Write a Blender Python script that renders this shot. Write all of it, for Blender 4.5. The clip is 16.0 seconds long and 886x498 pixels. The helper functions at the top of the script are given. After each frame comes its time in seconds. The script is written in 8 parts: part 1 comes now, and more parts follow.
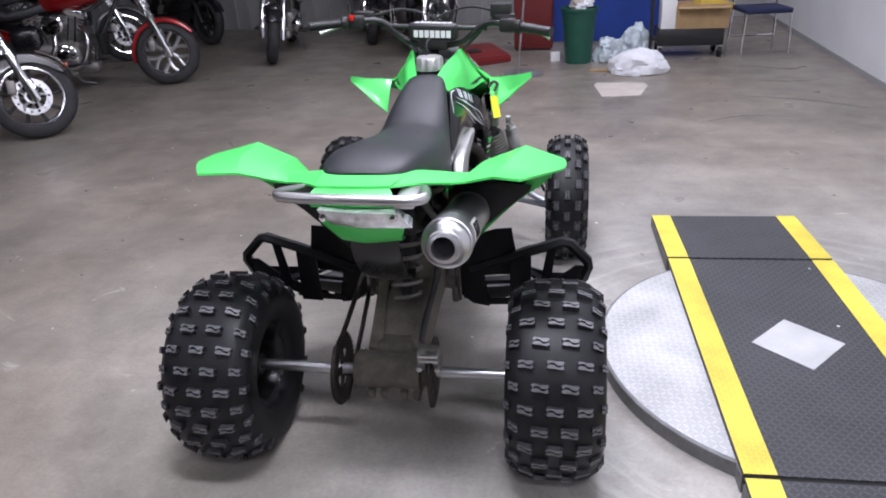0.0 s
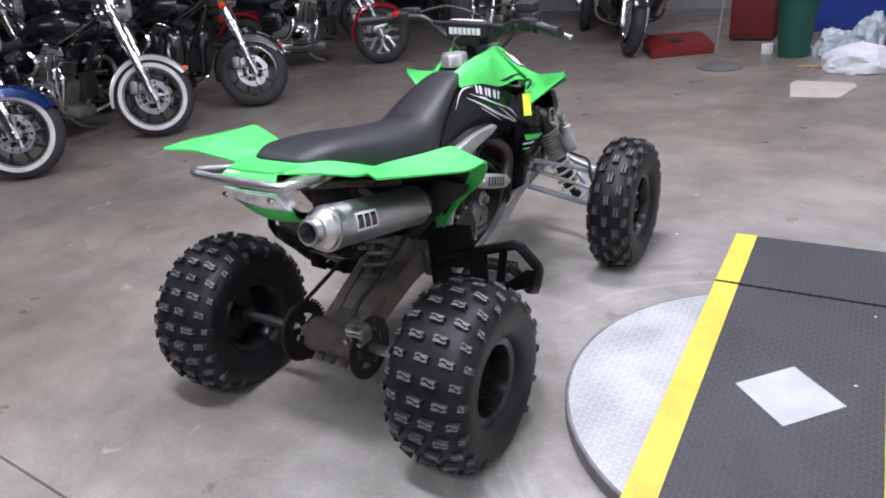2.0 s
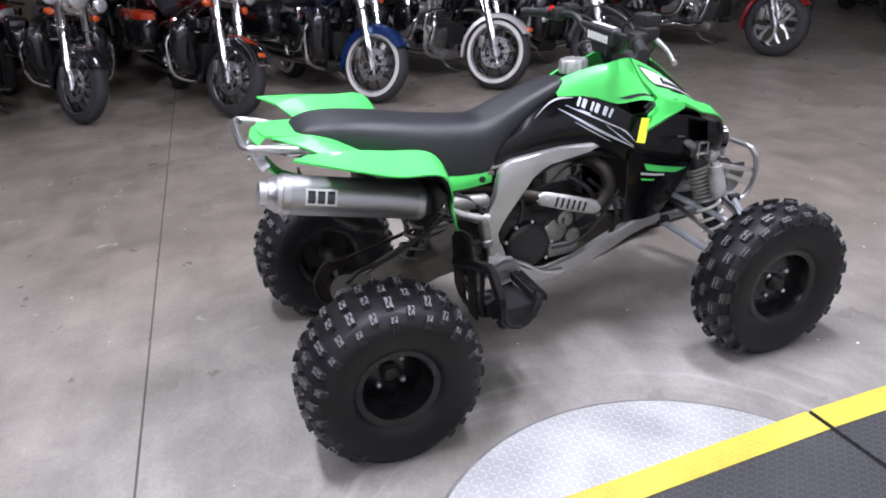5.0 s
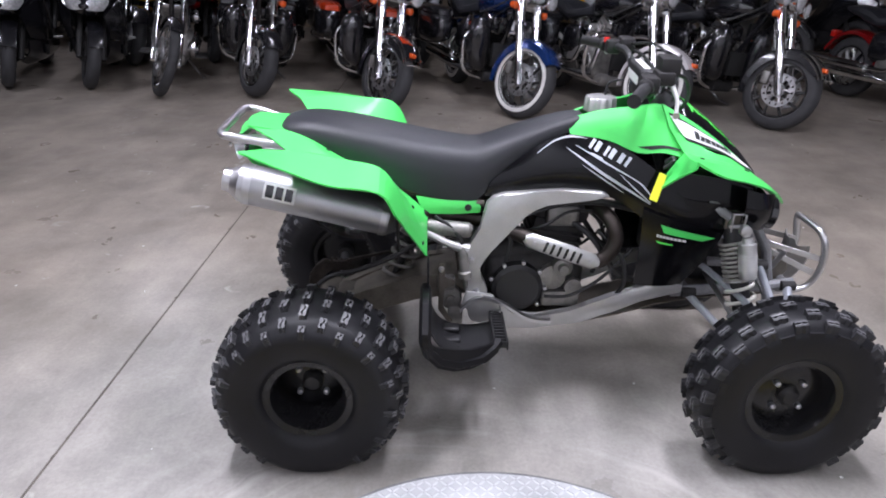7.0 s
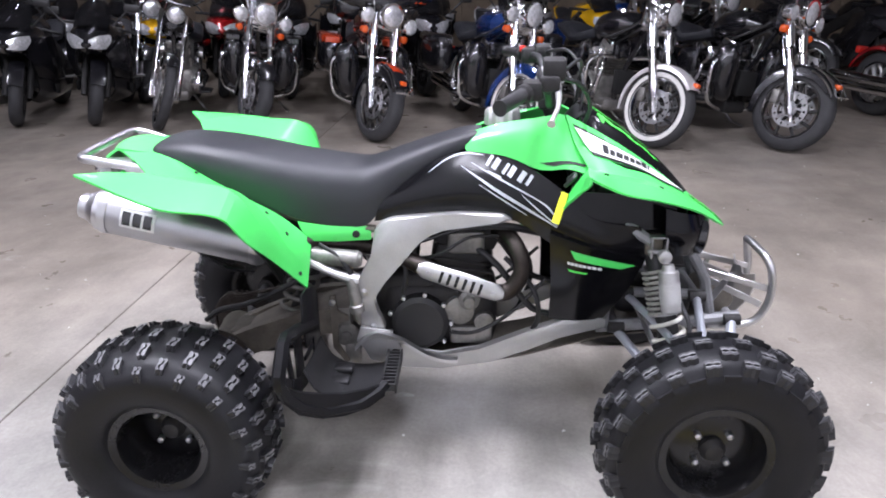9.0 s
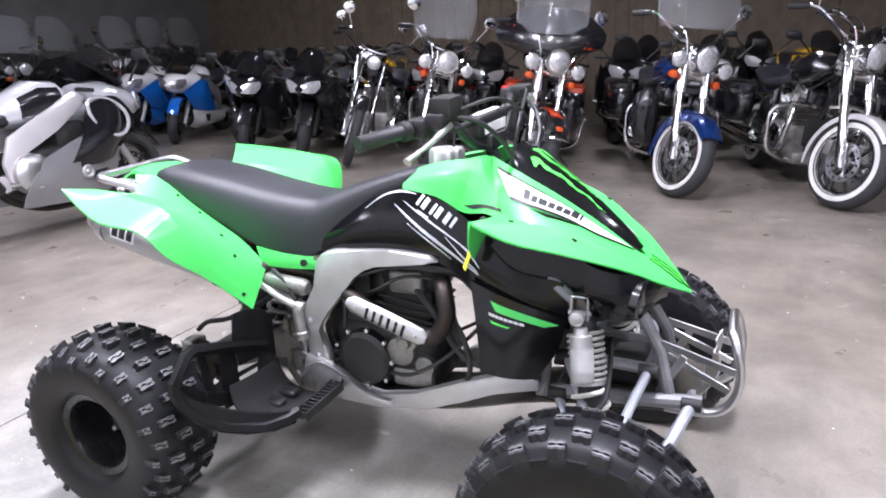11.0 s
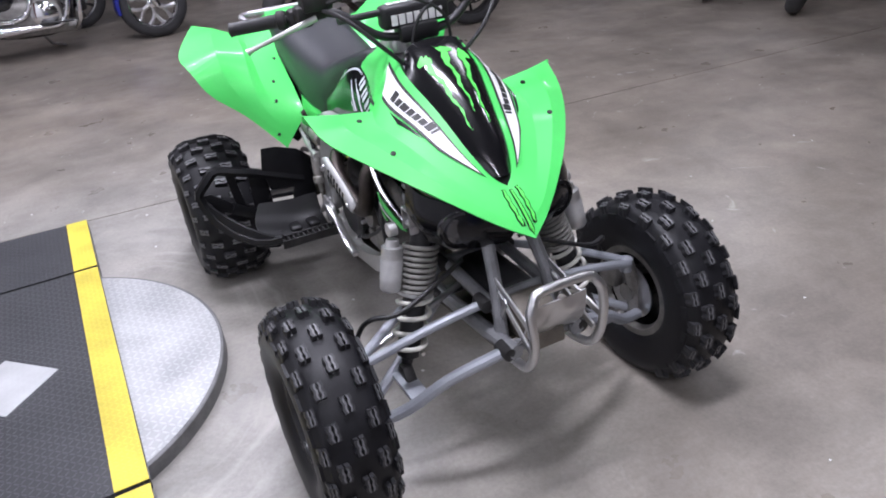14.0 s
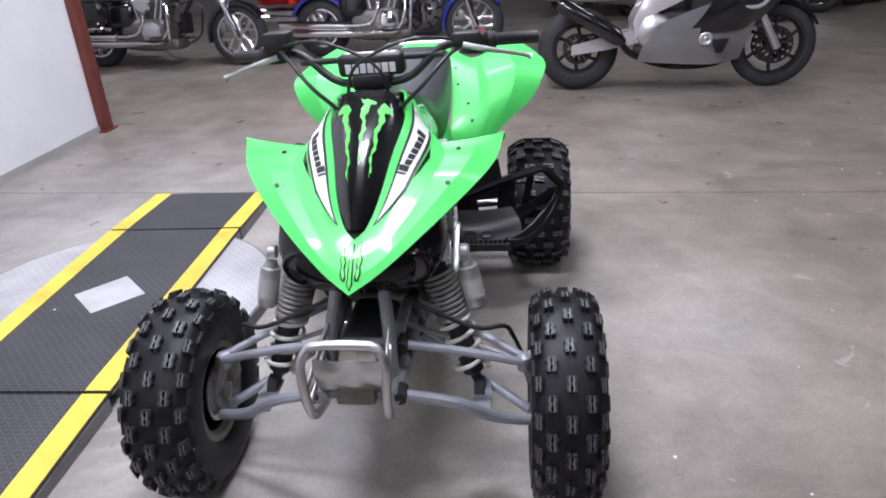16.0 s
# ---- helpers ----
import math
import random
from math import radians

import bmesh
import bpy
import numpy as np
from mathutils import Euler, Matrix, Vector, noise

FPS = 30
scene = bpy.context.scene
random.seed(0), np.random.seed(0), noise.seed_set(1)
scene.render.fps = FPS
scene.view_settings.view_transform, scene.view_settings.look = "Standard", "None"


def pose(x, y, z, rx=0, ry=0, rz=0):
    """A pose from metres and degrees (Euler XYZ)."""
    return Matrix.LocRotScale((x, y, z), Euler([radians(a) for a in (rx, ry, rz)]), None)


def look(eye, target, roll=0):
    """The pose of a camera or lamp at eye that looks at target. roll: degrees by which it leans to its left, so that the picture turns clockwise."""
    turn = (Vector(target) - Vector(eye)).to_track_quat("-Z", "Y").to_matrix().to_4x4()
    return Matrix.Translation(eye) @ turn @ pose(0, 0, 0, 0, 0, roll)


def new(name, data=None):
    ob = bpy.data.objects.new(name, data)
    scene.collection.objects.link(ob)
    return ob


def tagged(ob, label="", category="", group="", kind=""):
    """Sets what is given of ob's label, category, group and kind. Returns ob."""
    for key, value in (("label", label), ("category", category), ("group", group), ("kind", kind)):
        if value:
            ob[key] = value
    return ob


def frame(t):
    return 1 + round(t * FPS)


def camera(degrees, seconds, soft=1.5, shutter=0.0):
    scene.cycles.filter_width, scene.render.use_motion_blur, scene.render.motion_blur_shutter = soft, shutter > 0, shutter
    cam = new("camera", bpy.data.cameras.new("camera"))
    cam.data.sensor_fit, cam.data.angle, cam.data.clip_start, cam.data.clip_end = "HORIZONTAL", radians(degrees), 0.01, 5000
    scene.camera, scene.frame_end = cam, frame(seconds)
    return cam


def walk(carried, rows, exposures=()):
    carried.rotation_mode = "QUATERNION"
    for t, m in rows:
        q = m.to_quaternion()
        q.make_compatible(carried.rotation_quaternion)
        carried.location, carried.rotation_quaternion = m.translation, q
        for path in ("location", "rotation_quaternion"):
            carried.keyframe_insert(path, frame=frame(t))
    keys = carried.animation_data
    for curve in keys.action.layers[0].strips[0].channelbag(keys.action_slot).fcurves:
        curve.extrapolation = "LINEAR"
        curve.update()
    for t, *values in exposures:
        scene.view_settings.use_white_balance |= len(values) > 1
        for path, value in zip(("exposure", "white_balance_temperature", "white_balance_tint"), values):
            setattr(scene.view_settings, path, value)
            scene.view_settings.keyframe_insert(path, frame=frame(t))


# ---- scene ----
cam = camera(64.8, 16.0, 1.9)
PATH = [
    (0, (0.41, -1.705, 1.481), (0.127, 0.078, 0.622), -3.3),
    (0.5, (0.7, -1.72, 1.498), (0.286, 0.034, 0.631), -4.5),
    (1, (0.909, -1.655, 1.473), (0.371, 0.065, 0.606), -5.0),
    (1.5, (1.142, -1.557, 1.495), (0.362, 0.064, 0.622), -5.9),
    (2, (1.35, -1.491, 1.489), (0.385, 0.039, 0.635), -5.8),
    (2.5, (1.554, -1.41, 1.49), (0.444, 0.023, 0.647), -5.9),
    (3, (1.659, -1.221, 1.477), (0.423, 0.098, 0.622), -4.0),
    (3.5, (1.832, -1.05, 1.479), (0.411, 0.06, 0.615), -4.4),
    (4, (2.029, -0.873, 1.492), (0.488, 0.058, 0.621), -4.1),
    (4.5, (2.13, -0.654, 1.468), (0.501, 0.136, 0.619), -4.5),
    (5, (2.177, -0.439, 1.492), (0.478, 0.178, 0.636), -3.4),
    (7.5, (2.212, 0.428, 1.467), (0.391, 0.461, 0.641), 1.1),
    (8, (2.197, 0.559, 1.461), (0.382, 0.563, 0.621), 0.1),
    (8.5, (2.082, 0.688, 1.406), (0.239, 0.659, 0.629), -0.8),
    (9, (2.01, 0.769, 1.374), (0.148, 0.717, 0.646), -0.8),
    (11.5, (1.69, 1.828, 1.319), (0.07, 0.875, 0.635), -3.5),
    (12, (1.564, 1.971, 1.347), (0.104, 0.881, 0.407), -4.9),
    (12.5, (1.452, 2.15, 1.4), (0.234, 0.992, 0.316), -6.9),
    (13, (1.264, 2.407, 1.425), (0.282, 1.08, 0.295), -6.6),
    (13.5, (1.07, 2.563, 1.423), (0.191, 1.126, 0.345), -5.8),
    (14, (0.822, 2.712, 1.459), (0.04, 1.165, 0.461), -4.8),
    (14.5, (0.548, 2.863, 1.480), (-0.040, 1.140, 0.538), -4.5),
    (15, (0.268, 2.95, 1.451), (-0.061, 1.184, 0.573), -4.9),
    (15.5, (-0.027, 2.939, 1.463), (-0.144, 1.152, 0.572), -3.7),
    (16, (-0.359, 2.967, 1.469), (-0.194, 1.177, 0.593), -3.2),
]
walk(cam, [(t, look(eye, target, roll)) for t, eye, target, roll in PATH],
     [(0, -0.06), (5, 0.0), (7.5, 0.05), (9, 0.49), (11.5, 0.77), (12.5, 0.14), (14, -0.14), (16, -0.08)])

# ---- world and lights ----
world = bpy.data.worlds.new("world")
scene.world = world
world.use_nodes = True
world.node_tree.nodes["Background"].inputs[0].default_value = (0.8, 0.9, 1.0, 1)
world.node_tree.nodes["Background"].inputs[1].default_value = 0.03
scene.view_settings.exposure = 0.0

ROOM = pose(0, 0, 0, 0, 0, -3.2)   # the building stands 3.2 degrees askew to the quad
# place and power of the ceiling strips: bright over the display floor, few over the parked rows
TUBES = [(0.15, -0.75, 125), (0.1, 1.55, 125), (2.6, 0.6, 28), (-2.4, 0.5, 14), (1.10, -2.9, 60), (1.20, 4.2, 56), (-1.6, 4.8, 28), (1.3, 7.4, 32), (-2.6, -4.6, 50), (4.6, -4.6, 84), (-4.8, 0.6, 36), (-6.4, -3.4, 36)]
TUBE_Z = 3.9


# ---- mesh kit ----
def shader(name, col, rough=0.5, metal=0.0, var=0.15, scale=6.0, fine=90.0, bump=0.0, coat=0.0, col2=None, random=0.0, spec=0.5):
    """A surface with variation at two scales: broad tint and fine grain, with the roughness following it."""
    m = bpy.data.materials.new(name)
    m.use_nodes = True
    n, l = m.node_tree.nodes, m.node_tree.links
    b = n["Principled BSDF"]
    tc = n.new("ShaderNodeTexCoord")
    big, small = n.new("ShaderNodeTexNoise"), n.new("ShaderNodeTexNoise")
    big.inputs["Scale"].default_value, big.inputs["Detail"].default_value = scale, 5
    small.inputs["Scale"].default_value, small.inputs["Detail"].default_value = fine, 3
    for t in (big, small):
        l.new(tc.outputs["Object"], t.inputs["Vector"])
    add = n.new("ShaderNodeMath")
    add.operation = "MULTIPLY_ADD"
    l.new(small.outputs["Fac"], add.inputs[0])
    add.inputs[1].default_value = 0.4
    l.new(big.outputs["Fac"], add.inputs[2])
    ramp = n.new("ShaderNodeMapRange")
    ramp.inputs["From Min"].default_value, ramp.inputs["From Max"].default_value = 0.45, 0.95
    l.new(add.outputs[0], ramp.inputs["Value"])
    mix = n.new("ShaderNodeMix")
    mix.data_type = "RGBA"
    c = Vector(col)
    d = Vector(col2) if col2 else c * (1 + var)
    mix.inputs[6].default_value = (*(c * (1 - var)), 1)
    mix.inputs[7].default_value = (*d, 1)
    l.new(ramp.outputs["Result"], mix.inputs[0])
    l.new(mix.outputs[2], b.inputs["Base Color"])
    rr = n.new("ShaderNodeMapRange")
    rr.inputs["To Min"].default_value, rr.inputs["To Max"].default_value = max(rough * 0.8, 0.02), min(rough * 1.25, 1)
    l.new(add.outputs[0], rr.inputs["Value"])
    l.new(rr.outputs["Result"], b.inputs["Roughness"])
    b.inputs["Metallic"].default_value = metal
    b.inputs["Coat Weight"].default_value = coat
    b.inputs["Coat Roughness"].default_value = 0.06
    b.inputs["Specular IOR Level"].default_value = spec
    if bump:
        bp = n.new("ShaderNodeBump")
        bp.inputs["Strength"].default_value, bp.inputs["Distance"].default_value = bump, 0.002
        l.new(small.outputs["Fac"], bp.inputs["Height"])
        l.new(bp.outputs[0], b.inputs["Normal"])
    return m


def glow(name, col, strength):
    m = bpy.data.materials.new(name)
    m.use_nodes = True
    b = m.node_tree.nodes["Principled BSDF"]
    b.inputs["Base Color"].default_value = (*col, 1)
    b.inputs["Emission Color"].default_value = (*col, 1)
    b.inputs["Emission Strength"].default_value = strength
    return m


def clear(name, col, rough=0.03):
    m = bpy.data.materials.new(name)
    m.use_nodes = True
    b = m.node_tree.nodes["Principled BSDF"]
    b.inputs["Base Color"].default_value = (*col, 1)
    b.inputs["Transmission Weight"].default_value = 0.92
    b.inputs["Roughness"].default_value = rough
    b.inputs["IOR"].default_value = 1.2
    return m


def part(name, bm, material, parent=None, label="", sharp=32):
    """Links a bmesh as one mesh object, under a thing or a part."""
    bmesh.ops.remove_doubles(bm, verts=bm.verts, dist=1e-5)
    bmesh.ops.recalc_face_normals(bm, faces=bm.faces)
    me = bpy.data.meshes.new(name)
    bm.to_mesh(me)
    bm.free()
    mats = material if isinstance(material, (list, tuple)) else [material]
    for m in mats:
        me.materials.append(m)
    me.polygons.foreach_set("use_smooth", [True] * len(me.polygons))
    me.set_sharp_from_angle(angle=radians(sharp))
    ob = new(name, me)
    if parent:
        ob.parent = parent
    if label:
        tagged(ob, label)
    return ob


def thing(name, label, category, m=None, group="", kind=""):
    ob = new(name)
    ob.empty_display_size = 0.1
    if m:
        ob.matrix_basis = m
    return tagged(ob, label, category, group, kind)


def B():
    return bmesh.new()


def V(*a):
    return Vector(a)


def spline(pts, n, closed=False):
    """n points a span along a Catmull-Rom line through pts."""
    p = [Vector(q) for q in pts]
    k = len(p)
    out = []
    for i in range(k if closed else k - 1):
        a, b, c, d = (p[(i - 1) % k], p[i], p[(i + 1) % k], p[(i + 2) % k]) if closed else (p[max(i - 1, 0)], p[i], p[i + 1], p[min(i + 2, k - 1)])
        for j in range(n):
            t = j / n
            out.append(0.5 * (2 * b + (c - a) * t + (2 * a - 5 * b + 4 * c - d) * t * t + (3 * b - a - 3 * c + d) * t ** 3))
    if not closed:
        out.append(p[-1])
    return out


def tube(bm, pts, r, seg=10, smooth=0, closed=False, m=None, caps=True):
    """A round bar along pts; r is one radius, or one for each point."""
    pts = [Vector(p) for p in pts]
    rs = list(r) if isinstance(r, (list, tuple)) else [r] * len(pts)
    if smooth:
        k = len(pts)
        rr = spline([(q, 0, 0) for q in rs], smooth, closed)
        pts = spline(pts, smooth, closed)
        rs = [max(q.x, 1e-4) for q in rr]
    n = len(pts)
    rings, side = [], None
    for i in range(n):
        d = (pts[(i + 1) % n] - pts[(i - 1) % n]) if closed else (pts[min(i + 1, n - 1)] - pts[max(i - 1, 0)])
        d.normalize()
        if side is None:
            side = d.cross(V(0, 0, 1)) if abs(d.z) < 0.9 else d.cross(V(1, 0, 0))
        side = (side - d * side.dot(d)).normalized()
        up = d.cross(side)
        ring = []
        for j in range(seg):
            a = 2 * math.pi * j / seg
            q = pts[i] + (side * math.cos(a) + up * math.sin(a)) * rs[i]
            ring.append(bm.verts.new(m @ q if m else q))
        rings.append(ring)
    for i in range(n if closed else n - 1):
        a, b = rings[i], rings[(i + 1) % n]
        for j in range(seg):
            bm.faces.new((a[j], a[(j + 1) % seg], b[(j + 1) % seg], b[j]))
    if caps and not closed:
        bm.faces.new(rings[0][::-1])
        bm.faces.new(rings[-1])
    return bm


def loft(bm, rings, m=None, caps=True, closed=True):
    """Skin over rings that have equal numbers of points."""
    vs = [[bm.verts.new(m @ Vector(p) if m else Vector(p)) for p in r] for r in rings]
    k = len(vs[0])
    for a, b in zip(vs, vs[1:]):
        for j in range(k if closed else k - 1):
            bm.faces.new((a[j], a[(j + 1) % k], b[(j + 1) % k], b[j]))
    if caps and closed:
        bm.faces.new(vs[0][::-1])
        bm.faces.new(vs[-1])
    return bm


def lathe(bm, prof, seg=32, m=None, closed=False):
    """Turns a profile of (place along x, radius) about the x axis."""
    vs = []
    for x, r in prof:
        ring = [V(x, r * math.cos(2 * math.pi * j / seg), r * math.sin(2 * math.pi * j / seg)) for j in range(seg)]
        vs.append([bm.verts.new(m @ q if m else q) for q in ring])
    k = len(vs)
    for i in range(k if closed else k - 1):
        a, b = vs[i], vs[(i + 1) % k]
        for j in range(seg):
            bm.faces.new((a[j], a[(j + 1) % seg], b[(j + 1) % seg], b[j]))
    if not closed:
        bm.faces.new(vs[0][::-1])
        bm.faces.new(vs[-1])
    return bm


def box(bm, c, s, m=None, bev=0.0, seg=2, taper=1.0):
    """A block with rounded edges, centred on c; taper scales its top."""
    t = bmesh.new()
    bmesh.ops.create_cube(t, size=1)
    for v in t.verts:
        k = taper if v.co.z > 0 else 1
        v.co = V(v.co.x * s[0] * k, v.co.y * s[1] * k, v.co.z * s[2])
    if bev:
        bmesh.ops.bevel(t, geom=t.edges[:], offset=bev, segments=seg, affect="EDGES", profile=0.5)
    mm = (m if m else Matrix()) @ Matrix.Translation(c)
    pour(bm, t, mm)
    return bm


def pour(bm, t, m):
    idx = {}
    for v in t.verts:
        idx[v] = bm.verts.new(m @ v.co)
    for f in t.faces:
        bm.faces.new([idx[v] for v in f.verts])
    t.free()


def plate(bm, poly, thick, m=None, bev=0.0):
    """A flat piece: a polygon of (a, b) in the local yz plane, extruded along x both ways."""
    t = bmesh.new()
    a = [t.verts.new((-thick / 2, *p)) for p in poly]
    b = [t.verts.new((thick / 2, *p)) for p in poly]
    k = len(poly)
    t.faces.new(a[::-1])
    t.faces.new(b)
    for j in range(k):
        t.faces.new((a[j], a[(j + 1) % k], b[(j + 1) % k], b[j]))
    if bev:
        bmesh.ops.bevel(t, geom=t.edges[:], offset=bev, segments=2, affect="EDGES", profile=0.5)
    pour(bm, t, m if m else Matrix())
    return bm


class Skin:
    """A smooth sheet through rows of control points."""

    def __init__(self, rows, flip=False, creased=False):
        """creased keeps the folds between the columns sharp, and rounds along the rows alone."""
        f = -1 if flip else 1
        self.creased = creased
        self.rows = [[V(p[0] * f, p[1], p[2]) for p in r] for r in rows]

    def at(self, u, v):
        def cr(p, t):
            k = len(p) - 1
            x = min(max(t, 0), 1) * k
            i = min(int(x), k - 1)
            t = x - i
            b, c = p[i], p[i + 1]
            a = p[i - 1] if i else b * 2 - c
            d = p[i + 2] if i + 2 <= k else c * 2 - b
            return 0.5 * (2 * b + (c - a) * t + (2 * a - 5 * b + 4 * c - d) * t * t + (3 * b - a - 3 * c + d) * t ** 3)
        def fold(p, t):
            x = min(max(t, 0), 1) * (len(p) - 1)
            i = min(int(x), len(p) - 2)
            return p[i] * (1 - x + i) + p[i + 1] * (x - i)
        return cr([(fold if self.creased else cr)(r, v) for r in self.rows], u)

    def normal(self, u, v):
        e = 0.01
        a = self.at(min(u + e, 1), v) - self.at(max(u - e, 0), v)
        b = self.at(u, min(v + e, 1)) - self.at(u, max(v - e, 0))
        n = a.cross(b)
        return n.normalized() if n.length > 1e-9 else V(0, 0, 1)

    def near(self, y, z):
        """The (u, v) of the sheet's point that lies at (y, z) seen from the side."""
        miss = lambda u, v: (lambda p: (p.y - y) ** 2 + (p.z - z) ** 2)(self.at(u, v))
        u, v = min(((i / 24, j / 12) for i in range(25) for j in range(13)), key=lambda q: miss(*q))
        step = 0.03
        while step > 0.0008:
            best = min(((u + a * step, v + b * step) for a in (-1, 0, 1) for b in (-1, 0, 1)), key=lambda q: miss(*q))
            if best == (u, v):
                step /= 2
            u, v = min(max(best[0], 0), 1), min(max(best[1], 0), 1)
        return u, v

    def ribbon(self, bm, path, widths, out=1, lift=0.002, soft=4):
        """A thin decal along a side-view path of (y, z), as wide as widths say."""
        line = spline([V(w, *p) for p, w in zip(path, widths)], soft) if soft else [V(w, *p) for p, w in zip(path, widths)]
        rings = []
        for i, c in enumerate(line):
            d = line[min(i + 1, len(line) - 1)] - line[max(i - 1, 0)]
            side = V(0, -d.z, d.y).normalized() * (c.x / 2)
            row = []
            for k in (1, -1):
                uv = self.near(c.y + k * side.y, c.z + k * side.z)
                row.append((self.at(*uv), self.normal(*uv) * out))
            (a, n), (b, o) = row
            rings.append([a + n * lift, b + o * lift, b + o * (lift - 0.001), a + n * (lift - 0.001)])
        return loft(bm, rings)

    def sheet(self, bm, nu, nv, thick, out=1, corners=None, lift=0.0, wave=None):
        """The whole sheet, or the piece between four corners (u, v), with its thickness; lift raises it off the sheet."""
        c = corners or ((0, 0), (1, 0), (1, 1), (0, 1))
        top, bot = [], []
        for i in range(nu + 1):
            s = i / nu
            for j in range(nv + 1):
                t = j / nv
                u = (c[0][0] * (1 - s) + c[1][0] * s) * (1 - t) + (c[3][0] * (1 - s) + c[2][0] * s) * t
                v = (c[0][1] * (1 - s) + c[1][1] * s) * (1 - t) + (c[3][1] * (1 - s) + c[2][1] * s) * t
                if wave:
                    u, v = wave(u, v, s, t)
                p, n = self.at(u, v), self.normal(u, v) * out
                top.append(bm.verts.new(p + n * lift))
                bot.append(bm.verts.new(p + n * (lift - thick)))
        w = nv + 1
        for i in range(nu):
            for j in range(nv):
                q = (i * w + j, i * w + j + 1, (i + 1) * w + j + 1, (i + 1) * w + j)
                bm.faces.new([top[k] for k in q])
                bm.faces.new([bot[k] for k in reversed(q)])
        edge = [j for j in range(w)] + [i * w + nv for i in range(1, nu + 1)] + [nu * w + j for j in range(nv - 1, -1, -1)] + [i * w for i in range(nu - 1, 0, -1)]
        for a, b in zip(edge, edge[1:] + edge[:1]):
            try:
                bm.faces.new((top[a], bot[a], bot[b], top[b]))
            except ValueError:
                pass
        return bm


def helix(a, b, r, turns, n=14):
    a, b = Vector(a), Vector(b)
    d = (b - a).normalized()
    s = d.orthogonal().normalized()
    t = d.cross(s)
    k = int(turns * n)
    return [a + (b - a) * (i / k) + (s * math.cos(2 * math.pi * i / n) + t * math.sin(2 * math.pi * i / n)) * r for i in range(k + 1)]


def along(a, b):
    """A pose at a whose x axis runs to b."""
    a, b = Vector(a), Vector(b)
    return Matrix.Translation(a) @ (b - a).to_track_quat("X", "Z").to_matrix().to_4x4()


# ---- materials ----
M = {}
M["rubber"] = shader("rubber", (0.009, 0.009, 0.0105), 0.42, var=0.4, scale=9, fine=160, bump=0.25, spec=0.28)
M["block"] = shader("tread_rubber", (0.024, 0.024, 0.026), 0.44, var=0.35, scale=20, fine=180, bump=0.2, spec=0.38)
M["road"] = shader("road_tyre_rubber", (0.034, 0.034, 0.036), 0.6, var=0.35, scale=9, fine=120, bump=0.2, spec=0.35)
M["nerf"] = shader("worn_black_powder_coat", (0.006, 0.006, 0.007), 0.36, var=0.3, scale=20, fine=200, bump=0.15, spec=0.22)
M["panel"] = shader("black_side_plastic", (0.004, 0.004, 0.005), 0.13, var=0.2, fine=200, spec=0.32)
M["satin"] = shader("black_satin_plastic", (0.009, 0.009, 0.010), 0.24, var=0.2, fine=200)
M["bright"] = shader("polished_aluminium", (0.60, 0.60, 0.60), 0.30, 1.0, var=0.08)
# pale for scuffs, and for the glints on tread block edges, painted in
M["lug"] = shader("scuffed_glint_rubber", (0.115, 0.115, 0.120), 0.40, var=0.35, scale=30, fine=200, bump=0.2)
M["black"] = shader("black_plastic", (0.012, 0.012, 0.013), 0.42, var=0.3, fine=240, bump=0.1)
M["gloss"] = shader("black_gloss", (0.006, 0.006, 0.007), 0.14, var=0.2, coat=0.6)
M["paintblack"] = shader("black_paint", (0.008, 0.008, 0.010), 0.2, var=0.2, coat=0.8)
M["green"] = shader("green_plastic", (0.082, 0.70, 0.135), 0.38, var=0.05, scale=4, fine=60, coat=0.25)
M["white"] = shader("white_vinyl", (0.75, 0.75, 0.74), 0.35, var=0.05)
M["palelabel"] = shader("pale_silver_label", (0.50, 0.50, 0.49), 0.4, 0.2, var=0.12, scale=30)
M["silverink"] = shader("silver_vinyl", (0.55, 0.57, 0.62), 0.35, var=0.12)
M["yellow_tag"] = shader("yellow_plastic", (0.78, 0.80, 0.04), 0.5, var=0.08)
M["lime"] = shader("lime_vinyl", (0.10, 0.75, 0.10), 0.4, var=0.1)
M["seat"] = shader("seat_vinyl", (0.017, 0.018, 0.022), 0.41, var=0.18, scale=5, fine=420, bump=0.35)
M["alloy"] = shader("cast_aluminium", (0.50, 0.50, 0.49), 0.42, 0.85, var=0.14, scale=12, fine=200, bump=0.15)
M["dull"] = shader("dirty_aluminium", (0.150, 0.134, 0.112), 0.55, 0.5, var=0.35, scale=16, fine=120, bump=0.4)
M["steel"] = shader("brushed_steel", (0.52, 0.52, 0.53), 0.3, 1.0, var=0.12, scale=10, fine=200)
M["chrome"] = shader("chrome", (0.80, 0.80, 0.81), 0.07, 1.0, var=0.05)
M["greypaint"] = shader("grey_painted_steel", (0.37, 0.39, 0.425), 0.36, 0.45, var=0.12, scale=14, fine=140, bump=0.1)
M["framegrey"] = shader("grubby_grey_frame_paint", (0.235, 0.238, 0.245), 0.45, 0.35, var=0.25, scale=16, fine=120, bump=0.2)
M["engine"] = shader("dark_engine", (0.030, 0.029, 0.029), 0.5, 0.5, var=0.35, scale=20, fine=120, bump=0.35)
M["engine_alloy"] = shader("engine_alloy", (0.25, 0.242, 0.228), 0.45, 0.8, var=0.3, scale=24, fine=130, bump=0.35)
M["pipe"] = shader("heated_pipe", (0.050, 0.042, 0.038), 0.42, 0.9, var=0.3, scale=12)
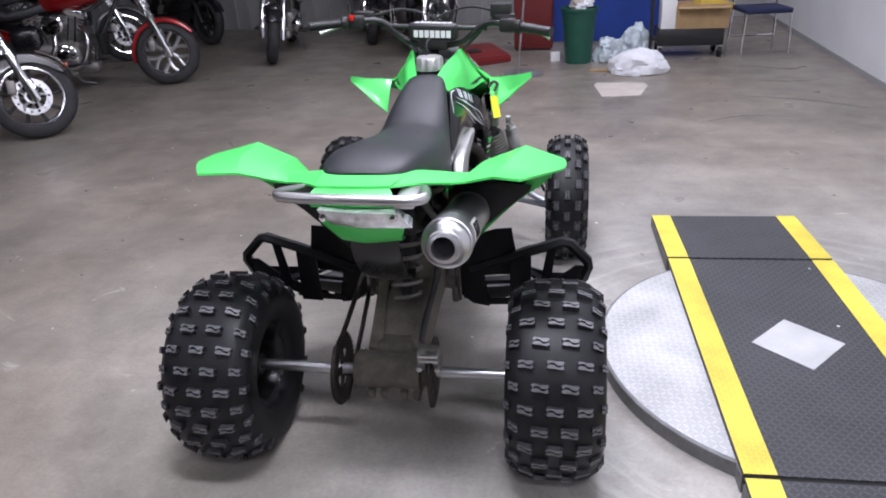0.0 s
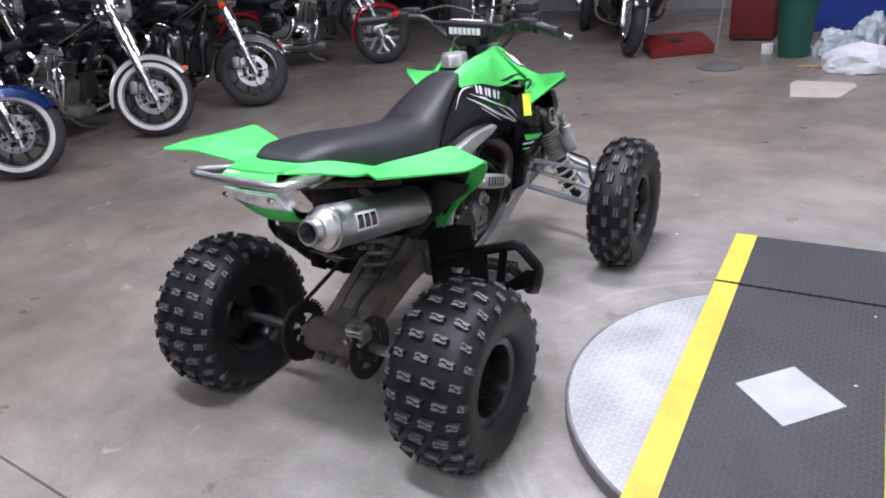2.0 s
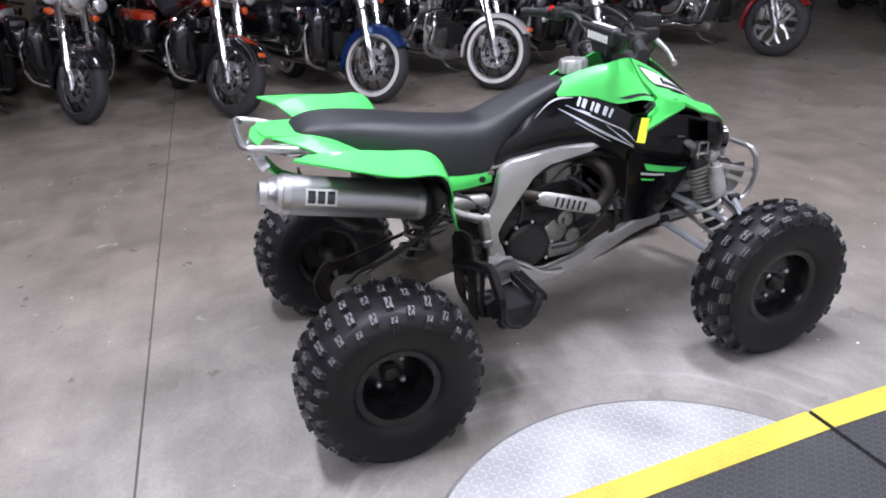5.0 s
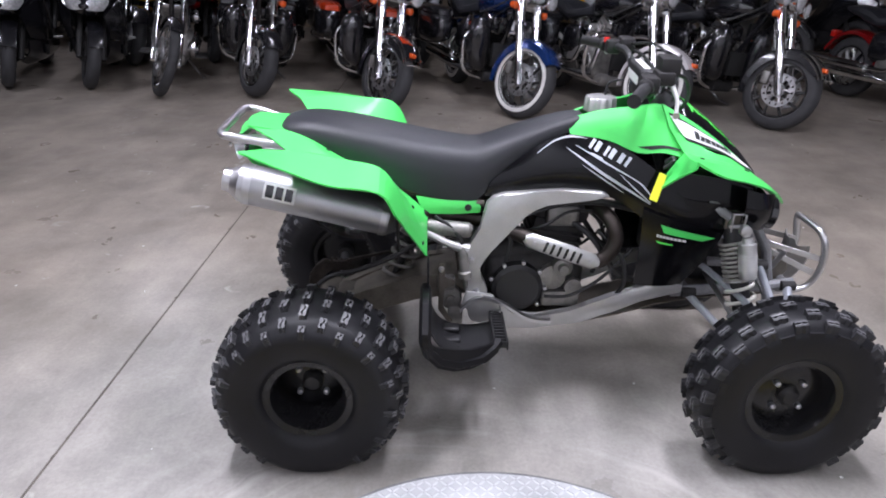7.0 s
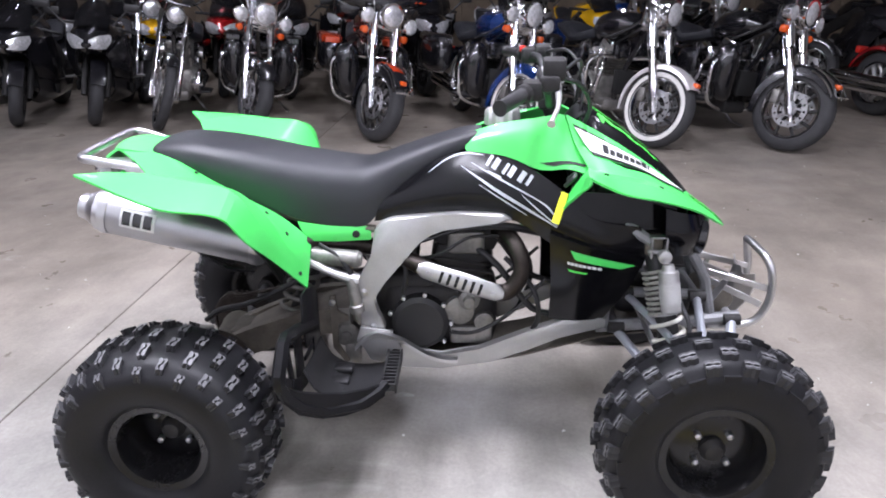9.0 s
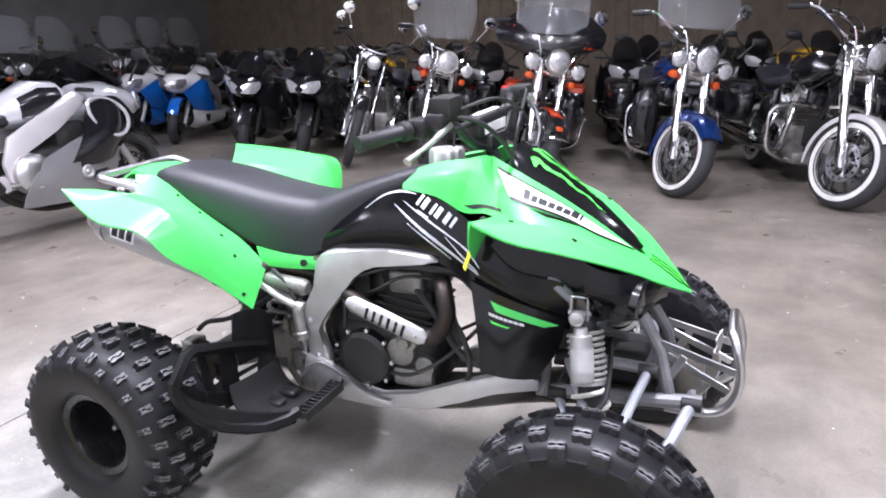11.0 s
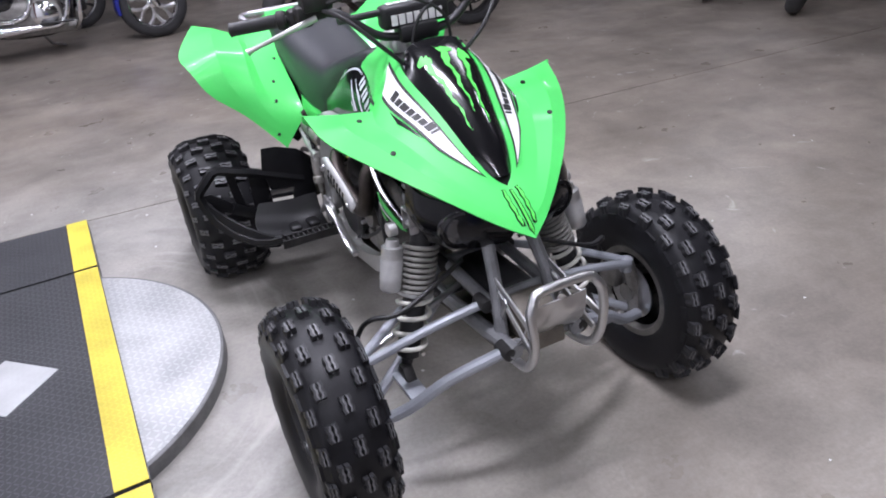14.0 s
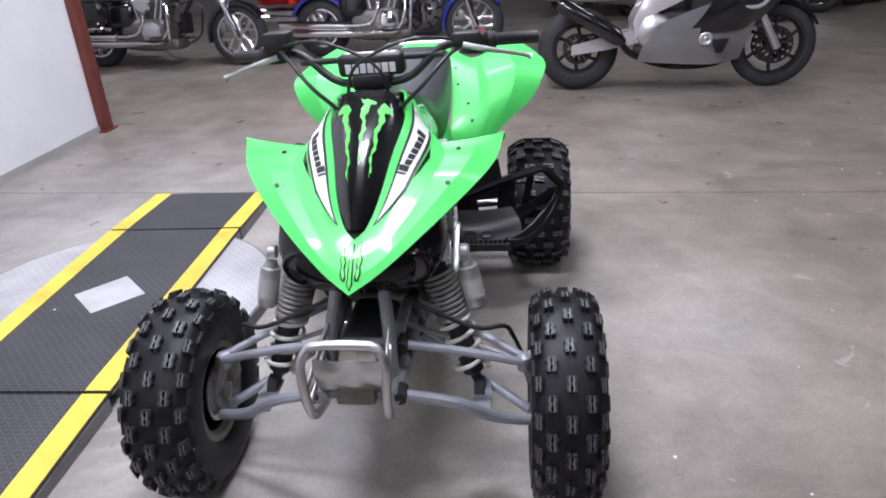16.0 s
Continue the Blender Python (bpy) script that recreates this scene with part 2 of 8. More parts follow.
M["muffler"] = shader("muffler_alloy", (0.40, 0.40, 0.41), 0.36, 0.95, var=0.1, scale=10, fine=260)
M["springgrey"] = shader("spring_grey", (0.26, 0.255, 0.235), 0.38, 0.2, var=0.12)
M["spring"] = shader("spring_cream", (0.62, 0.61, 0.55), 0.35, var=0.1)
M["dark"] = shader("dark_hollow", (0.004, 0.004, 0.004), 0.7, var=0.3)
M["lens"] = shader("lamp_glass", (0.74, 0.75, 0.77), 0.10, 0.6, var=0.35, scale=40, fine=55, bump=1.0, coat=0.6)
M["lampglass"] = shader("dark_lamp_glass", (0.025, 0.025, 0.028), 0.12, 0.0, var=0.4, scale=40, coat=0.6)
M["darklens"] = shader("smoked_lamp_glass", (0.22, 0.22, 0.24), 0.1, 0.5, var=0.4, scale=40, coat=1.0)
M["amber"] = shader("amber_plastic", (0.60, 0.085, 0.012), 0.2, var=0.1, coat=0.5)
M["redlens"] = shader("red_plastic_lens", (0.55, 0.015, 0.01), 0.2, var=0.1, coat=0.5)
M["whitewall"] = shader("whitewall_rubber", (0.66, 0.65, 0.62), 0.55, var=0.12, scale=12)
M["caked"] = shader("mud_caked_casting", (0.090, 0.080, 0.067), 0.78, 0.1, var=0.4, scale=22, fine=150, bump=0.6)
M["discrust"] = shader("rusted_disc_steel", (0.042, 0.034, 0.028), 0.55, 0.5, var=0.45, scale=40, fine=160, bump=0.3)
M["rustchain"] = shader("chain_steel", (0.040, 0.034, 0.030), 0.5, 0.8, var=0.4, scale=60)
M["screen"] = clear("windscreen_plastic", (0.86, 0.88, 0.9))
M["smoke"] = clear("smoked_screen_plastic", (0.10, 0.10, 0.11))


# ---- the building ----
def concrete():
    """Worn concrete: cloudy tints, dark stains, fine grit and pale tyre scuffs round the turntable."""
    m = bpy.data.materials.new("worn_concrete")
    m.use_nodes = True
    n, l = m.node_tree.nodes, m.node_tree.links
    b = n["Principled BSDF"]
    tc = n.new("ShaderNodeTexCoord")

    def noise_of(scale, detail, rough=0.55, src=None, dist=0.0):
        t = n.new("ShaderNodeTexNoise")
        t.inputs["Scale"].default_value, t.inputs["Detail"].default_value = scale, detail
        t.inputs["Roughness"].default_value, t.inputs["Distortion"].default_value = rough, dist
        l.new(src or tc.outputs["Object"], t.inputs["Vector"])
        return t.outputs["Fac"]

    def span(src, a, b_, lo, hi):
        r = n.new("ShaderNodeMapRange")
        for k, v in (("From Min", a), ("From Max", b_), ("To Min", lo), ("To Max", hi)):
            r.inputs[k].default_value = v
        l.new(src, r.inputs["Value"])
        return r.outputs["Result"]

    def times(a, b_):
        t = n.new("ShaderNodeMath")
        t.operation = "MULTIPLY"
        l.new(a, t.inputs[0])
        l.new(b_, t.inputs[1])
        return t.outputs[0]

    mapping = n.new("ShaderNodeMapping")
    mapping.inputs["Scale"].default_value = (0.35, 2.4, 1)
    mapping.inputs["Rotation"].default_value = (0, 0, 0.5)
    l.new(tc.outputs["Object"], mapping.inputs["Vector"])
    clouds = span(noise_of(0.9, 6), 0.3, 0.7, 0.74, 1.20)
    blots = span(noise_of(3.0, 7, 0.72, None, 0.3), 0.34, 0.62, 0.76, 1.12)
    grit = span(noise_of(70, 4, 0.7), 0.3, 0.7, 0.88, 1.1)
    drags = span(noise_of(2.6, 6, 0.65, mapping.outputs["Vector"]), 0.35, 0.62, 0.92, 1.05)
    # pale scuffed rings round the turntable, and a tone that darkens with distance from it
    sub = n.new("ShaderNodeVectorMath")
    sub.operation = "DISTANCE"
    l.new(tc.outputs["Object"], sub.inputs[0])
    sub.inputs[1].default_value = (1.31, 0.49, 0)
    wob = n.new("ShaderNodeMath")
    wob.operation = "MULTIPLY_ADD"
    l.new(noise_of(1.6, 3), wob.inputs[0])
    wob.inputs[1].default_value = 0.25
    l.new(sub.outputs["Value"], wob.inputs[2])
    wave = n.new("ShaderNodeTexNoise")
    wave.noise_dimensions = "1D"
    wave.inputs["Scale"].default_value, wave.inputs["Detail"].default_value = 9, 4
    l.new(wob.outputs[0], wave.inputs["W"])
    tone_by_distance = span(wob.outputs[0], 1.2, 3.4, 1.11, 0.82)
    tone = times(times(times(clouds, blots), times(grit, drags)), tone_by_distance)
    ring = times(span(wave.outputs["Fac"], 0.5, 0.72, 0, 1), times(span(wob.outputs[0], 0.85, 0.98, 0, 1), span(wob.outputs[0], 1.25, 1.5, 1, 0)))
    scuff = times(ring, span(noise_of(2.2, 4), 0.4, 0.6, 0, 1))
    spots = span(noise_of(5.5, 3, 0.5, None, 1.2), 0.70, 0.76, 0, 0.8)
    mixr = n.new("ShaderNodeMix")
    mixr.data_type = "RGBA"
    # greyer near the turntable, browner farther out, with broad noise
    tint_mix = n.new("ShaderNodeMath")
    tint_mix.operation, tint_mix.use_clamp = "ADD", True
    l.new(span(wob.outputs[0], 1.2, 3.2, 0.85, 0.0), tint_mix.inputs[0])
    l.new(span(noise_of(0.6, 3), 0.3, 0.7, -0.25, 0.25), tint_mix.inputs[1])
    l.new(tint_mix.outputs[0], mixr.inputs[0])
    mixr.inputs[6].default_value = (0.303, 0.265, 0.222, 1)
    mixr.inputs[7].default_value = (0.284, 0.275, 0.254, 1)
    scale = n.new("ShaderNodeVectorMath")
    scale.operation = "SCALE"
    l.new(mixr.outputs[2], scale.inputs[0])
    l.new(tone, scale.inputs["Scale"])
    pale = n.new("ShaderNodeMix")
    pale.data_type = "RGBA"
    add = n.new("ShaderNodeMath")
    add.operation = "MAXIMUM"
    l.new(scuff, add.inputs[0])
    l.new(spots, add.inputs[1])
    half = span(add.outputs[0], 0, 1, 0, 0.75)
    l.new(half, pale.inputs[0])
    l.new(scale.outputs["Vector"], pale.inputs[6])
    pale.inputs[7].default_value = (0.50, 0.48, 0.45, 1)
    l.new(pale.outputs[2], b.inputs["Base Color"])
    l.new(span(noise_of(4, 5), 0.3, 0.7, 0.26, 0.46), b.inputs["Roughness"])
    bp = n.new("ShaderNodeBump")
    bp.inputs["Strength"].default_value, bp.inputs["Distance"].default_value = 0.12, 0.003
    l.new(noise_of(45, 5), bp.inputs["Height"])
    l.new(bp.outputs[0], b.inputs["Normal"])
    return m


M["concrete"] = concrete()
M["wallwhite"] = shader("white_painted_wall", (0.74, 0.75, 0.76), 0.5, var=0.05, scale=2, fine=40, bump=0.1)
M["wallgrey"] = shader("grey_metal_siding", (0.33, 0.33, 0.33), 0.5, var=0.12, scale=2, fine=30)
M["walldark"] = shader("dark_grey_panel", (0.15, 0.145, 0.145), 0.6, var=0.2, scale=3, fine=30)
M["wood"] = shader("raw_wood_slats", (0.16, 0.125, 0.09), 0.7, var=0.25, scale=6, fine=80, bump=0.3)
M["ceiling"] = shader("ceiling_panel", (0.16, 0.16, 0.158), 0.8, var=0.08)
M["postred"] = shader("oxide_red_steel", (0.15, 0.036, 0.025), 0.5, var=0.2, scale=8, fine=60, bump=0.2)
M["joint"] = shader("joint_grime", (0.115, 0.100, 0.084), 0.8, var=0.4, scale=10)
M["tube"] = glow("lamp_tube", (0.95, 0.98, 1.0), 6.0)

XR, YF, YB, XL, YP, XS = 2.945, 9.2, -9.6, -10.4, -2.10, 7.0


def structure(name, bm, material, label, m=ROOM):
    ob = part(name, bm, material, None, label)
    ob.matrix_basis = m
    return tagged(ob, "", name.split("_")[0], "", "structure")


def slab(x0, y0, x1, y1, z0, z1, bev=0.0):
    return box(B(), ((x0 + x1) / 2, (y0 + y1) / 2, (z0 + z1) / 2), (x1 - x0, y1 - y0, z1 - z0), None, bev)


JOINT = -0.775
fl = B()
for y0, y1 in ((YB - 0.3, JOINT - 0.0045), (JOINT + 0.0045, YF + 0.3)):
    box(fl, ((XL + XS) / 2, (y0 + y1) / 2, -0.05), (XS - XL + 0.6, y1 - y0, 0.1))
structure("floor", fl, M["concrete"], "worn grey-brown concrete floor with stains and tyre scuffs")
jb = B()
box(jb, ((XL + XS) / 2, JOINT, -0.0225), (XS - XL, 0.011, 0.040))
structure("expansion_joint", jb, M["joint"], "dark dirt-filled saw-cut joint across the concrete floor")

random.seed(11)
jd = B()
for i in range(46):
    x = random.uniform(-6.5, 5.0)
    r_ = random.uniform(0.002, 0.0045) * (1.0 if random.random() < 0.9 else 1.8)
    y = JOINT + random.gauss(0, 0.003)
    p_ = [(x + r_ * 3.5 * random.uniform(0.5, 1) * math.cos(q), y + r_ * random.uniform(0.4, 1) * math.sin(q)) for q in [2 * math.pi * k / 7 for k in range(7)]]
    loft(jd, [[(u_, v_, 0.0004 + 0.00001 * (i % 30)) for u_, v_ in p_], [(u_, v_, 0.0010 + 0.00001 * (i % 30)) for u_, v_ in p_]])
ob = structure("joint_dirt", jd, M["joint"], "crumbs of dark dirt caught along the floor joint")
tagged(ob, "", "dirt", "", "stuff")

structure("wall_east", slab(XR, YP, XR + 0.14, YF, 0, 4), M["wallwhite"], "smooth white painted partition wall")
structure("baseboard", slab(XR - 0.012, YP, XR, YF, 0, 0.05), M["wallgrey"], "thin grey strip along the foot of the white wall")
pb = B()
for y0, y1, x0, x1 in ((YP - 0.106, YP - 0.094, XR - 0.05, XR + 0.15), (YP - 0.018, YP - 0.006, XR - 0.05, XR + 0.15), (YP - 0.094, YP - 0.018, XR + 0.13, XR + 0.142)):
    loft(pb, [[(x0 + (k if x0 > XR else 0), y0, z), (x1 + k, y0, z), (x1 + k, y1, z), (x0 + (k if x0 > XR else 0), y1, z)] for z, k in ((0.012, 0.0), (4.0, 0.46))])
box(pb, (XR - 0.056, YP - 0.056, 2.0), (0.012, 0.10, 4.0), None, 0.003)
box(pb, (XR + 0.05, YP - 0.056, 0.006), (0.26, 0.17, 0.012))
structure("steel_post", pb, M["postred"], "oxide-red painted steel post at the end of the white wall")
ribs = B()
box(ribs, ((XL + XR) / 2, YF + 0.05, 2), (XR - XL, 0.1, 4))
for i in range(60):
    box(ribs, (XL + 0.1 + i * 0.22, YF - 0.01, 2), (0.05, 0.03, 4))
structure("wall_north", ribs, M["wallgrey"], "grey ribbed metal siding behind the motorcycles")
ribs = B()
box(ribs, (XL - 0.05, (YB + YF) / 2, 2), (0.1, YF - YB, 4))
for i in range(85):
    box(ribs, (XL + 0.01, YB + 0.1 + i * 0.22, 2), (0.03, 0.06, 4))
structure("wall_west", ribs, M["wood"], "brown ribbed wall far behind the motorcycle row")
structure("wall_south", slab(XL, YB - 0.1, XS, YB, 0, 4), M["walldark"], "plain dark grey wall closing the hall")
structure("wall_side", slab(XS, YB, XS + 0.1, YP + 0.1, 0, 4), M["wallwhite"], "plain white wall of the side bay")
structure("wall_bay", slab(XR + 0.14, YP, XS, YP + 0.1, 0, 4), M["wallwhite"], "plain white wall of the side bay")
structure("ceiling", slab(XL, YB, XS, YF, 4.0, 4.1), M["ceiling"], "dull grey ceiling panels over the hall")


def strip_light(x, y, watt):
    t = thing("strip_light", "white ceiling strip light with two lit tubes", "ceiling lamp", ROOM @ pose(x, y, TUBE_Z, 0, 0, 90), "ceiling strip lights")
    part("housing", box(B(), (0, 0, 0.06), (0.30, 1.3, 0.08), None, 0.01), M["wallwhite"], t)
    for s in (-0.07, 0.07):
        part("tube", tube(B(), [(s, -0.6, 0), (s, 0.6, 0)], 0.018, 8), M["tube"], t)
    lamp = bpy.data.lights.new("lamp", "AREA")
    lamp.shape, lamp.size, lamp.size_y, lamp.energy, lamp.color = "RECTANGLE", 0.26, 1.2, watt, (0.955, 0.945, 1.12)
    ob = new("lamp", lamp)
    ob.parent, ob.matrix_basis = t, pose(0, 0, -0.03)


for x, y, watt in TUBES:
    strip_light(x, y, watt)

# ---- turntable and ramp ----
DISC, DISC_R, DISC_Z = (1.31, 0.49), 0.69, 0.052


def checker_plate(name, col, rough, metal, rise=0.25, count=30, relief=0.6):
    """Metal with raised lozenges in alternate directions."""
    m = bpy.data.materials.new(name)
    m.use_nodes = True
    n, l = m.node_tree.nodes, m.node_tree.links
    b = n["Principled BSDF"]
    tc = n.new("ShaderNodeTexCoord")
    out = []
    for ang, shift in ((0.785, 0.0), (-0.785, 0.5)):
        mp = n.new("ShaderNodeMapping")
        mp.inputs["Scale"].default_value = (count, count, count)
        mp.inputs["Rotation"].default_value = (0, 0, ang)
        mp.inputs["Location"].default_value = (shift, shift, 0)
        l.new(tc.outputs["Object"], mp.inputs["Vector"])
        fr = n.new("ShaderNodeVectorMath")
        fr.operation = "FRACTION"
        l.new(mp.outputs[0], fr.inputs[0])
        sh = n.new("ShaderNodeVectorMath")
        sh.operation = "SUBTRACT"
        l.new(fr.outputs[0], sh.inputs[0])
        sh.inputs[1].default_value = (0.5, 0.5, 0)
        sc = n.new("ShaderNodeVectorMath")
        sc.operation = "MULTIPLY"
        l.new(sh.outputs[0], sc.inputs[0])
        sc.inputs[1].default_value = (2.2, 7.0, 0)
        ln = n.new("ShaderNodeVectorMath")
        ln.operation = "LENGTH"
        l.new(sc.outputs[0], ln.inputs[0])
        r = n.new("ShaderNodeMapRange")
        r.inputs["From Min"].default_value, r.inputs["From Max"].default_value = 1.0, 0.6
        l.new(ln.outputs["Value"], r.inputs["Value"])
        out.append(r.outputs["Result"])
    mx = n.new("ShaderNodeMath")
    mx.operation = "MAXIMUM"
    l.new(out[0], mx.inputs[0])
    l.new(out[1], mx.inputs[1])
    dirt = n.new("ShaderNodeTexNoise")
    dirt.inputs["Scale"].default_value, dirt.inputs["Detail"].default_value = 5, 6
    l.new(tc.outputs["Object"], dirt.inputs["Vector"])
    mr = n.new("ShaderNodeMapRange")
    mr.inputs["From Min"].default_value, mr.inputs["From Max"].default_value = 0.3, 0.7
    mr.inputs["To Min"].default_value, mr.inputs["To Max"].default_value = 0.72, 1.15
    l.new(dirt.outputs["Fac"], mr.inputs["Value"])
    edge = n.new("ShaderNodeMath")
    edge.operation = "MULTIPLY_ADD"
    l.new(mx.outputs[0], edge.inputs[0])
    edge.inputs[1].default_value = rise
    l.new(mr.outputs["Result"], edge.inputs[2])
    cs = n.new("ShaderNodeVectorMath")
    cs.operation = "SCALE"
    cs.inputs[0].default_value = col
    l.new(edge.outputs[0], cs.inputs["Scale"])
    l.new(cs.outputs["Vector"], b.inputs["Base Color"])
    b.inputs["Roughness"].default_value, b.inputs["Metallic"].default_value = rough, metal
    bp = n.new("ShaderNodeBump")
    bp.inputs["Strength"].default_value, bp.inputs["Distance"].default_value = relief, 0.002
    l.new(mx.outputs[0], bp.inputs["Height"])
    l.new(bp.outputs[0], b.inputs["Normal"])
    return m


M["plate"] = checker_plate("galvanised_tread_plate", (0.46, 0.47, 0.47), 0.45, 0.3, 0.2, 32)
M["ramptop"] = checker_plate("black_rubber_tread", (0.040, 0.041, 0.045), 0.5, 0.0, 0.95, 40, 0.9)
M["yellow"] = checker_plate("yellow_tread_paint", (0.72, 0.59, 0.075), 0.5, 0.0, 0.12, 44, 0.4)
M["tape"] = checker_plate("white_tread_tape", (0.43, 0.44, 0.44), 0.5, 0.0, 0.04, 44, 0.12)
# near-black fill that stands for the shade between the ramp panels
M["gap_shade"] = shader("gap_shade_black", (0.006, 0.006, 0.006), 0.8, var=0.3)
M["edge"] = shader("dark_steel_edge", (0.20, 0.20, 0.20), 0.55, 0.5, var=0.3, scale=14, bump=0.2)

tt = thing("turntable", "round galvanised tread-plate turntable with a dark steel rim", "turntable", pose(*DISC, 0))
up = pose(0, 0, 0, 0, -90, 0)   # turns the lathe's axis upright
part("deck", lathe(B(), [(DISC_Z - 0.012, DISC_R - 0.012), (DISC_Z, DISC_R - 0.012), (DISC_Z, 0.02)], 96, up), M["plate"], tt, "galvanised tread-plate deck")
part("rim", lathe(B(), [(0.0, DISC_R - 0.02), (0.0, DISC_R), (DISC_Z - 0.004, DISC_R), (DISC_Z - 0.001, DISC_R - 0.004), (DISC_Z - 0.001, DISC_R - 0.012), (0.01, DISC_R - 0.02)], 96, up, True), M["edge"], tt, "dark steel rim")

RX0, RX1 = 0.958, 1.64
ramp = thing("wheel_ramp", "black rubber tread ramp with yellow edges laid over the turntable", "ramp", pose(0, 0, 0))
for y0, y1, z0, z1 in ((-0.72, -0.183, 0.050, 0.068), (-0.165, 1.152, 0.068, 0.068), (1.170, 1.675, 0.068, 0.052)):
    sec = []
    for y, z in ((y0, z0), (y1, z1)):
        sec.append([(RX0, y, max(z - 0.016, 0.0)), (RX1, y, max(z - 0.016, 0.0)), (RX1, y, z), (RX0, y, z)])
    deck = part("deck_panel", loft(B(), sec), M["ramptop"], ramp, "black rubber tread panel")
    for xa, xb in ((RX0, RX0 + 0.088), (RX1 - 0.088, RX1)):
        sec = [[(xa, y, z + 0.0005), (xb, y, z + 0.0005), (xb, y, z + 0.003), (xa, y, z + 0.003)] for y, z in ((y0, z0), (y1, z1))]
        part("yellow_strip", loft(B(), sec), M["yellow"], deck, "yellow tread-paint strip")
    for x in (RX0 + 0.006, RX1 - 0.006):
        sec = [[(x - 0.008, y, 0.0 if abs(y - 0.5) > 0.66 else DISC_Z), (x + 0.008, y, 0.0 if abs(y - 0.5) > 0.66 else DISC_Z), (x + 0.008, y, z - 0.016), (x - 0.008, y, z - 0.016)] for y, z in ((y0, z0), (y1, z1))]
        part("side_rail", loft(B(), sec), M["edge"], deck, "grey steel side rail")
# strips added in the panel gaps, their shade put into the colour
for y in (-0.174, 1.161):
    part("gap_shade_strip", box(B(), ((RX0 + RX1) / 2, y, 0.057), (RX1 - RX0 + 0.004, 0.024, 0.010)), M["gap_shade"], ramp, "near-black strip standing for the shade in the gap between two ramp panels")
dm = B()
loft(dm, [[(1.142, 0.492, 0.0685), (1.298, 0.334, 0.0685), (1.453, 0.498, 0.0685), (1.296, 0.653, 0.0685)], [(1.142, 0.492, 0.0712), (1.298, 0.334, 0.0712), (1.453, 0.498, 0.0712), (1.296, 0.653, 0.0712)]])
part("diamond_mark", dm, M["tape"], ramp, "pale grey diamond-shaped patch")


# ---- motorcycles ----
def wheel(parent, name, c, r, w, rim, tyre_mat, style, m, spokes=9, white=False):
    """A motorcycle wheel on the local x axis at c: rim and spokes, tyre, brake disc."""
    mm = m @ Matrix.Translation(c)
    rr = r - w * 0.72
    bm = B()
    hw = w * 0.42
    lathe(bm, [(-hw, rr + 0.006), (-hw, rr - 0.010), (-hw * 0.6, rr - 0.020), (hw * 0.6, rr - 0.020), (hw, rr - 0.010), (hw, rr + 0.006)], 32, mm, True)
    lathe(bm, [(-0.05, 0.03), (-0.045, 0.045), (0.045, 0.045), (0.05, 0.03)], 14, mm)
    ob = part(name, bm, rim, parent)
    sb = B()
    if style == "fork":      # split spokes
        tube(sb, [(0, 0, 0.03), (0, 0, rr * 0.50)], [0.026, 0.020], 8)
        for q in (-1, 1):
            tube(sb, [(0, 0, rr * 0.42), (0, q * 0.030, rr * 0.70), (0, q * 0.075, rr - 0.010)], [0.018, 0.018, 0.024], 6)
    elif style == "wire":
        tube(sb, [(0.03, 0.03, 0.03), (0, 0, rr - 0.015)], 0.0032, 4)
    else:
        tube(sb, [(0.012, 0.0, 0.035), (0.014, 0.016, rr * 0.5), (0.0, 0.0, rr - 0.012)], [0.014, 0.011, 0.014], 6)
    first = part("spoke", sb, M["engine"] if style == "mag" else M["bright"] if style == "fork" else rim, ob)
    for i in range(spokes):
        sp = first if i == 0 else new("spoke", first.data)
        sp.parent, sp.matrix_basis = ob, mm @ Matrix.Rotation(2 * math.pi * i / spokes, 4, "X") @ (Matrix.Scale(-1, 4, (1, 0, 0)) if style == "wire" and i % 2 else Matrix())
    prof = []
    for i in range(15):
        a = math.pi * (i / 14) - math.pi / 2
        prof.append((math.sin(a) * w * 0.5, rr + (r - rr) * (0.12 + 0.88 * math.cos(a) ** 0.75 if abs(math.cos(a)) > 1e-6 else 0.12)))
    prof += [(w * 0.34, rr - 0.004), (-w * 0.34, rr - 0.004)]
    part("tyre", lathe(B(), prof, 40, mm, True), tyre_mat, ob, "black rubber tyre")
    if white:
        for s in (-1, 1):
            x = s * w * 0.485
            part("whitewall", lathe(B(), [(x * 0.90, rr + 0.004), (x * 1.05, rr + (r - rr) * 0.18), (x * 1.05, rr + (r - rr) * 0.50), (x * 0.98, rr + (r - rr) * 0.52), (x * 0.86, rr + 0.004)], 40, mm, True), M["whitewall"], ob, "white sidewall band")
    if style == "fork":
        return ob
    db = B()
    for s in (-1, 1):
        for r0, r1 in ((0.18, 0.25), (0.43, 0.47), (0.56, 0.62)):
            lathe(db, [(s * 0.056, rr * r0), (s * 0.056, rr * r1), (s * 0.061, rr * r1), (s * 0.061, rr * r0)], 28, mm, True)
        for i in range(14):
            q = mm @ Matrix.Rotation(2 * math.pi * i / 14, 4, "X")
            box(db, (s * 0.0585, 0, rr * 0.515), (0.005, rr * 0.15, rr * 0.10), q)
        for i in range(5):
            q = mm @ Matrix.Rotation(2 * math.pi * i / 5, 4, "X")
            tube(db, [(s * 0.057, 0, rr * 0.22), (s * 0.0585, 0.022, rr * 0.45)], 0.010, 5, 0, False, q)
    part("brake_disc", db, M["engine"] if rim is M["engine"] else M["steel"], ob, "slotted steel brake disc")
    return ob


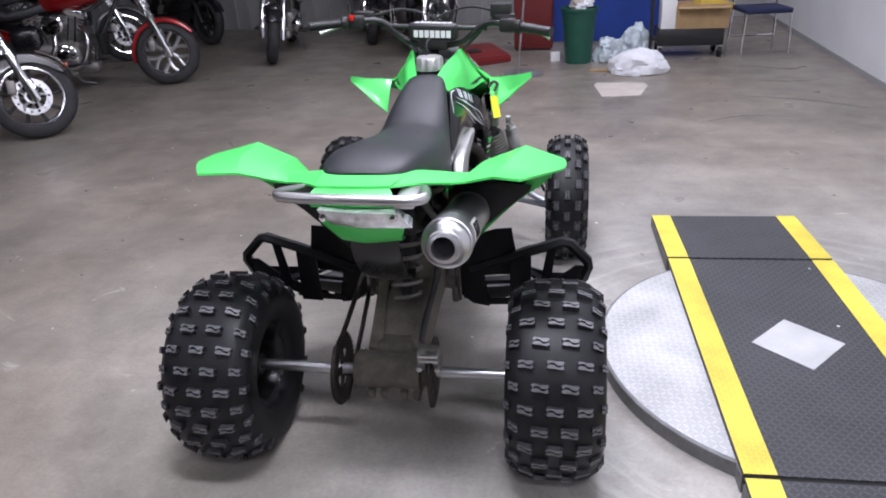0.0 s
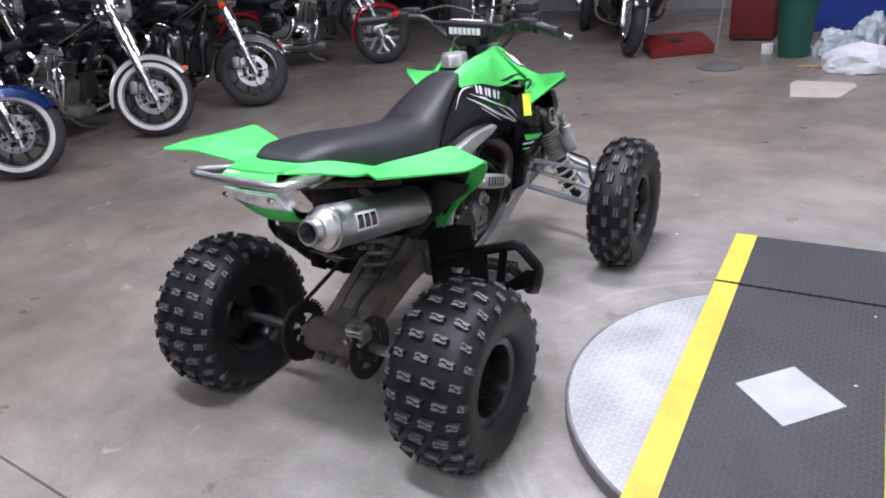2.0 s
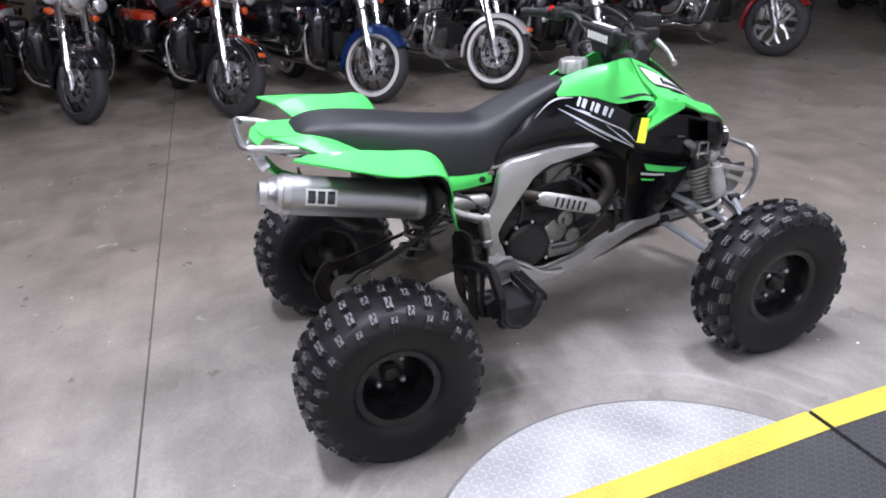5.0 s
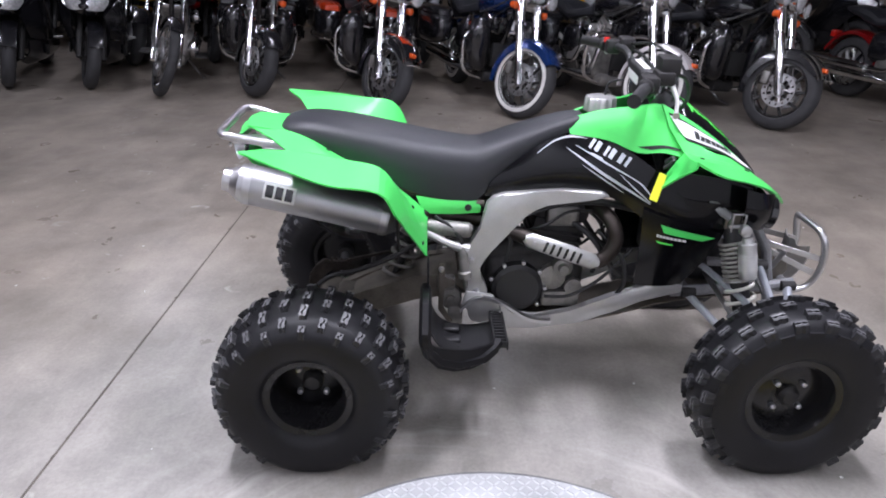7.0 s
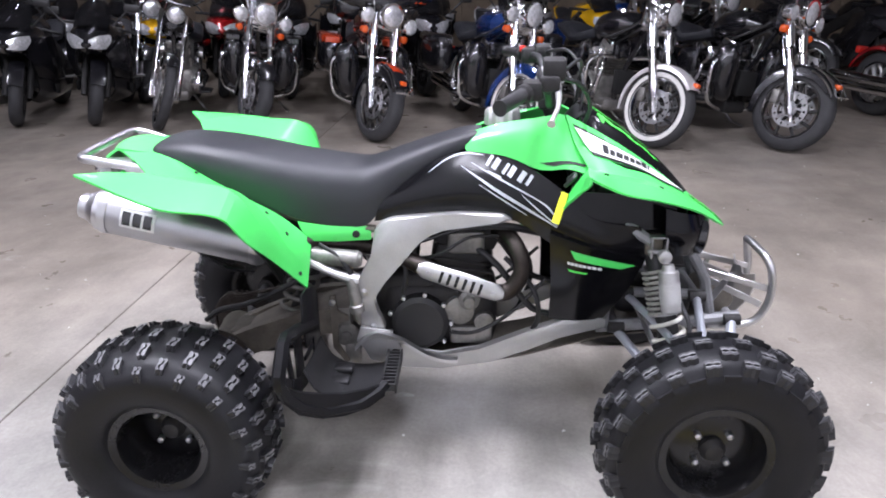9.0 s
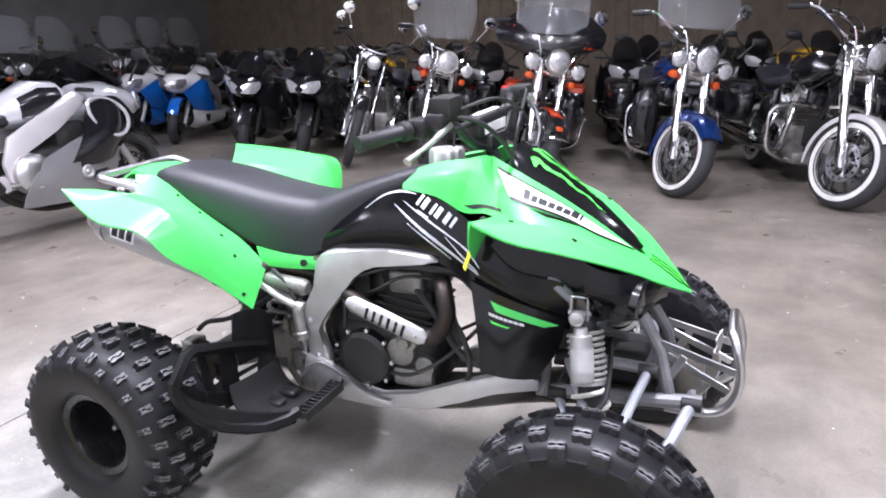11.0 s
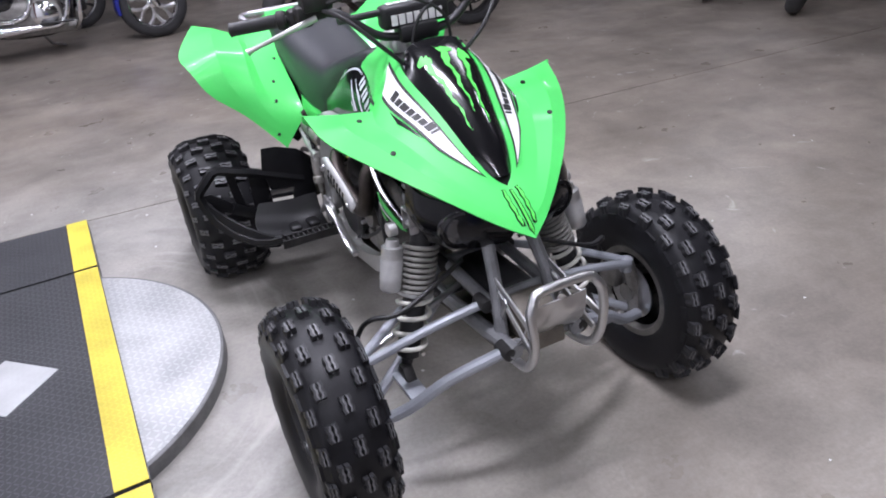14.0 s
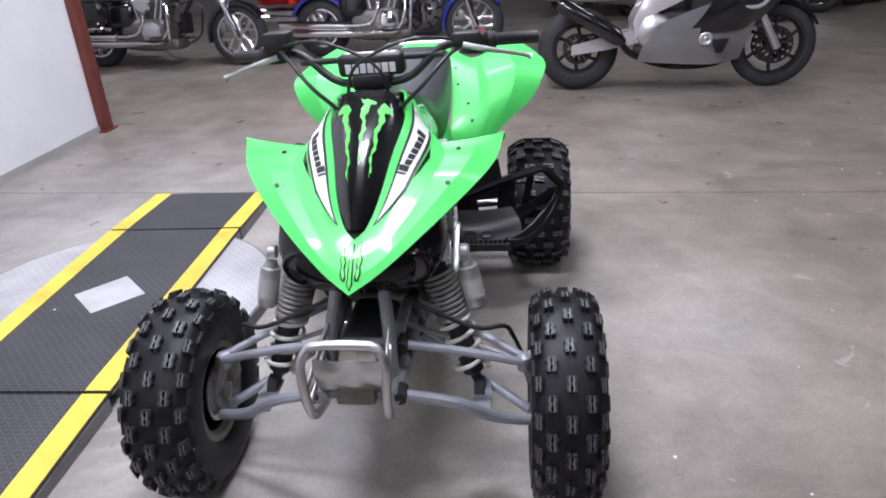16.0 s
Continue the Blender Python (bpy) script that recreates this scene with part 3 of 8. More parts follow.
def arc_sheet(bm, c, r, w, a0, a1, m, n=14, drop=0.45, thick=0.006):
    """A wheel's mudguard: a curved channel from angle a0 to a1 (0 ahead, 90 up)."""
    rings = []
    for i in range(n + 1):
        a = radians(a0 + (a1 - a0) * i / n)
        k = 0.55 + 0.45 * math.sin(math.pi * i / n) ** 0.5
        d = V(0, math.cos(a), math.sin(a))
        ring = []
        for x, q in ((-1, -drop), (-0.97, -drop * 0.3), (-0.72, 0.0), (0, 0.12), (0.72, 0.0), (0.97, -drop * 0.3), (1, -drop)):
            ring.append(Vector(c) + V(x * w / 2, 0, 0) + d * (r + q * w * 0.4 * k))
        ring += [p - d * thick for p in reversed(ring)]
        rings.append(ring)
    return loft(bm, rings, m)


def cruiser(label, place, yaw, paint, steer=24.0, fairing=None, white=False, fender=None, bags=True, bars=True, guard=True, style="mag", lights=True, shield=False, rim=None, lean=-6.0, tall=False, bagpaint=None, size=1.1, rails=False, lid=None, patch=None):
    """A big touring or cruising motorcycle, its front wheel's contact at place, heading along yaw (degrees from +x)."""
    g = thing("motorcycle", label, "motorcycle", pose(place[0], place[1], 0, 0, lean, yaw - 90) @ Matrix.Scale(size, 4), "parked motorcycles")
    I = Matrix()
    R1, R2, WB = (0.335, 0.30, 1.72) if tall else (0.30, 0.29, 1.56)
    head = V(0, -0.56 if tall else -0.29, 0.92)
    axis = (head - V(0, 0, R1)).normalized()
    S = Matrix.Translation(V(0, 0, R1)) @ Matrix.Rotation(radians(steer), 4, axis) @ Matrix.Translation(-V(0, 0, R1))
    fender = fender or paint
    rim = rim or M["chrome"]
    wheel(g, "front_wheel", (0, 0, R1), R1, 0.085 if tall else 0.125, rim, M["road"], style, S, {"fork": 6, "wire": 24}.get(style, 9), white)
    wheel(g, "rear_wheel", (0, -WB, R2), R2, 0.15, rim, M["road"], style, I, {"fork": 6, "wire": 24}.get(style, 9), white)
    off = V(0, 0.05, 0)
    for s in (-1, 1):
        x = s * 0.105
        fb = B()
        a, b = V(x, 0.02, R1), head + V(x, 0.06, 0.06)
        tube(fb, [a - (b - a) * 0.06, a, a + (b - a) * 0.48, a + (b - a) * 0.49, a + (b - a) * 0.60, a + (b - a) * 0.61, b], [0.026, 0.034, 0.033, 0.023, 0.023, 0.038, 0.040] if not tall else [0.024, 0.028, 0.027, 0.021, 0.021, 0.021, 0.021], 12, 0, False, S)
        part("fork_leg", fb, M["chrome"], g, "chrome fork leg")
        if lights:
            part("turn_signal", lathe(B(), [(-0.035, 0.012), (-0.025, 0.026), (0.015, 0.029), (0.025, 0.016)], 14, S @ Matrix.Translation(head + V(s * 0.19, 0.12, -0.09)) @ pose(0, 0, 0, 0, 0, 90)), M["amber"], g, "amber turn signal")
            lb = lathe(B(), [(-0.06, 0.015), (-0.03, 0.052), (0.03, 0.064), (0.035, 0.058)], 20, S @ Matrix.Translation(head + V(s * 0.205, 0.13, 0.02)) @ pose(0, 0, 0, 0, 0, 90))
            lp = part("passing_lamp", lb, M["chrome"], g, "chrome passing lamp")
            part("lens", lathe(B(), [(0.033, 0.057), (0.044, 0.038), (0.048, 0.01)], 20, S @ Matrix.Translation(head + V(s * 0.205, 0.13, 0.02)) @ pose(0, 0, 0, 0, 0, 90)), M["lens"], lp)
    part("front_fender", arc_sheet(B(), (0, 0, R1), R1 + 0.02, 0.165 if not tall else 0.10, 34 if not tall else 50, 194 if not tall else 150, S, 16, 1.15 if lights and not tall else 0.6), fender, g)
    if not tall:
        # lamp bar, nacelle and dark bulk between the fork and the engine
        part("lamp_bar", tube(B(), [head + V(-0.205, 0.09, -0.02), head + V(0, 0.12, -0.045), head + V(0.205, 0.09, -0.02)], 0.014, 8, 3, False, S), M["chrome"], g, "chrome lamp bar")
        nb = B()
        box(nb, head + V(0, 0.04, 0.02), (0.23, 0.16, 0.24), S, 0.05, 3)
        part("fork_nacelle", nb, M["chrome"] if fairing is None else fairing, g, "headlamp nacelle")
        part("oil_cooler", box(B(), (0, -0.56, 0.42), (0.17, 0.05, 0.20), None, 0.015), M["dark"], g, "black finned oil cooler")
        part("battery_case", box(B(), (0, -1.20, 0.50), (0.34, 0.30, 0.28), None, 0.09, 4), M["paintblack"], g, "black side cover")
        part("lower_bulk", box(B(), (0, -0.80, 0.66), (0.15, 0.34, 0.14), None, 0.03), M["paintblack"], g, "dark bracket under the tank")
    if lights and not tall:
        for s in (-1, 1):
            rings = []
            for z, hx, hy, dx in ((0.27, 0.03, 0.04, 0.17), (0.31, 0.075, 0.075, 0.19), (0.44, 0.105, 0.095, 0.215), (0.58, 0.110, 0.095, 0.22), (0.68, 0.085, 0.075, 0.215), (0.72, 0.03, 0.035, 0.20)):
                rings.append([(s * dx + hx * math.cos(q), -0.575 - 0.10 * (0.5 - z) + hy * math.sin(q), z) for q in [2 * math.pi * i / 16 for i in range(16)]])
            part("lower_fairing", loft(B(), rings), M["paintblack"], g, "glossy black lower fairing", 60)
    if fairing is not None:
        rings = []
        for y, hw, zt, zb in ((-0.06, 0.20, 1.04, 0.90), (-0.10, 0.245, 1.10, 0.86), (-0.26, 0.255, 1.12, 0.845), (-0.40, 0.245, 1.10, 0.855), (-0.46, 0.19, 1.04, 0.90)):
            rings.append([(hw * math.copysign(abs(math.sin(a)) ** 0.5, math.sin(a)), -WB + y, (zt + zb) / 2 + (zt - zb) / 2 * math.copysign(abs(math.cos(a)) ** 0.5, math.cos(a))) for a in [2 * math.pi * i / 20 for i in range(20)]])
        tr = part("tour_trunk", loft(B(), rings), bagpaint or PB, g, "rear luggage trunk", 50)
        part("trunk_seam", box(B(), (0, -WB - 0.26, 0.99), (0.46, 0.40, 0.010), None, 0.002, 1), M["chrome"], tr, "chrome trunk seam")
    if not tall and fairing is not None:
        part("fender_trim", tube(B(), [(0.075, 0.30, R1 + 0.14), (0.0, 0.335, R1 + 0.15), (-0.075, 0.30, R1 + 0.14)], 0.008, 6, 3, False, S), M["chrome"], g, "chrome fender-tip rail")
    if rails:
        for s in (-1, 1):
            for dz in (0.0, 0.030):
                pts_ = [(s * 0.082, (R1 + 0.028 - dz) * math.cos(radians(q)), R1 + (R1 + 0.028 - dz) * math.sin(radians(q))) for q in (26, 36, 48, 62, 76)]
                part("fender_rail", tube(B(), pts_, 0.0075, 6, 2, False, S), M["chrome"], g, "chrome fender rail")
    if rails or white and fender is not paint:
        part("fender_lamp", box(B(), (0, (R1 + 0.03) * math.cos(radians(40)), R1 + (R1 + 0.03) * math.sin(radians(40))), (0.05, 0.05, 0.035), S, 0.012), M["amber"], g, "amber fender-tip lamp")
    if not tall:
        for s in (-1, 1):
            cb_ = B()
            tube(cb_, [head + V(s * 0.26, -0.10, 0.26), head + V(s * 0.20, 0.08, 0.22), head + V(s * 0.13, 0.12, 0.05), head + V(s * 0.12, 0.10, -0.16), V(s * 0.13, 0.03, R1 + 0.05)], 0.006, 6, 4, False, S)
            part("brake_line", cb_, M["chrome"], g, "braided brake line")
            cb_ = B()
            tube(cb_, [head + V(s * 0.30, -0.12, 0.26), head + V(s * 0.22, 0.05, 0.14), head + V(s * 0.06, -0.05, -0.02), V(s * 0.08, -0.62, 0.72)], 0.007, 6, 4, False, S)
            part("cable", cb_, M["black"], g, "black control cable")
            part("caliper", box(B(), (s * 0.085, -0.12, R1 + 0.07), (0.045, 0.06, 0.10), S @ Matrix.Rotation(0, 4, "X"), 0.012), M["engine_alloy"], g, "grey brake caliper")
    # headlamp
    hp = S @ Matrix.Translation(head + V(0, 0.15, 0.06)) @ pose(0, 0, 0, 0, 0, 90)
    k = 0.8 if tall else 1.0
    hb = part("headlamp", lathe(B(), [(-0.13, 0.03 * k), (-0.08, 0.085 * k), (0.02, 0.102 * k), (0.035, 0.100 * k), (0.035, 0.090 * k)], 26, hp), M["chrome"], g, "round chrome headlamp")
    part("lens", lathe(B(), [(0.030, 0.090 * k), (0.045, 0.07 * k), (0.055, 0.02)], 26, hp), M["lens"], hb, "clear ribbed headlamp glass")
    # bars, grips, mirrors
    hz = head + V(0, -0.02, 0.16)
    hb = B()
    w = 0.42
    tube(hb, [hz + V(-w, -0.22, 0.10), hz + V(-w * 0.7, -0.12, 0.13), hz + V(-0.12, 0.0, 0.0), hz + V(0.12, 0.0, 0.0), hz + V(w * 0.7, -0.12, 0.13), hz + V(w, -0.22, 0.10)], 0.014, 10, 4, False, S)
    hbar = part("handlebar", hb, M["chrome"], g, "chrome handlebar")
    for s in (-1, 1):
        part("grip", tube(B(), [hz + V(s * w * 0.80, -0.15, 0.125), hz + V(s * w * 1.03, -0.235, 0.093)], 0.021, 10, 0, False, S), M["black"], hbar, "black rubber grip")
        mb = B()
        tube(mb, [hz + V(s * w * 0.7, -0.12, 0.13), hz + V(s * w * 0.9, -0.06, 0.30)], 0.006, 6, 0, False, S)
        lathe(mb, [(-0.012, 0.02), (-0.008, 0.055), (0.004, 0.060), (0.008, 0.05)], 16, S @ Matrix.Translation(hz + V(s * w * 0.9, -0.06, 0.32)) @ pose(0, 0, 0, 0, 0, 90))
        part("mirror", mb, M["chrome"], hbar, "round chrome mirror")
    if fairing is not None:
        rows = []
        for z, ww, y in ((0.10, 0.22, 0.17), (0.17, 0.40, 0.17), (0.28, 0.44, 0.14), (0.38, 0.34, 0.08), (0.46, 0.22, 0.02)):
            rows.append([head + V(x * ww, y - 0.16 * x * x, z) for x in (-1, -0.6, 0, 0.6, 1)])
        bat = part("batwing_fairing", Skin(rows).sheet(B(), 10, 12, 0.012, 1), fairing, g, "handlebar fairing")
        if patch:
            for v0, v1 in ((0.02, 0.20), (0.80, 0.98)):
                part("side_patch", Skin(rows).sheet(B(), 6, 4, 0.002, -1, ((0.22, v0), (0.75, v0), (0.75, v1), (0.22, v1)), 0.004), patch, bat, "orange side patch")
            part("fender_patch", arc_sheet(B(), (0, 0, R1), R1 + 0.028, 0.10, 62, 128, S, 10, 0.3), patch, g, "orange fender top")
        shield = True
    if shield:
        rows = []
        for z, ww, y in ((0.16, 0.26, 0.17), (0.34, 0.29, 0.10), (0.52, 0.26, 0.02), (0.64, 0.18, -0.03)):
            rows.append([head + V(x * ww, y - 0.10 * x * x, z + 0.1) for x in (-1, -0.5, 0, 0.5, 1)])
        part("windshield", Skin(rows).sheet(B(), 8, 8, 0.005, 1), M["screen"], g, "clear plastic windshield")
    # frame, tank, seat
    fr = B()
    tube(fr, [head, V(0, -0.62, 0.42), V(0, -0.72, 0.20), V(0, -1.25, 0.20), V(0, -1.40, 0.42)], 0.022, 8, 3)
    tube(fr, [head, V(0, -0.9, 0.72), V(0, -1.30, 0.62), V(0, -WB, R2)], 0.022, 8, 3)
    for s in (-1, 1):
        tube(fr, [(s * 0.10, -1.25, 0.32), (s * 0.11, -WB, R2)], 0.02, 8)
    part("frame", fr, M["paintblack"], g, "black tubular frame")
    rings = []
    for y, hw, zt, zb in ((-0.48, 0.05, 0.90, 0.84), (-0.55, 0.13, 0.965, 0.78), (-0.70, 0.165, 0.985, 0.74), (-0.88, 0.150, 0.95, 0.72), (-1.02, 0.09, 0.87, 0.72), (-1.08, 0.03, 0.80, 0.74)):
        rings.append([(hw * math.sin(a), y, (zt + zb) / 2 + (zt - zb) / 2 * math.copysign(abs(math.cos(a)) ** 0.8, math.cos(a))) for a in [2 * math.pi * i / 18 for i in range(18)]])
    tk = part("fuel_tank", loft(B(), rings), paint, g)
    part("filler_cap", lathe(B(), [(0, 0.04), (0.02, 0.036), (0.025, 0.01)], 16, Matrix.Translation((0.05, -0.66, 0.965)) @ pose(0, 0, 0, 0, -90, 0)), M["chrome"], tk, "chrome filler cap")
    rings = []
    for y, hw, zt, zb in ((-0.98, 0.09, 0.84, 0.72), (-1.12, 0.15, 0.79, 0.69), (-1.30, 0.17, 0.765, 0.66), (-1.42, 0.16, 0.83, 0.68), (-1.60, 0.14, 0.85, 0.74), (-1.74, 0.09, 0.83, 0.78)):
        rings.append([(hw * math.sin(a), y, (zt + zb) / 2 + (zt - zb) / 2 * math.copysign(abs(math.cos(a)) ** 0.6, math.cos(a))) for a in [2 * math.pi * i / 16 for i in range(16)]])
    part("seat", loft(B(), rings), M["seat"], g, "black vinyl saddle")
    part("rear_fender", arc_sheet(B(), (0, -WB, R2), R2 + 0.045, 0.20, 10, 160, I, 14, 0.5), paint, g)
    part("tail_lamp", box(B(), (0, -WB - 0.30, 0.56), (0.10, 0.06, 0.07), None, 0.015), M["redlens"], g, "red tail lamp")
    # engine
    eb = B()
    box(eb, (0, -0.98, 0.34), (0.30, 0.50, 0.26), None, 0.06, 3)
    box(eb, (0, -0.92, 0.22), (0.22, 0.60, 0.10), None, 0.03, 2)
    lathe(eb, [(-0.17, 0.06), (-0.165, 0.13), (0.165, 0.13), (0.17, 0.06)], 24, Matrix.Translation((0, -0.86, 0.34)))
    eng = part("crankcase", eb, M["engine"] if lights else M["engine_alloy"], g, "polished engine case")
    part("horn_cover", lathe(B(), [(-0.22, 0.03), (-0.215, 0.06), (-0.18, 0.065), (-0.15, 0.04)], 20, Matrix.Translation((0, -0.94, 0.60))), M["chrome"], eng, "round chrome horn cover")
    for ang, y in ((22, -0.86), (-24, -1.02)):
        cb = B()
        cm = Matrix.Translation((0, y, 0.44)) @ Matrix.Rotation(radians(-ang), 4, "X")
        rings = []
        for i in range(10):
            for dz, k in ((0.0, 1.0), (0.011, 1.0), (0.0112, 0.72), (0.0238, 0.72)):
                z = 0.02 + i * 0.024 + dz
                rings.append([(x * k, y_ * k, z) for x, y_ in ((-0.11, -0.07), (-0.08, -0.10), (0.08, -0.10), (0.11, -0.07), (0.11, 0.07), (0.08, 0.10), (-0.08, 0.10), (-0.11, 0.07))])
        for z, k in ((0.265, 0.95), (0.30, 0.90), (0.32, 0.6)):
            rings.append([(x * k, y_ * k, z) for x, y_ in ((-0.11, -0.07), (-0.08, -0.10), (0.08, -0.10), (0.11, -0.07), (0.11, 0.07), (0.08, 0.10), (-0.08, 0.10), (-0.11, 0.07))])
        loft(cb, rings, cm)
        part("cylinder", cb, M["engine"] if lights else M["engine_alloy"], eng, "finned engine cylinder")
        part("rocker_cover", box(B(), (0, 0, 0.305), (0.19, 0.15, 0.06), cm, 0.02, 3), M["chrome"], eng, "chrome rocker cover")
    for s in (-1, 1):
        part("chrome_cover", lathe(B(), [(s * 0.13, 0.11), (s * 0.185, 0.105), (s * 0.20, 0.07), (s * 0.205, 0.02)], 26, Matrix.Translation((0, -0.86 if s > 0 else -0.95, 0.34))), M["chrome"], eng, "polished chrome engine cover")
        for y0 in (-0.80, -0.86, -1.0, -1.06):
            part("pushrod_tube", tube(B(), [(s * 0.11, y0, 0.40), (s * 0.105, y0 + (0.07 if y0 > -0.9 else -0.08), 0.68)], 0.010, 6), M["chrome"], eng, "chrome pushrod tube")
    rings = []
    for y, h_ in ((-0.70, 0.03), (-0.74, 0.09), (-0.88, 0.125), (-1.05, 0.10), (-1.22, 0.085), (-1.28, 0.03)):
        rings.append([(-0.17 - 0.055 * math.cos(q), y, 0.33 + h_ * math.sin(q)) for q in [2 * math.pi * i / 16 for i in range(16)]])
    part("primary_cover", loft(B(), rings), M["engine"] if lights else M["chrome"], g, "long oval primary cover", 50)
    part("air_cleaner", lathe(B(), [(0.10, 0.09), (0.17, 0.095), (0.185, 0.08), (0.19, 0.03)], 24, Matrix.Translation((0, -0.93, 0.62))), M["chrome"], g, "round chrome air cleaner")
    for z, y0 in ((0.24, -0.72), (0.31, -1.0)):
        pb_ = B()
        tube(pb_, [(0.10, y0, 0.60), (0.17, y0 + 0.07, 0.48), (0.18, y0 - 0.02, z + 0.02), (0.18, y0 - 0.25, z), (0.185, -1.30, z), (0.19, -1.95, z + 0.02)], [0.022, 0.022, 0.022, 0.026, 0.045, 0.045], 12, 4)
        part("exhaust_pipe", pb_, M["chrome"], g, "chrome exhaust pipe")
    for s in (-1, 1):
        fb = B()
        box(fb, (s * 0.25, -0.78, 0.265), (0.11, 0.26, 0.018), None, 0.006)
        tube(fb, [(s * 0.05, -0.78, 0.25), (s * 0.25, -0.78, 0.255)], 0.012, 6)
        part("floorboard", fb, M["black"], g, "black rubber floorboard")
        if guard:
            part("engine_guard", tube(B(), [(s * 0.03, -0.60, 0.60), (s * 0.20, -0.56, 0.62), (s * 0.335, -0.56, 0.57), (s * 0.345, -0.57, 0.42), (s * 0.30, -0.60, 0.27), (s * 0.12, -0.66, 0.20), (s * 0.02, -0.68, 0.22)], 0.016, 10, 4), M["chrome"], g, "chrome engine guard")
        if bags:
            rings = []
            for y, hw, zt, zb in ((0.33, 0.045, 0.60, 0.47), (0.29, 0.085, 0.67, 0.42), (0.15, 0.105, 0.70, 0.385), (-0.10, 0.115, 0.71, 0.375), (-0.28, 0.10, 0.69, 0.39), (-0.34, 0.055, 0.63, 0.45)):
                rings.append([(s * 0.295 + hw * math.copysign(abs(math.sin(a)) ** 0.6, math.sin(a)), -WB - 0.02 + y, (zt + zb) / 2 + (zt - zb) / 2 * math.copysign(abs(math.cos(a)) ** 0.55, math.cos(a))) for a in [2 * math.pi * i / 20 for i in range(20)]])
            bg = part("saddlebag", loft(B(), rings), bagpaint or paint, g, "", 50)
            rings = [[(s * 0.295 + x * k, -WB - 0.02 + y * k, z) for x, y in ((-0.105, -0.26), (-0.08, -0.31), (0.08, -0.31), (0.105, -0.26), (0.095, 0.22), (0.06, 0.29), (-0.06, 0.29), (-0.095, 0.22))] for z, k in ((0.655, 1.03), (0.70, 1.02), (0.725, 0.80))]
            part("bag_lid", loft(B(), rings), lid or bagpaint or paint, bg, "", 50)
            part("bag_rail", tube(B(), [(s * 0.30, -WB + 0.34, 0.40), (s * 0.425, -WB + 0.24, 0.40), (s * 0.43, -WB - 0.10, 0.39), (s * 0.40, -WB - 0.33, 0.40)], 0.010, 8, 3), M["chrome"], g, "chrome saddlebag guard rail")
    part("kickstand", tube(B(), [(-0.08, -0.98, 0.22), (-0.22, -0.90, 0.07), (-0.27, -0.80, 0.012 + 0.03)], 0.012, 8), M["steel"], g, "steel kickstand")
    return g


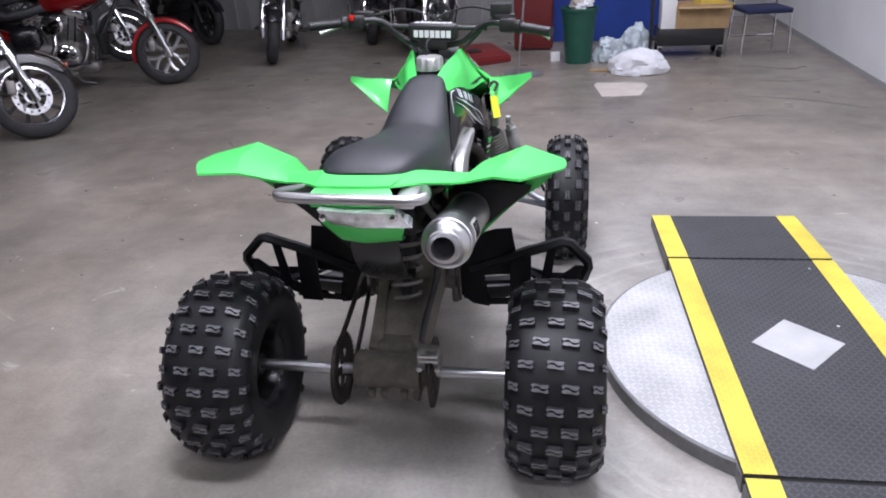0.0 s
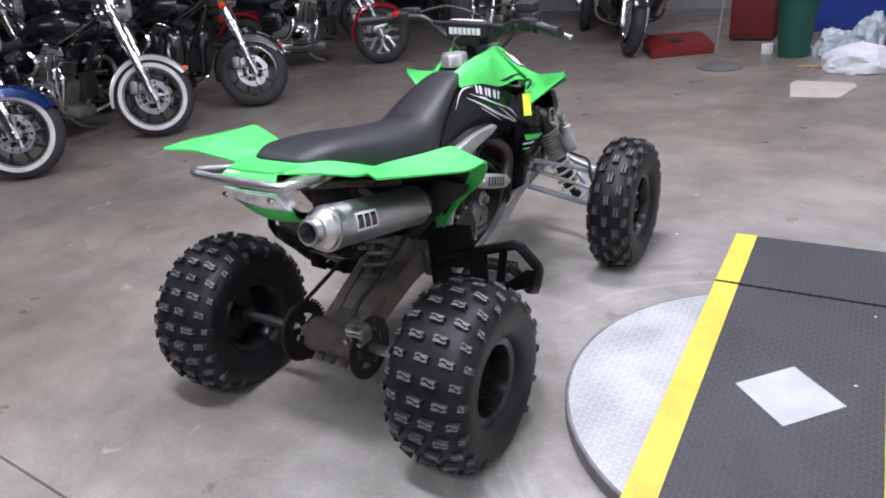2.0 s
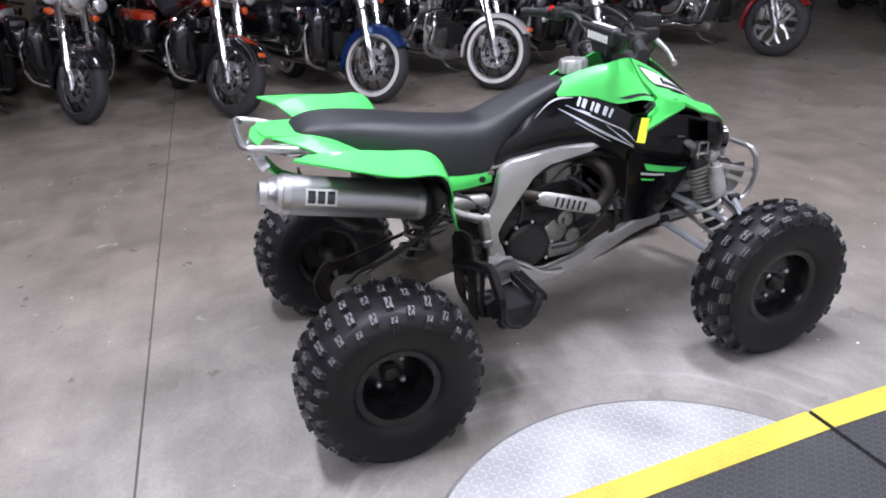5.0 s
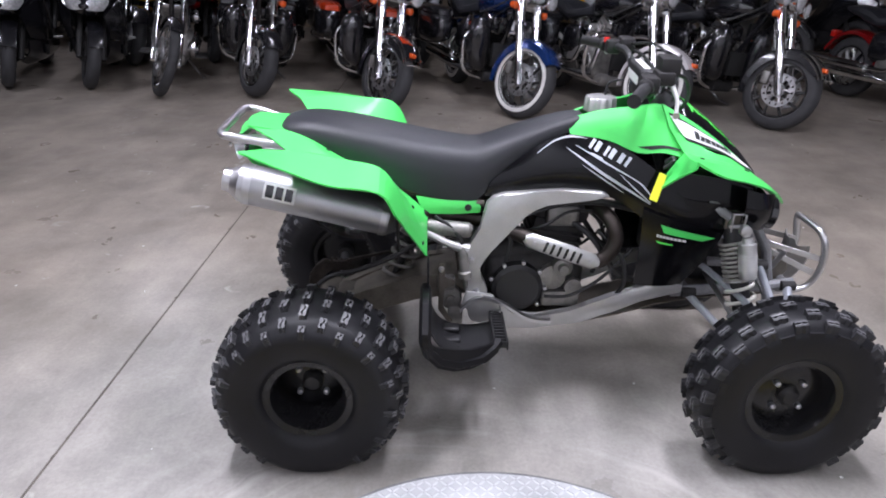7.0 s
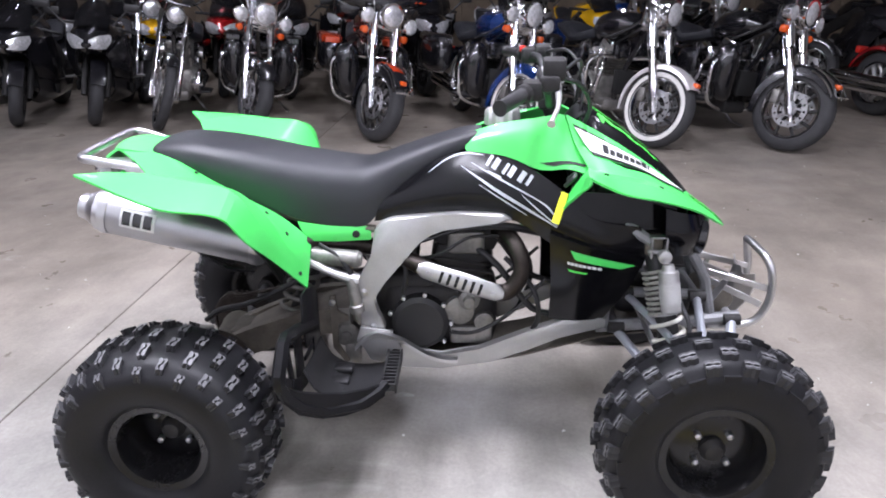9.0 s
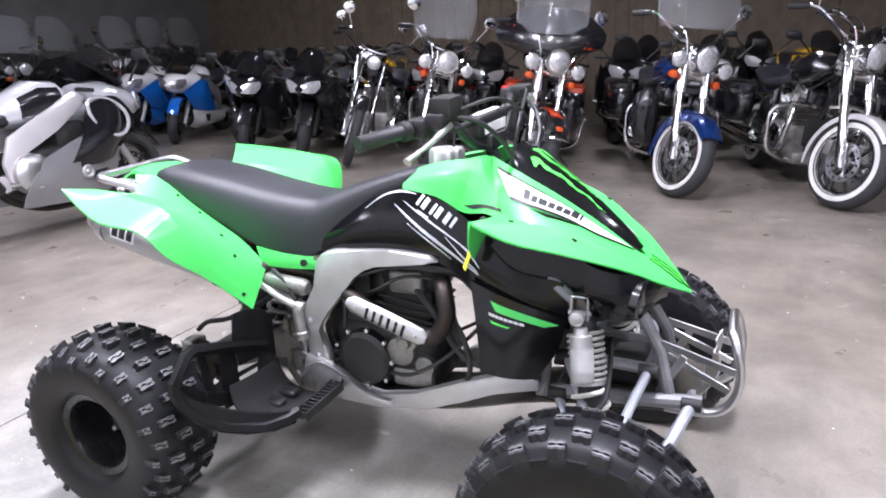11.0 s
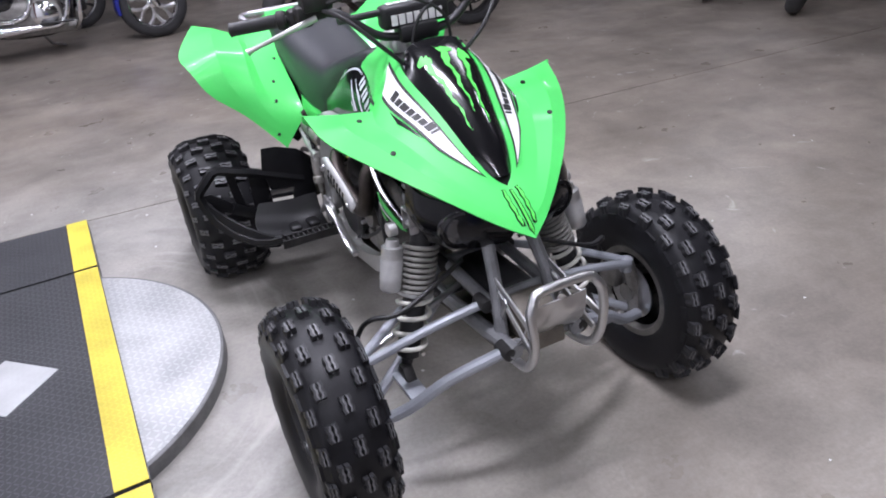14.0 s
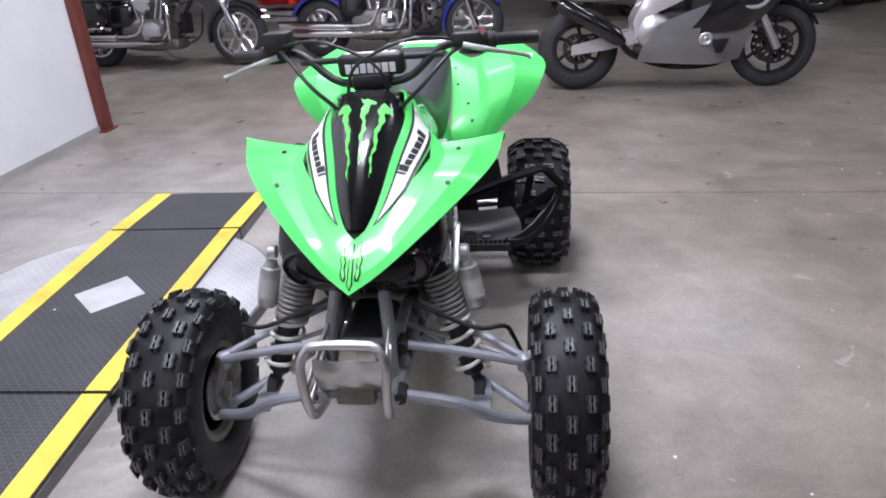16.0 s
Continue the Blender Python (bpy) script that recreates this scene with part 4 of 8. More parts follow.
def sportbike(label, place, yaw, paint, steer=0.0, second=None, belly=None, lean=-5.0, size=1.05, framecol=None, screen=None, naked=False, scoop=False):
    """A faired sports motorcycle, its front wheel's contact at place."""
    g = thing("sports_motorcycle", label, "motorcycle", pose(place[0], place[1], 0, 0, lean, yaw - 90) @ Matrix.Scale(size, 4), "parked motorcycles")
    second, belly, framecol = second or paint, belly or paint, framecol or M["alloy"]
    R, WB = 0.30, 1.40
    head = V(0, -0.33, 0.86)
    axis = (head - V(0, 0, R)).normalized()
    S = Matrix.Translation(V(0, 0, R)) @ Matrix.Rotation(radians(steer), 4, axis) @ Matrix.Translation(-V(0, 0, R))
    I = Matrix()
    wheel(g, "front_wheel", (0, 0, R), R, 0.12, M["engine"], M["road"], "mag", S, 6)
    wheel(g, "rear_wheel", (0, -WB, R), R, 0.17, M["engine"], M["road"], "mag", I, 6)
    for s in (-1, 1):
        a, b = V(s * 0.10, 0.01, R - 0.02), head + V(s * 0.10, 0.02, 0)
        part("fork_leg", tube(B(), [a, a + (b - a) * 0.4, a + (b - a) * 0.42, b], [0.028, 0.03, 0.024, 0.024], 10, 0, False, S), M["engine"] if framecol is M["engine"] else M["alloy"], g, "fork leg")
    part("front_fender", arc_sheet(B(), (0, 0, R), R + 0.02, 0.13, 25, 150, S), M["paintblack"] if naked else second, g)
    # nose
    rings = []
    for y, hw, zt, zb in ((0.21, 0.02, 0.785, 0.755), (0.15, 0.09, 0.845, 0.705), (0.04, 0.16, 0.915, 0.665), (-0.14, 0.215, 0.965, 0.63), (-0.30, 0.235, 0.955, 0.63)):
        rings.append([(hw * math.sin(a), y, (zt + zb) / 2 + (zt - zb) / 2 * math.cos(a)) for a in [2 * math.pi * i / 16 for i in range(16)]])
    ns = part("nose_fairing", loft(B(), rings), paint, g)
    for s in (-1, 1):
        part("headlamp", Skin([[(s * 0.025, 0.190, 0.815), (s * 0.10, 0.140, 0.850), (s * 0.185, 0.05, 0.860)], [(s * 0.02, 0.205, 0.770), (s * 0.11, 0.150, 0.790), (s * 0.19, 0.05, 0.800)], [(s * 0.02, 0.195, 0.740), (s * 0.10, 0.15, 0.73), (s * 0.15, 0.09, 0.735)]]).sheet(B(), 6, 8, 0.012, s, None, 0.014), M["darklens"] if paint in (P_white, P_race) else M["lens"], ns, "angular headlamp")
    rows = []
    for z, ww, y in ((0.93, 0.15, 0.08), (1.02, 0.16, -0.04), (1.11, 0.13, -0.16), (1.16, 0.08, -0.24)):
        rows.append([V(x * ww, y - 0.12 * x * x, z - 0.03 * x * x) for x in (-1, -0.5, 0, 0.5, 1)])
    part("windscreen", Skin(rows).sheet(B(), 8, 8, 0.005, 1), screen or M["smoke"], g, "smoked windscreen")
    for s in (-1, 1):
        if not naked:
            rows = [[(s * 0.13, 0.05, 0.68), (s * 0.26, -0.20, 0.84), (s * 0.25, -0.42, 0.80)],
                    [(s * 0.15, -0.06, 0.58), (s * 0.27, -0.25, 0.62), (s * 0.26, -0.52, 0.58)],
                    [(s * 0.15, -0.18, 0.46), (s * 0.24, -0.36, 0.42), (s * 0.25, -0.66, 0.40)]]
            part("side_fairing", Skin(rows).sheet(B(), 8, 10, 0.012, s), second, g)
            rows = [[(s * 0.13, -0.20, 0.44), (s * 0.24, -0.42, 0.41), (s * 0.25, -0.95, 0.36)],
                    [(s * 0.11, -0.26, 0.30), (s * 0.21, -0.48, 0.24), (s * 0.22, -0.98, 0.24)],
                    [(s * 0.02, -0.32, 0.20), (s * 0.06, -0.5, 0.16), (s * 0.06, -0.95, 0.17)]]
            if scoop:
                rows = [[(s * 0.17, -0.16, 0.60), (s * 0.25, -0.45, 0.62), (s * 0.24, -0.80, 0.50)],
                        [(s * 0.17, -0.20, 0.42), (s * 0.245, -0.50, 0.40), (s * 0.24, -0.94, 0.34)],
                        [(s * 0.12, -0.26, 0.22), (s * 0.20, -0.50, 0.19), (s * 0.19, -0.98, 0.22)]]
            lw = part("belly_fairing", Skin(rows).sheet(B(), 8, 10, 0.012, s), belly, g)
            part("vent", plate(B(), [(-0.48, 0.36), (-0.36, 0.37), (-0.40, 0.27), (-0.44, 0.27)], 0.02, Matrix.Translation((s * 0.247, 0, 0)), 0.003), M["dark"], lw, "dark cooling vent")
        fp = plate(B(), [(-0.36, 0.86), (-0.42, 0.78), (-0.62, 0.66), (-0.86, 0.56), (-0.93, 0.40), (-1.00, 0.38), (-1.02, 0.50), (-0.95, 0.66), (-0.70, 0.78), (-0.45, 0.90)], 0.04, Matrix.Translation((s * 0.17, 0, 0)), 0.01)
        part("frame_spar", fp, framecol, g, "cast aluminium frame spar")
        sw = loft(B(), [[(s * 0.13 - 0.02, y, z - h), (s * 0.13 + 0.02, y, z - h), (s * 0.13 + 0.02, y, z + h), (s * 0.13 - 0.02, y, z + h)] for y, z, h in ((-0.92, 0.40, 0.05), (-1.2, 0.35, 0.05), (-WB - 0.05, R, 0.035))])
        part("swingarm", sw, framecol, g, "silver swingarm")
        part("clip_on_bar", tube(B(), [head + V(s * 0.08, 0.0, 0.05), head + V(s * 0.34, -0.08, 0.03)], 0.016, 8, 0, False, S), M["black"], g, "black handlebar grip")
        mb = B()
        tube(mb, [(s * 0.20, 0.02, 0.93), (s * 0.34, 0.02, 1.08)], 0.009, 6)
        box(mb, (s * 0.38, 0.0, 1.10), (0.14, 0.035, 0.075), None, 0.02)
        part("mirror", mb, M["black"], g, "black mirror")
        part("foot_peg", tube(B(), [(s * 0.18, -1.0, 0.36), (s * 0.29, -1.0, 0.37)], 0.012, 8), M["alloy"], g, "alloy foot peg")
    rings = []
    for y, hw, zt, zb in ((-0.40, 0.10, 0.88, 0.74), (-0.50, 0.17, 0.985, 0.72), (-0.66, 0.185, 1.0, 0.70), (-0.84, 0.13, 0.92, 0.70), (-0.94, 0.06, 0.83, 0.72)):
        rings.append([(hw * math.sin(a), y, (zt + zb) / 2 + (zt - zb) / 2 * math.copysign(abs(math.cos(a)) ** 0.75, math.cos(a))) for a in [2 * math.pi * i / 18 for i in range(18)]])
    tank_ = part("fuel_tank", loft(B(), rings), paint, g)
    if scoop:
        for s in (-1, 1):
            rr_ = []
            for y, hw, zt, zb in ((-0.52, 0.176, 0.985, 0.72), (-0.66, 0.190, 1.0, 0.70), (-0.80, 0.150, 0.935, 0.70)):
                arc_ = [radians(q) for q in (58, 70, 84, 98, 112)]
                row_ = [(s * hw * math.sin(q), y, (zt + zb) / 2 + (zt - zb) / 2 * math.copysign(abs(math.cos(q)) ** 0.75, math.cos(q))) for q in arc_]
                rr_.append(row_ + [(p[0] * 0.97, p[1], p[2]) for p in reversed(row_)])
            part("tank_decal", loft(B(), rr_), M["paintblack"], tank_, "black tank decal")
            ov = [(s * 0.268, -0.27 + 0.15 * math.cos(q), 0.73 + (0.10 if math.sin(q) > 0 else 0.15) * math.sin(q) - 0.05 * math.cos(q)) for q in [2 * math.pi * i / 24 for i in range(24)]]
            part("scoop_rim", tube(B(), ov, 0.014, 6, 0, True), paint, g, "silver rim of the fairing opening")
            part("fairing_cover", lathe(B(), [(s * 0.23, 0.05), (s * 0.262, 0.048), (s * 0.268, 0.035), (s * 0.262, 0.02), (s * 0.268, 0.01)], 22, Matrix.Translation((0, -0.52, 0.37))), M["alloy"], g, "round silver fairing cover")
            part("side_case", lathe(B(), [(s * 0.16, 0.13), (s * 0.225, 0.125), (s * 0.25, 0.09), (s * 0.255, 0.03)], 26, Matrix.Translation((0, -0.86, 0.42))), M["bright"], g, "polished round engine cover")
    rings = []
    for y, hw, zt, zb in ((-0.86, 0.10, 0.82, 0.72), (-1.0, 0.14, 0.80, 0.70), (-1.18, 0.15, 0.82, 0.72), (-1.30, 0.13, 0.88, 0.76), (-1.52, 0.09, 0.92, 0.82)):
        rings.append([(hw * math.sin(a), y, (zt + zb) / 2 + (zt - zb) / 2 * math.copysign(abs(math.cos(a)) ** 0.6, math.cos(a))) for a in [2 * math.pi * i / 14 for i in range(14)]])
    part("seat", loft(B(), rings), M["seat"], g, "black seat")
    rings = []
    for y, hw, zt, zb in ((-1.15, 0.13, 0.76, 0.66), (-1.40, 0.13, 0.84, 0.74), (-1.62, 0.08, 0.91, 0.84), (-1.74, 0.03, 0.93, 0.89)):
        rings.append([(hw * math.sin(a), y, (zt + zb) / 2 + (zt - zb) / 2 * math.copysign(abs(math.cos(a)) ** 0.8, math.cos(a))) for a in [2 * math.pi * i / 14 for i in range(14)]])
    tl = part("tail", loft(B(), rings), M["paintblack"] if scoop else paint, g)
    part("tail_lamp", box(B(), (0, -1.735, 0.90), (0.08, 0.04, 0.035), None, 0.01), M["redlens"], tl, "red tail lamp")
    part("radiator", box(B(), (0, -0.30, 0.50), (0.34, 0.05, 0.34), None, 0.015), M["dark"], g, "dark radiator")
    eb = B()
    box(eb, (0, -0.62, 0.44), (0.34, 0.44, 0.26), None, 0.05, 3)
    box(eb, (0, -0.50, 0.60), (0.32, 0.24, 0.22), pose(0, 0, 0), 0.03, 2)
    en = part("engine", eb, M["engine"], g, "dark engine block")
    for s in (-1, 1):
        part("clutch_cover", lathe(B(), [(s * 0.16, 0.10), (s * 0.20, 0.095), (s * 0.215, 0.06), (s * 0.22, 0.02)], 22, Matrix.Translation((0, -0.78, 0.40))), M["alloy"], en, "round alloy engine cover")
    xb = B()
    tube(xb, [(0.10, -0.35, 0.45), (0.14, -0.35, 0.22), (0.12, -0.7, 0.17), (0.16, -1.0, 0.26), (0.20, -1.12, 0.38)], 0.024, 10, 4)
    part("exhaust_pipe", xb, M["pipe"], g, "dark exhaust pipe")
    part("silencer", tube(B(), [(0.20, -1.08, 0.35), (0.205, -1.14, 0.40), (0.22, -1.52, 0.62), (0.222, -1.55, 0.635)], [0.03, 0.058, 0.058, 0.04], 14), M["gloss"], g, "black oval silencer")
    part("chain", tube(B(), [(-0.12, -0.92, 0.43), (-0.12, -WB, R + 0.08)], 0.010, 6), M["rustchain"], g, "drive chain")
    return g


def paint(name, col, metal=0.25):
    return shader(name, col, 0.16, metal, var=0.1, scale=5, coat=1.0)


P_red, P_blue = paint("candy_red_paint", (0.30, 0.008, 0.010), 0.4), paint("blue_metallic_paint", (0.008, 0.034, 0.145), 0.4)
P_orange, P_silver = paint("orange_red_paint", (0.58, 0.055, 0.012)), paint("silver_paint", (0.60, 0.61, 0.63), 0.35)
P_white, P_pearl = paint("pearl_white_paint", (0.70, 0.70, 0.70), 0.1), paint("silver_white_paint", (0.60, 0.57, 0.57), 0.3)
P_yellow, P_race = paint("yellow_paint", (0.75, 0.42, 0.01)), paint("racing_blue_paint", (0.01, 0.14, 0.55))
P_maroon = paint("dark_maroon_paint", (0.10, 0.012, 0.008), 0.3)
P_grey, P_cobalt = paint("graphite_paint", (0.24, 0.24, 0.245), 0.3), paint("cobalt_paint", (0.02, 0.03, 0.30), 0.4)
PB = M["paintblack"]

cruiser("black touring motorcycle with a fork-mounted fairing and chrome fender rails", (-3.70, 3.42), 18, PB, 22, PB, rails=True)
cruiser("black touring motorcycle with whitewall tyres and a silver-white front fender", (-3.86, 2.38), 18, PB, 24, None, True, P_pearl, lights=False)
cruiser("blue touring motorcycle with whitewall tyre and clear windshield", (-4.00, 1.24), 16, P_blue, 26, None, True, P_blue, shield=True, bagpaint=PB)
cruiser("orange and black touring motorcycle with a batwing fairing", (-4.18, 0.02), 14, P_maroon, 26, PB, fender=PB, bagpaint=PB, rails=True, lid=P_orange, patch=P_orange)
cruiser("black cruiser motorcycle with three chrome headlamps and engine guard", (-4.74, -1.24), 12, PB, 26, None, fender=PB, shield=True)
cruiser("black custom motorcycle with long chrome fork and narrow front wheel", (-4.68, -2.10), 12, PB, 20, None, tall=True, lights=False, bags=False, guard=False, style="wire")
sportbike("black sports motorcycle parked in the row", (-5.02, -2.93), 14, PB, 16, framecol=M["engine"])
sportbike("black sports motorcycle with twin headlamps", (-5.00, -3.72), 14, PB, 14, framecol=M["engine"])
sportbike("black sports motorcycle among the parked row", (-6.20, -4.75), 16, PB, 14, framecol=M["engine"])
sportbike("white and blue sports motorcycle", (-5.83, -5.54), 16, P_white, 14, P_race, P_white)
sportbike("blue and white sports motorcycle", (-6.03, -6.51), 16, P_white, 14, P_race, P_race)
sportbike("silver and black sports motorcycle standing by itself", (-2.60, -3.06), 176, P_silver, 0, PB, P_grey, framecol=P_pearl, size=1.12, scoop=True)
cruiser("candy-red custom motorcycle with chrome split-spoke wheels", (-3.56, 5.42), 16, P_red, 8, None, lights=False, bags=False, guard=False, style="fork", lean=-5)
cruiser("black motorcycle with bare fork by the far wall", (-2.78, 6.40), -78, PB, 10, None, lights=False, bags=False, guard=False)
cruiser("black cruiser motorcycle with chrome engine guard by the far wall", (-0.80, 5.98), -70, PB, 8, None)
sportbike("black sports motorcycle in the far corner", (-4.30, 8.00), -30, PB, 0, framecol=M["engine"])
cruiser("black motorcycle against the far wall", (-1.85, 7.60), -80, PB, 6, None, lights=False)
cruiser("chrome and black cruiser in the side bay", (2.50, -4.85), 174, PB, 0, None, lights=False, style="fork")
cruiser("blue cruiser motorcycle with chrome exhaust pipes", (-0.10, -5.00), 176, P_cobalt, 4, None, lights=False, bags=False, style="fork")
cruiser("dark red cruiser motorcycle behind the blue one", (0.55, -6.20), 172, P_red, 4, None, lights=False)
cruiser("black cruiser motorcycle parked deep in the bay", (4.55, -5.60), 176, PB, 4, None, lights=False)
cruiser("black and chrome cruiser behind the silver sports motorcycle", (-3.75, -6.3), 150, PB, 6, None, lights=False)
cruiser("red and chrome cruiser behind the silver sports motorcycle", (-4.5, -6.9), 140, P_red, 6, None, lights=False, bags=False)
cruiser("black cruiser with chrome bars behind the silver sports motorcycle", (-3.0, -6.7), 160, PB, 6, None, lights=False, bags=False)
for k, x in enumerate((-9.2, -8.3, -7.3, -6.4, -5.5, -2.2, -1.3)):
    cruiser("dark touring motorcycle with a tall windshield by the end wall", (x, -8.1 + 0.15 * (k % 3)), 78 + 7 * (k % 2), (PB, P_red, PB, P_maroon)[k % 4], 8, None, lights=k % 2 == 0, shield=True, bags=k % 2 == 0)
# the rows behind the first
BACK = [("yellow", P_yellow, -6.6, 2.42), ("white", P_white, -6.5, 1.32), ("black", PB, -6.7, 0.35), ("red", P_red, -6.6, -0.40), ("black", PB, -6.6, -1.3), ("red", P_red, -6.7, -2.15), ("yellow", P_yellow, -6.7, -2.98), ("black", PB, -7.3, -3.7), ("black", PB, -7.4, -4.5), ("black", PB, -7.5, -5.4), ("black", PB, -7.6, -6.2), ("yellow", P_yellow, -6.9, -6.9), ("black", PB, -7.6, -7.0), ("black", PB, -6.9, 5.95), ("black", PB, -5.2, -7.4), ("red", P_red, -4.2, -8.2), ("black", PB, -3.2, -8.2), ("black", PB, -8.4, -1.0), ("black", PB, -8.4, 0.4), ("black", PB, -8.5, 1.8), ("black", PB, -8.4, 3.2), ("black", PB, -8.6, -2.6), ("black", PB, -8.7, -4.2), ("black", PB, -8.8, -5.8)]
for hue, col, x, y in BACK:
    sportbike(hue + " sports motorcycle in the back row", (x, y), 12 if x < -4.5 else 60, col, 10, None if hue in ("white", "silver") else PB, PB, framecol=M["engine"])
for x, y, col, hue in ((-6.2, 3.7, PB, "black"), (-6.1, 2.75, P_blue, "blue"), (-6.2, 4.7, PB, "black"), (-4.9, 6.9, PB, "black"), (-6.4, -3.0, PB, "black")):
    cruiser(hue + " cruiser motorcycle in the back row", (x, y), 14, col, 18, None, lights=False)


# ---- the quad bike: rear axle at y 0, front axle at y 1.40 ----
quad = thing("quad_bike", "green and black sport quad bike with knobbly tyres and nerf bars", "quad bike", pose(-0.028, 0, 0, 0, 0, -1.0))
AX_R, AX_F = (0.0, 0.252), (1.405, 0.262)


def lug(bm, x, r0, r1, pts, half, slope=0.0, worn=0, shift=(0.0, 0.0)):
    """One raised tread block: the outline pts of (across, along), from radius r0 to r1; slope lets it follow a round
    shoulder.
    The first worn points run along the sipe: a strip of that edge, as wide as shift, is scuffed pale with edge glints
    put into its colour; -1 does so to the whole top."""
    def put(a, b, r):
        q = r + slope * a
        return bm.verts.new((x + a, q * math.sin(b / half), q * math.cos(b / half)))

    low = [put(a, b, r0) for a, b in pts]
    top = [put(a * 0.92, b * 0.92, r1) for a, b in pts]
    n = len(pts)
    for j in range(n):
        bm.faces.new((low[j], low[(j + 1) % n], top[(j + 1) % n], top[j]))
    if worn < 0:
        bm.faces.new(top).material_index = 1
    elif worn:
        inner = [put(a * 0.72 + shift[0], b * 0.80 + shift[1], r1 + 0.0008) for a, b in pts[:worn]]
        for j in range(worn - 1):
            bm.faces.new((top[j], top[j + 1], inner[j + 1], inner[j])).material_index = 1
        bm.faces.new([top[0]] + inner + [top[worn - 1]] + top[worn:])
    else:
        bm.faces.new(top)
    bm.faces.new(low[::-1])


def atv_wheel(side, y, z, xc, r, w, rim_r, rear):
    """A knobbly quad wheel, its middle at xc on the given side; it sags a little on the floor."""
    s = side
    mm = Matrix.Translation((s * xc, y, z))
    name = "rear_wheel" if rear else "front_wheel"
    hw = w * 0.36
    bm = B()
    lip = rim_r + 0.008
    lathe(bm, [(s * q, rr) for q, rr in ((-hw, lip), (-hw, rim_r - 0.006), (-hw * 0.7, rim_r - 0.016), (hw * 0.55, rim_r - 0.020), (hw * 0.9, rim_r - 0.006), (hw * 1.0, lip), (hw * 1.06, lip), (hw * 1.0, rim_r - 0.014), (hw * 0.5, rim_r - 0.030), (-hw * 0.7, rim_r - 0.024), (-hw * 0.95, rim_r - 0.012), (-hw * 1.05, lip))], 40, mm, True)
    # the dished centre with its holes
    depth = -hw * 0.25 if rear else hw * 0.1
    lathe(bm, [(s * (depth - 0.004), 0.03), (s * (depth - 0.004), rim_r - 0.024), (s * (depth + 0.004), rim_r - 0.024), (s * (depth + 0.016), 0.07), (s * (depth + 0.018), 0.03)], 32, mm, True)
    rim_ob = part(name, bm, M["satin"], quad, "black steel wheel")
    if not rear:
        part("inner_lip", lathe(B(), [(-s * hw * 1.00, lip - 0.001), (-s * hw * 1.08, lip + 0.003), (-s * hw * 1.08, rim_r - 0.012), (-s * hw * 0.80, rim_r - 0.022), (-s * hw * 0.80, rim_r - 0.017), (-s * hw * 1.02, rim_r - 0.006)], 40, mm, True), M["engine_alloy"], rim_ob, "bare metal inner rim lip")
    hb = B()
    lathe(hb, [(s * (depth - 0.05), 0.032), (s * (depth + 0.03), 0.032), (s * (depth + 0.045), 0.022), (s * (depth + 0.05), 0.008)], 16, mm)
    for i in range(4):
        a = math.pi / 4 + i * math.pi / 2
        part("lug_nut", lathe(B(), [(s * (depth + 0.012), 0.010), (s * (depth + 0.032), 0.009), (s * (depth + 0.036), 0.004)], 6, mm @ Matrix.Translation((0, 0.055 * math.cos(a), 0.055 * math.sin(a)))), M["steel"], rim_ob, "bright steel lug nut")
    part("hub", hb, M["engine"], rim_ob, "steel hub with lug nuts")
    # carcass
    prof = [(-hw * 0.94, rim_r), (-w * 0.455, rim_r + 0.020), (-w * 0.5, rim_r + (r - rim_r) * 0.42), (-w * 0.492, rim_r + (r - rim_r) * 0.62), (-w * 0.445, r - 0.044), (-w * 0.36, r - 0.026), (-w * 0.2, r - 0.017), (0, r - 0.015), (w * 0.2, r - 0.017), (w * 0.36, r - 0.026), (w * 0.445, r - 0.044), (w * 0.492, rim_r + (r - rim_r) * 0.62), (w * 0.5, rim_r + (r - rim_r) * 0.42), (w * 0.455, rim_r + 0.020), (hw * 0.94, rim_r)]
    sp = [(p.x, p.y) for p in spline([(a, b, 0) for a, b in prof], 3)]
    tb = lathe(B(), sp + [(hw * 0.5, rim_r - 0.003), (-hw * 0.5, rim_r - 0.003)], 72, mm, True)
    for v in tb.verts:
        if v.co.z < 0.03:
            k = (0.03 - v.co.z) / 0.06
            v.co.x += (v.co.x - s * xc) * 0.10 * k
        v.co.z = max(v.co.z, 0.004)
    part("tyre", tb, M["rubber"], rim_ob, "black knobbly tyre")
    # tread blocks, each split by a wavy groove; alike blocks share a mesh
    n = 30 if rear else 19
    if rear:
        half_lug = [(-0.0205, 0.0010), (-0.0130, 0.0072), (-0.0035, 0.0062), (0.0030, -0.0002), (0.0130, -0.0012), (0.0205, 0.0008), (0.0240, 0.0080), (0.0170, 0.0108), (0.0040, 0.0098), (-0.0165, 0.0134), (-0.0240, 0.0098)]
        columns = [(-0.076, 0.0, n), (0.0, 0.0, n), (0.076, 0.0, n), (-0.038, 0.5, n), (0.038, 0.5, n), (-0.108, 0.5, n), (0.108, 0.5, n), (-0.126, 0.0, n), (0.126, 0.0, n)]
    else:
        half_lug = [(0.0015, -0.024), (0.0045, -0.012), (0.0010, 0.0), (0.0045, 0.012), (0.0015, 0.024), (0.0125, 0.025), (0.0160, 0.012), (0.0120, 0.0), (0.0155, -0.012), (0.0130, -0.024)]
        columns = [(-0.046, 0.0, n), (0.0, 0.5, n), (0.046, 0.0, n), (-0.077, 0.5, n), (0.077, 0.5, n), (-0.088, 0.0, n), (0.088, 0.0, n)]
